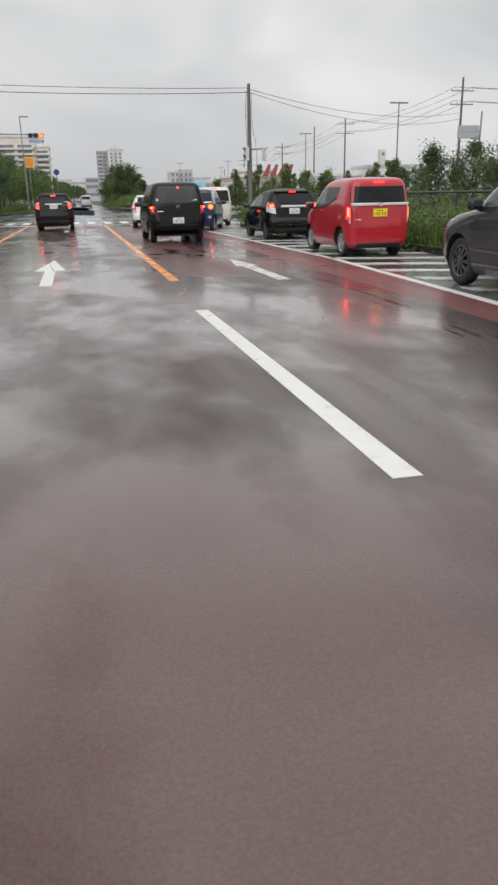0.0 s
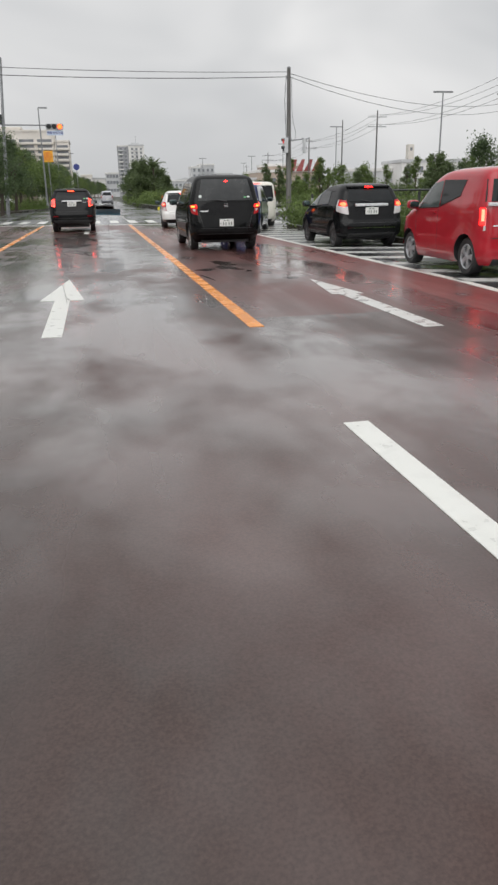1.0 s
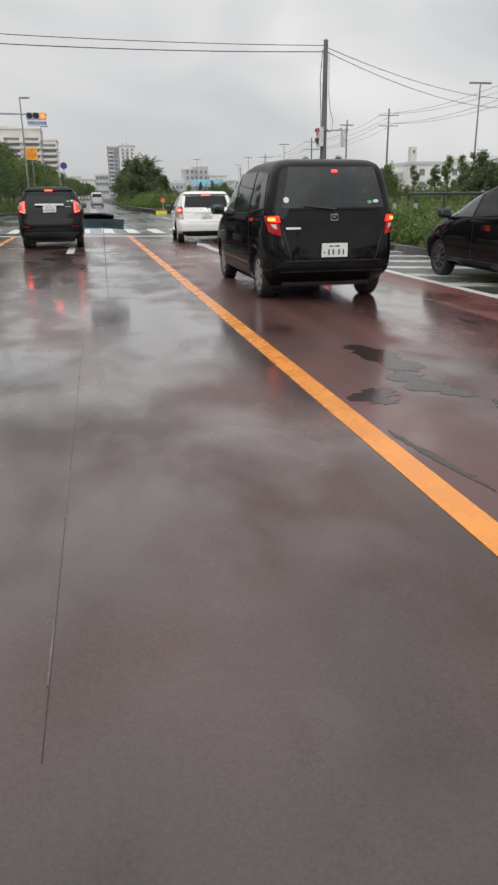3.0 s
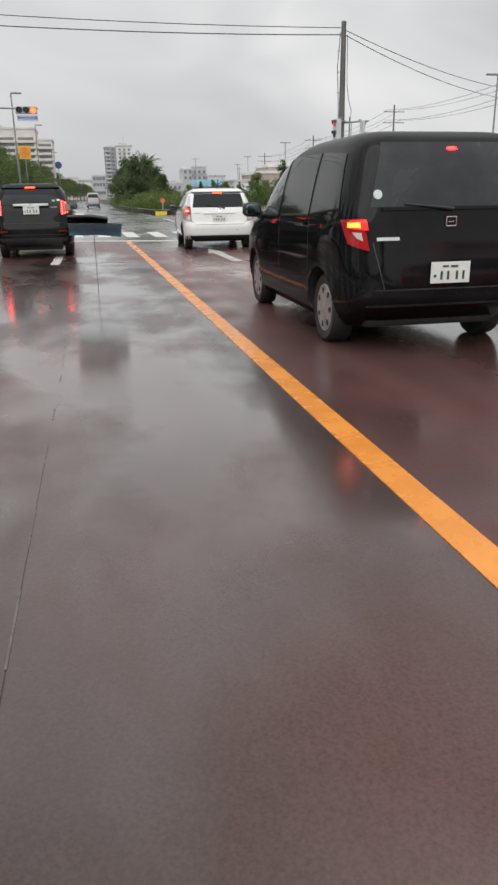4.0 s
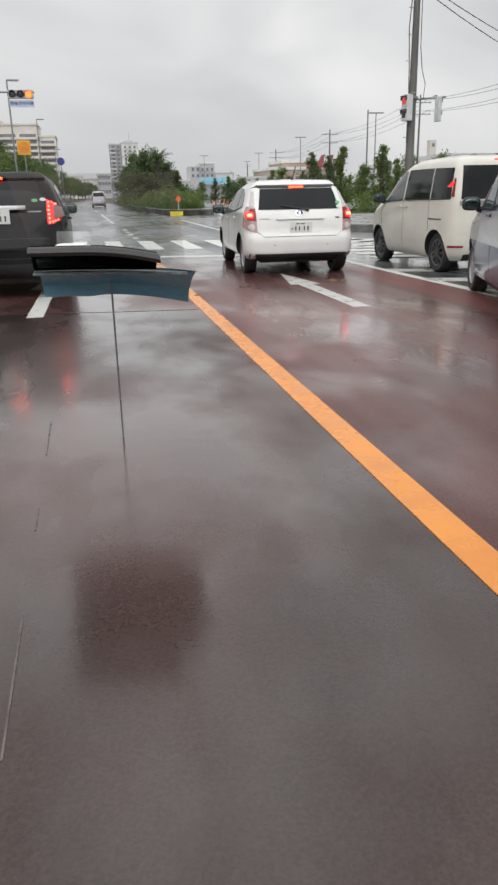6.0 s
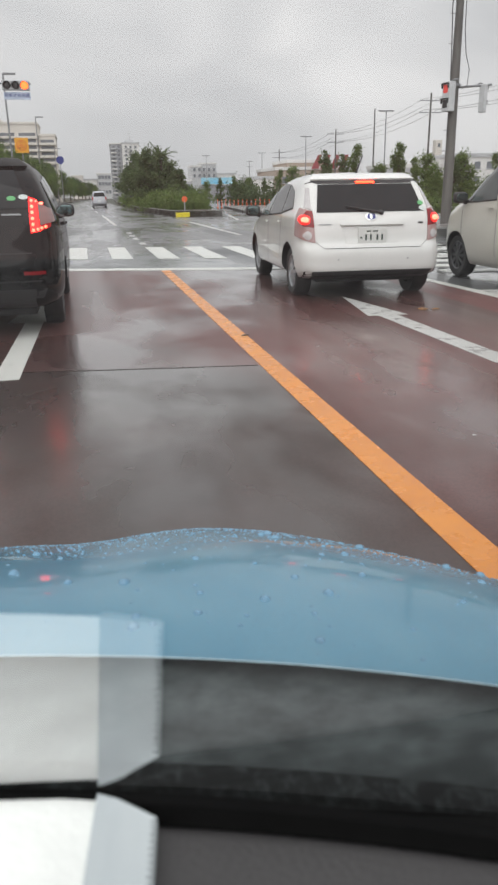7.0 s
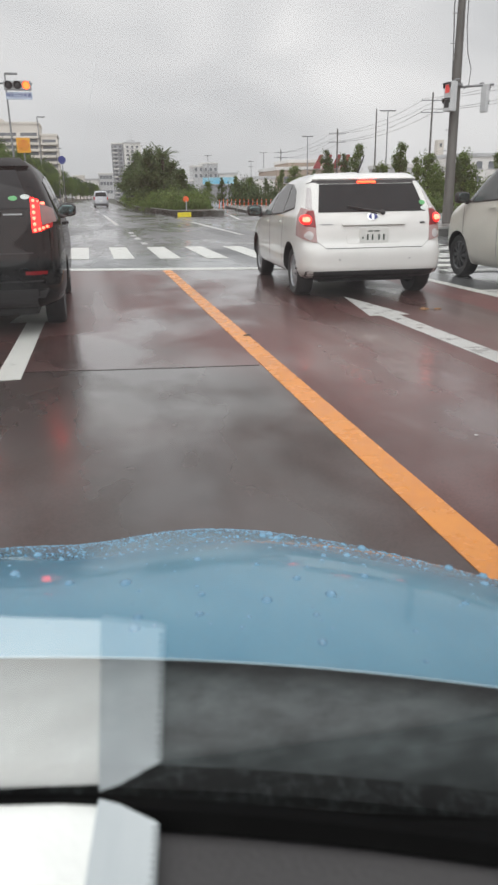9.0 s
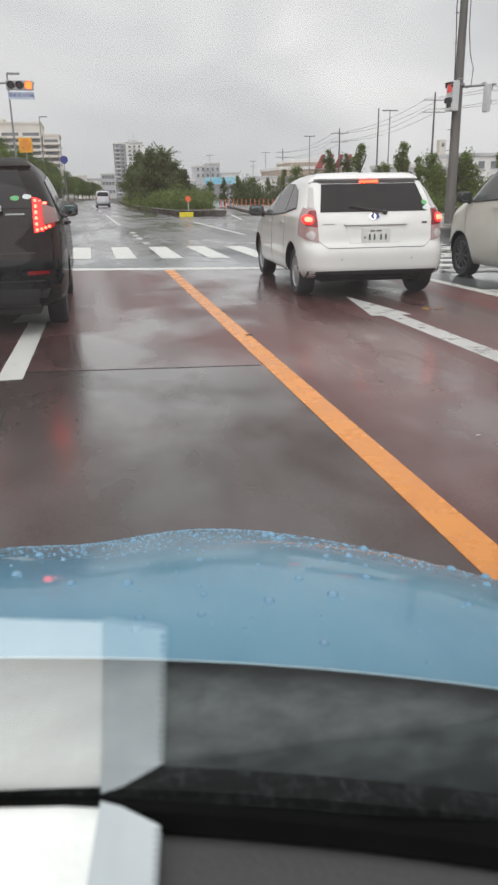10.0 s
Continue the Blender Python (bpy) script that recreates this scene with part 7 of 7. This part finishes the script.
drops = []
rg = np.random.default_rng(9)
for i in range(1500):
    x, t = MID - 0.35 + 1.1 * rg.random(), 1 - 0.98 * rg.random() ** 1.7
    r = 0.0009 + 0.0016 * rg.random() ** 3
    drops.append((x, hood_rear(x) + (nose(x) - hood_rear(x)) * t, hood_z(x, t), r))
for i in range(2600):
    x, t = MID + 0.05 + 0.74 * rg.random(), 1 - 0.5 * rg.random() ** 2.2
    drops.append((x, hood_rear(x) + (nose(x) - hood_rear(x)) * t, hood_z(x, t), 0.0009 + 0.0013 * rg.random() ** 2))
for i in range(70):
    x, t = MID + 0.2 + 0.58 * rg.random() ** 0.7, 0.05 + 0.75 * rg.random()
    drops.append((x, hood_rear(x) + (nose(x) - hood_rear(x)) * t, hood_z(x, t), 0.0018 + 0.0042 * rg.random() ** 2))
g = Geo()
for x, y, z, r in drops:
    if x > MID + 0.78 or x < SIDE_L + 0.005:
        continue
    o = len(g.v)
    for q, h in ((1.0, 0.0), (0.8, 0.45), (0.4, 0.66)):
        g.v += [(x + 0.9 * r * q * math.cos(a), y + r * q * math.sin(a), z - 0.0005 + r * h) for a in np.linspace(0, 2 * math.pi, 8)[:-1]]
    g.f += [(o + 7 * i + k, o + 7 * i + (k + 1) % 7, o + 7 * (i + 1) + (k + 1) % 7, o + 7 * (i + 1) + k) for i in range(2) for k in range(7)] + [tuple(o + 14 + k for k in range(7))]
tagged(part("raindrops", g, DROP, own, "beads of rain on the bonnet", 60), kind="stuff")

packet = thing("paper_packet", (0.1270, 23.55, 1.0535), "white paper packet with a clear pinked edge on the dashboard", "packet", turn=-8.0)
bm = Geo()
for i in range(13):
    for j in range(13):
        u, v = i / 12, j / 12
        x, y = -0.170 + 0.130 * u, 0.109 + 0.0505 * v
        e = min(1, 6 * min(u, 1 - u, v, 1 - v) + 0.02) ** 0.5
        y -= 0.002 * max(0, u - 0.75) * 4 * v
        bm.v.append((x, y, 0.001 + 0.009 * e))
bm.f = [(i * 13 + j, (i + 1) * 13 + j, (i + 1) * 13 + j + 1, i * 13 + j + 1) for i in range(12) for j in range(12)]
part("packet_body", bm, PAPER, packet, "white paper packet", 70)
edge = [(-0.042, 0.1587), (-0.036, 0.1563), (-0.026, 0.1497)]
for k in range(19):
    y = 0.1487 - 0.0021 * k
    edge += [(-0.0248, y), (-0.0270, y - 0.00105)]
edge += [(-0.042, 0.1085)]
part("packet_edge", Geo().slab(ccw(edge), 0.0005, 0.004), FILM, packet, "translucent pinked edge")
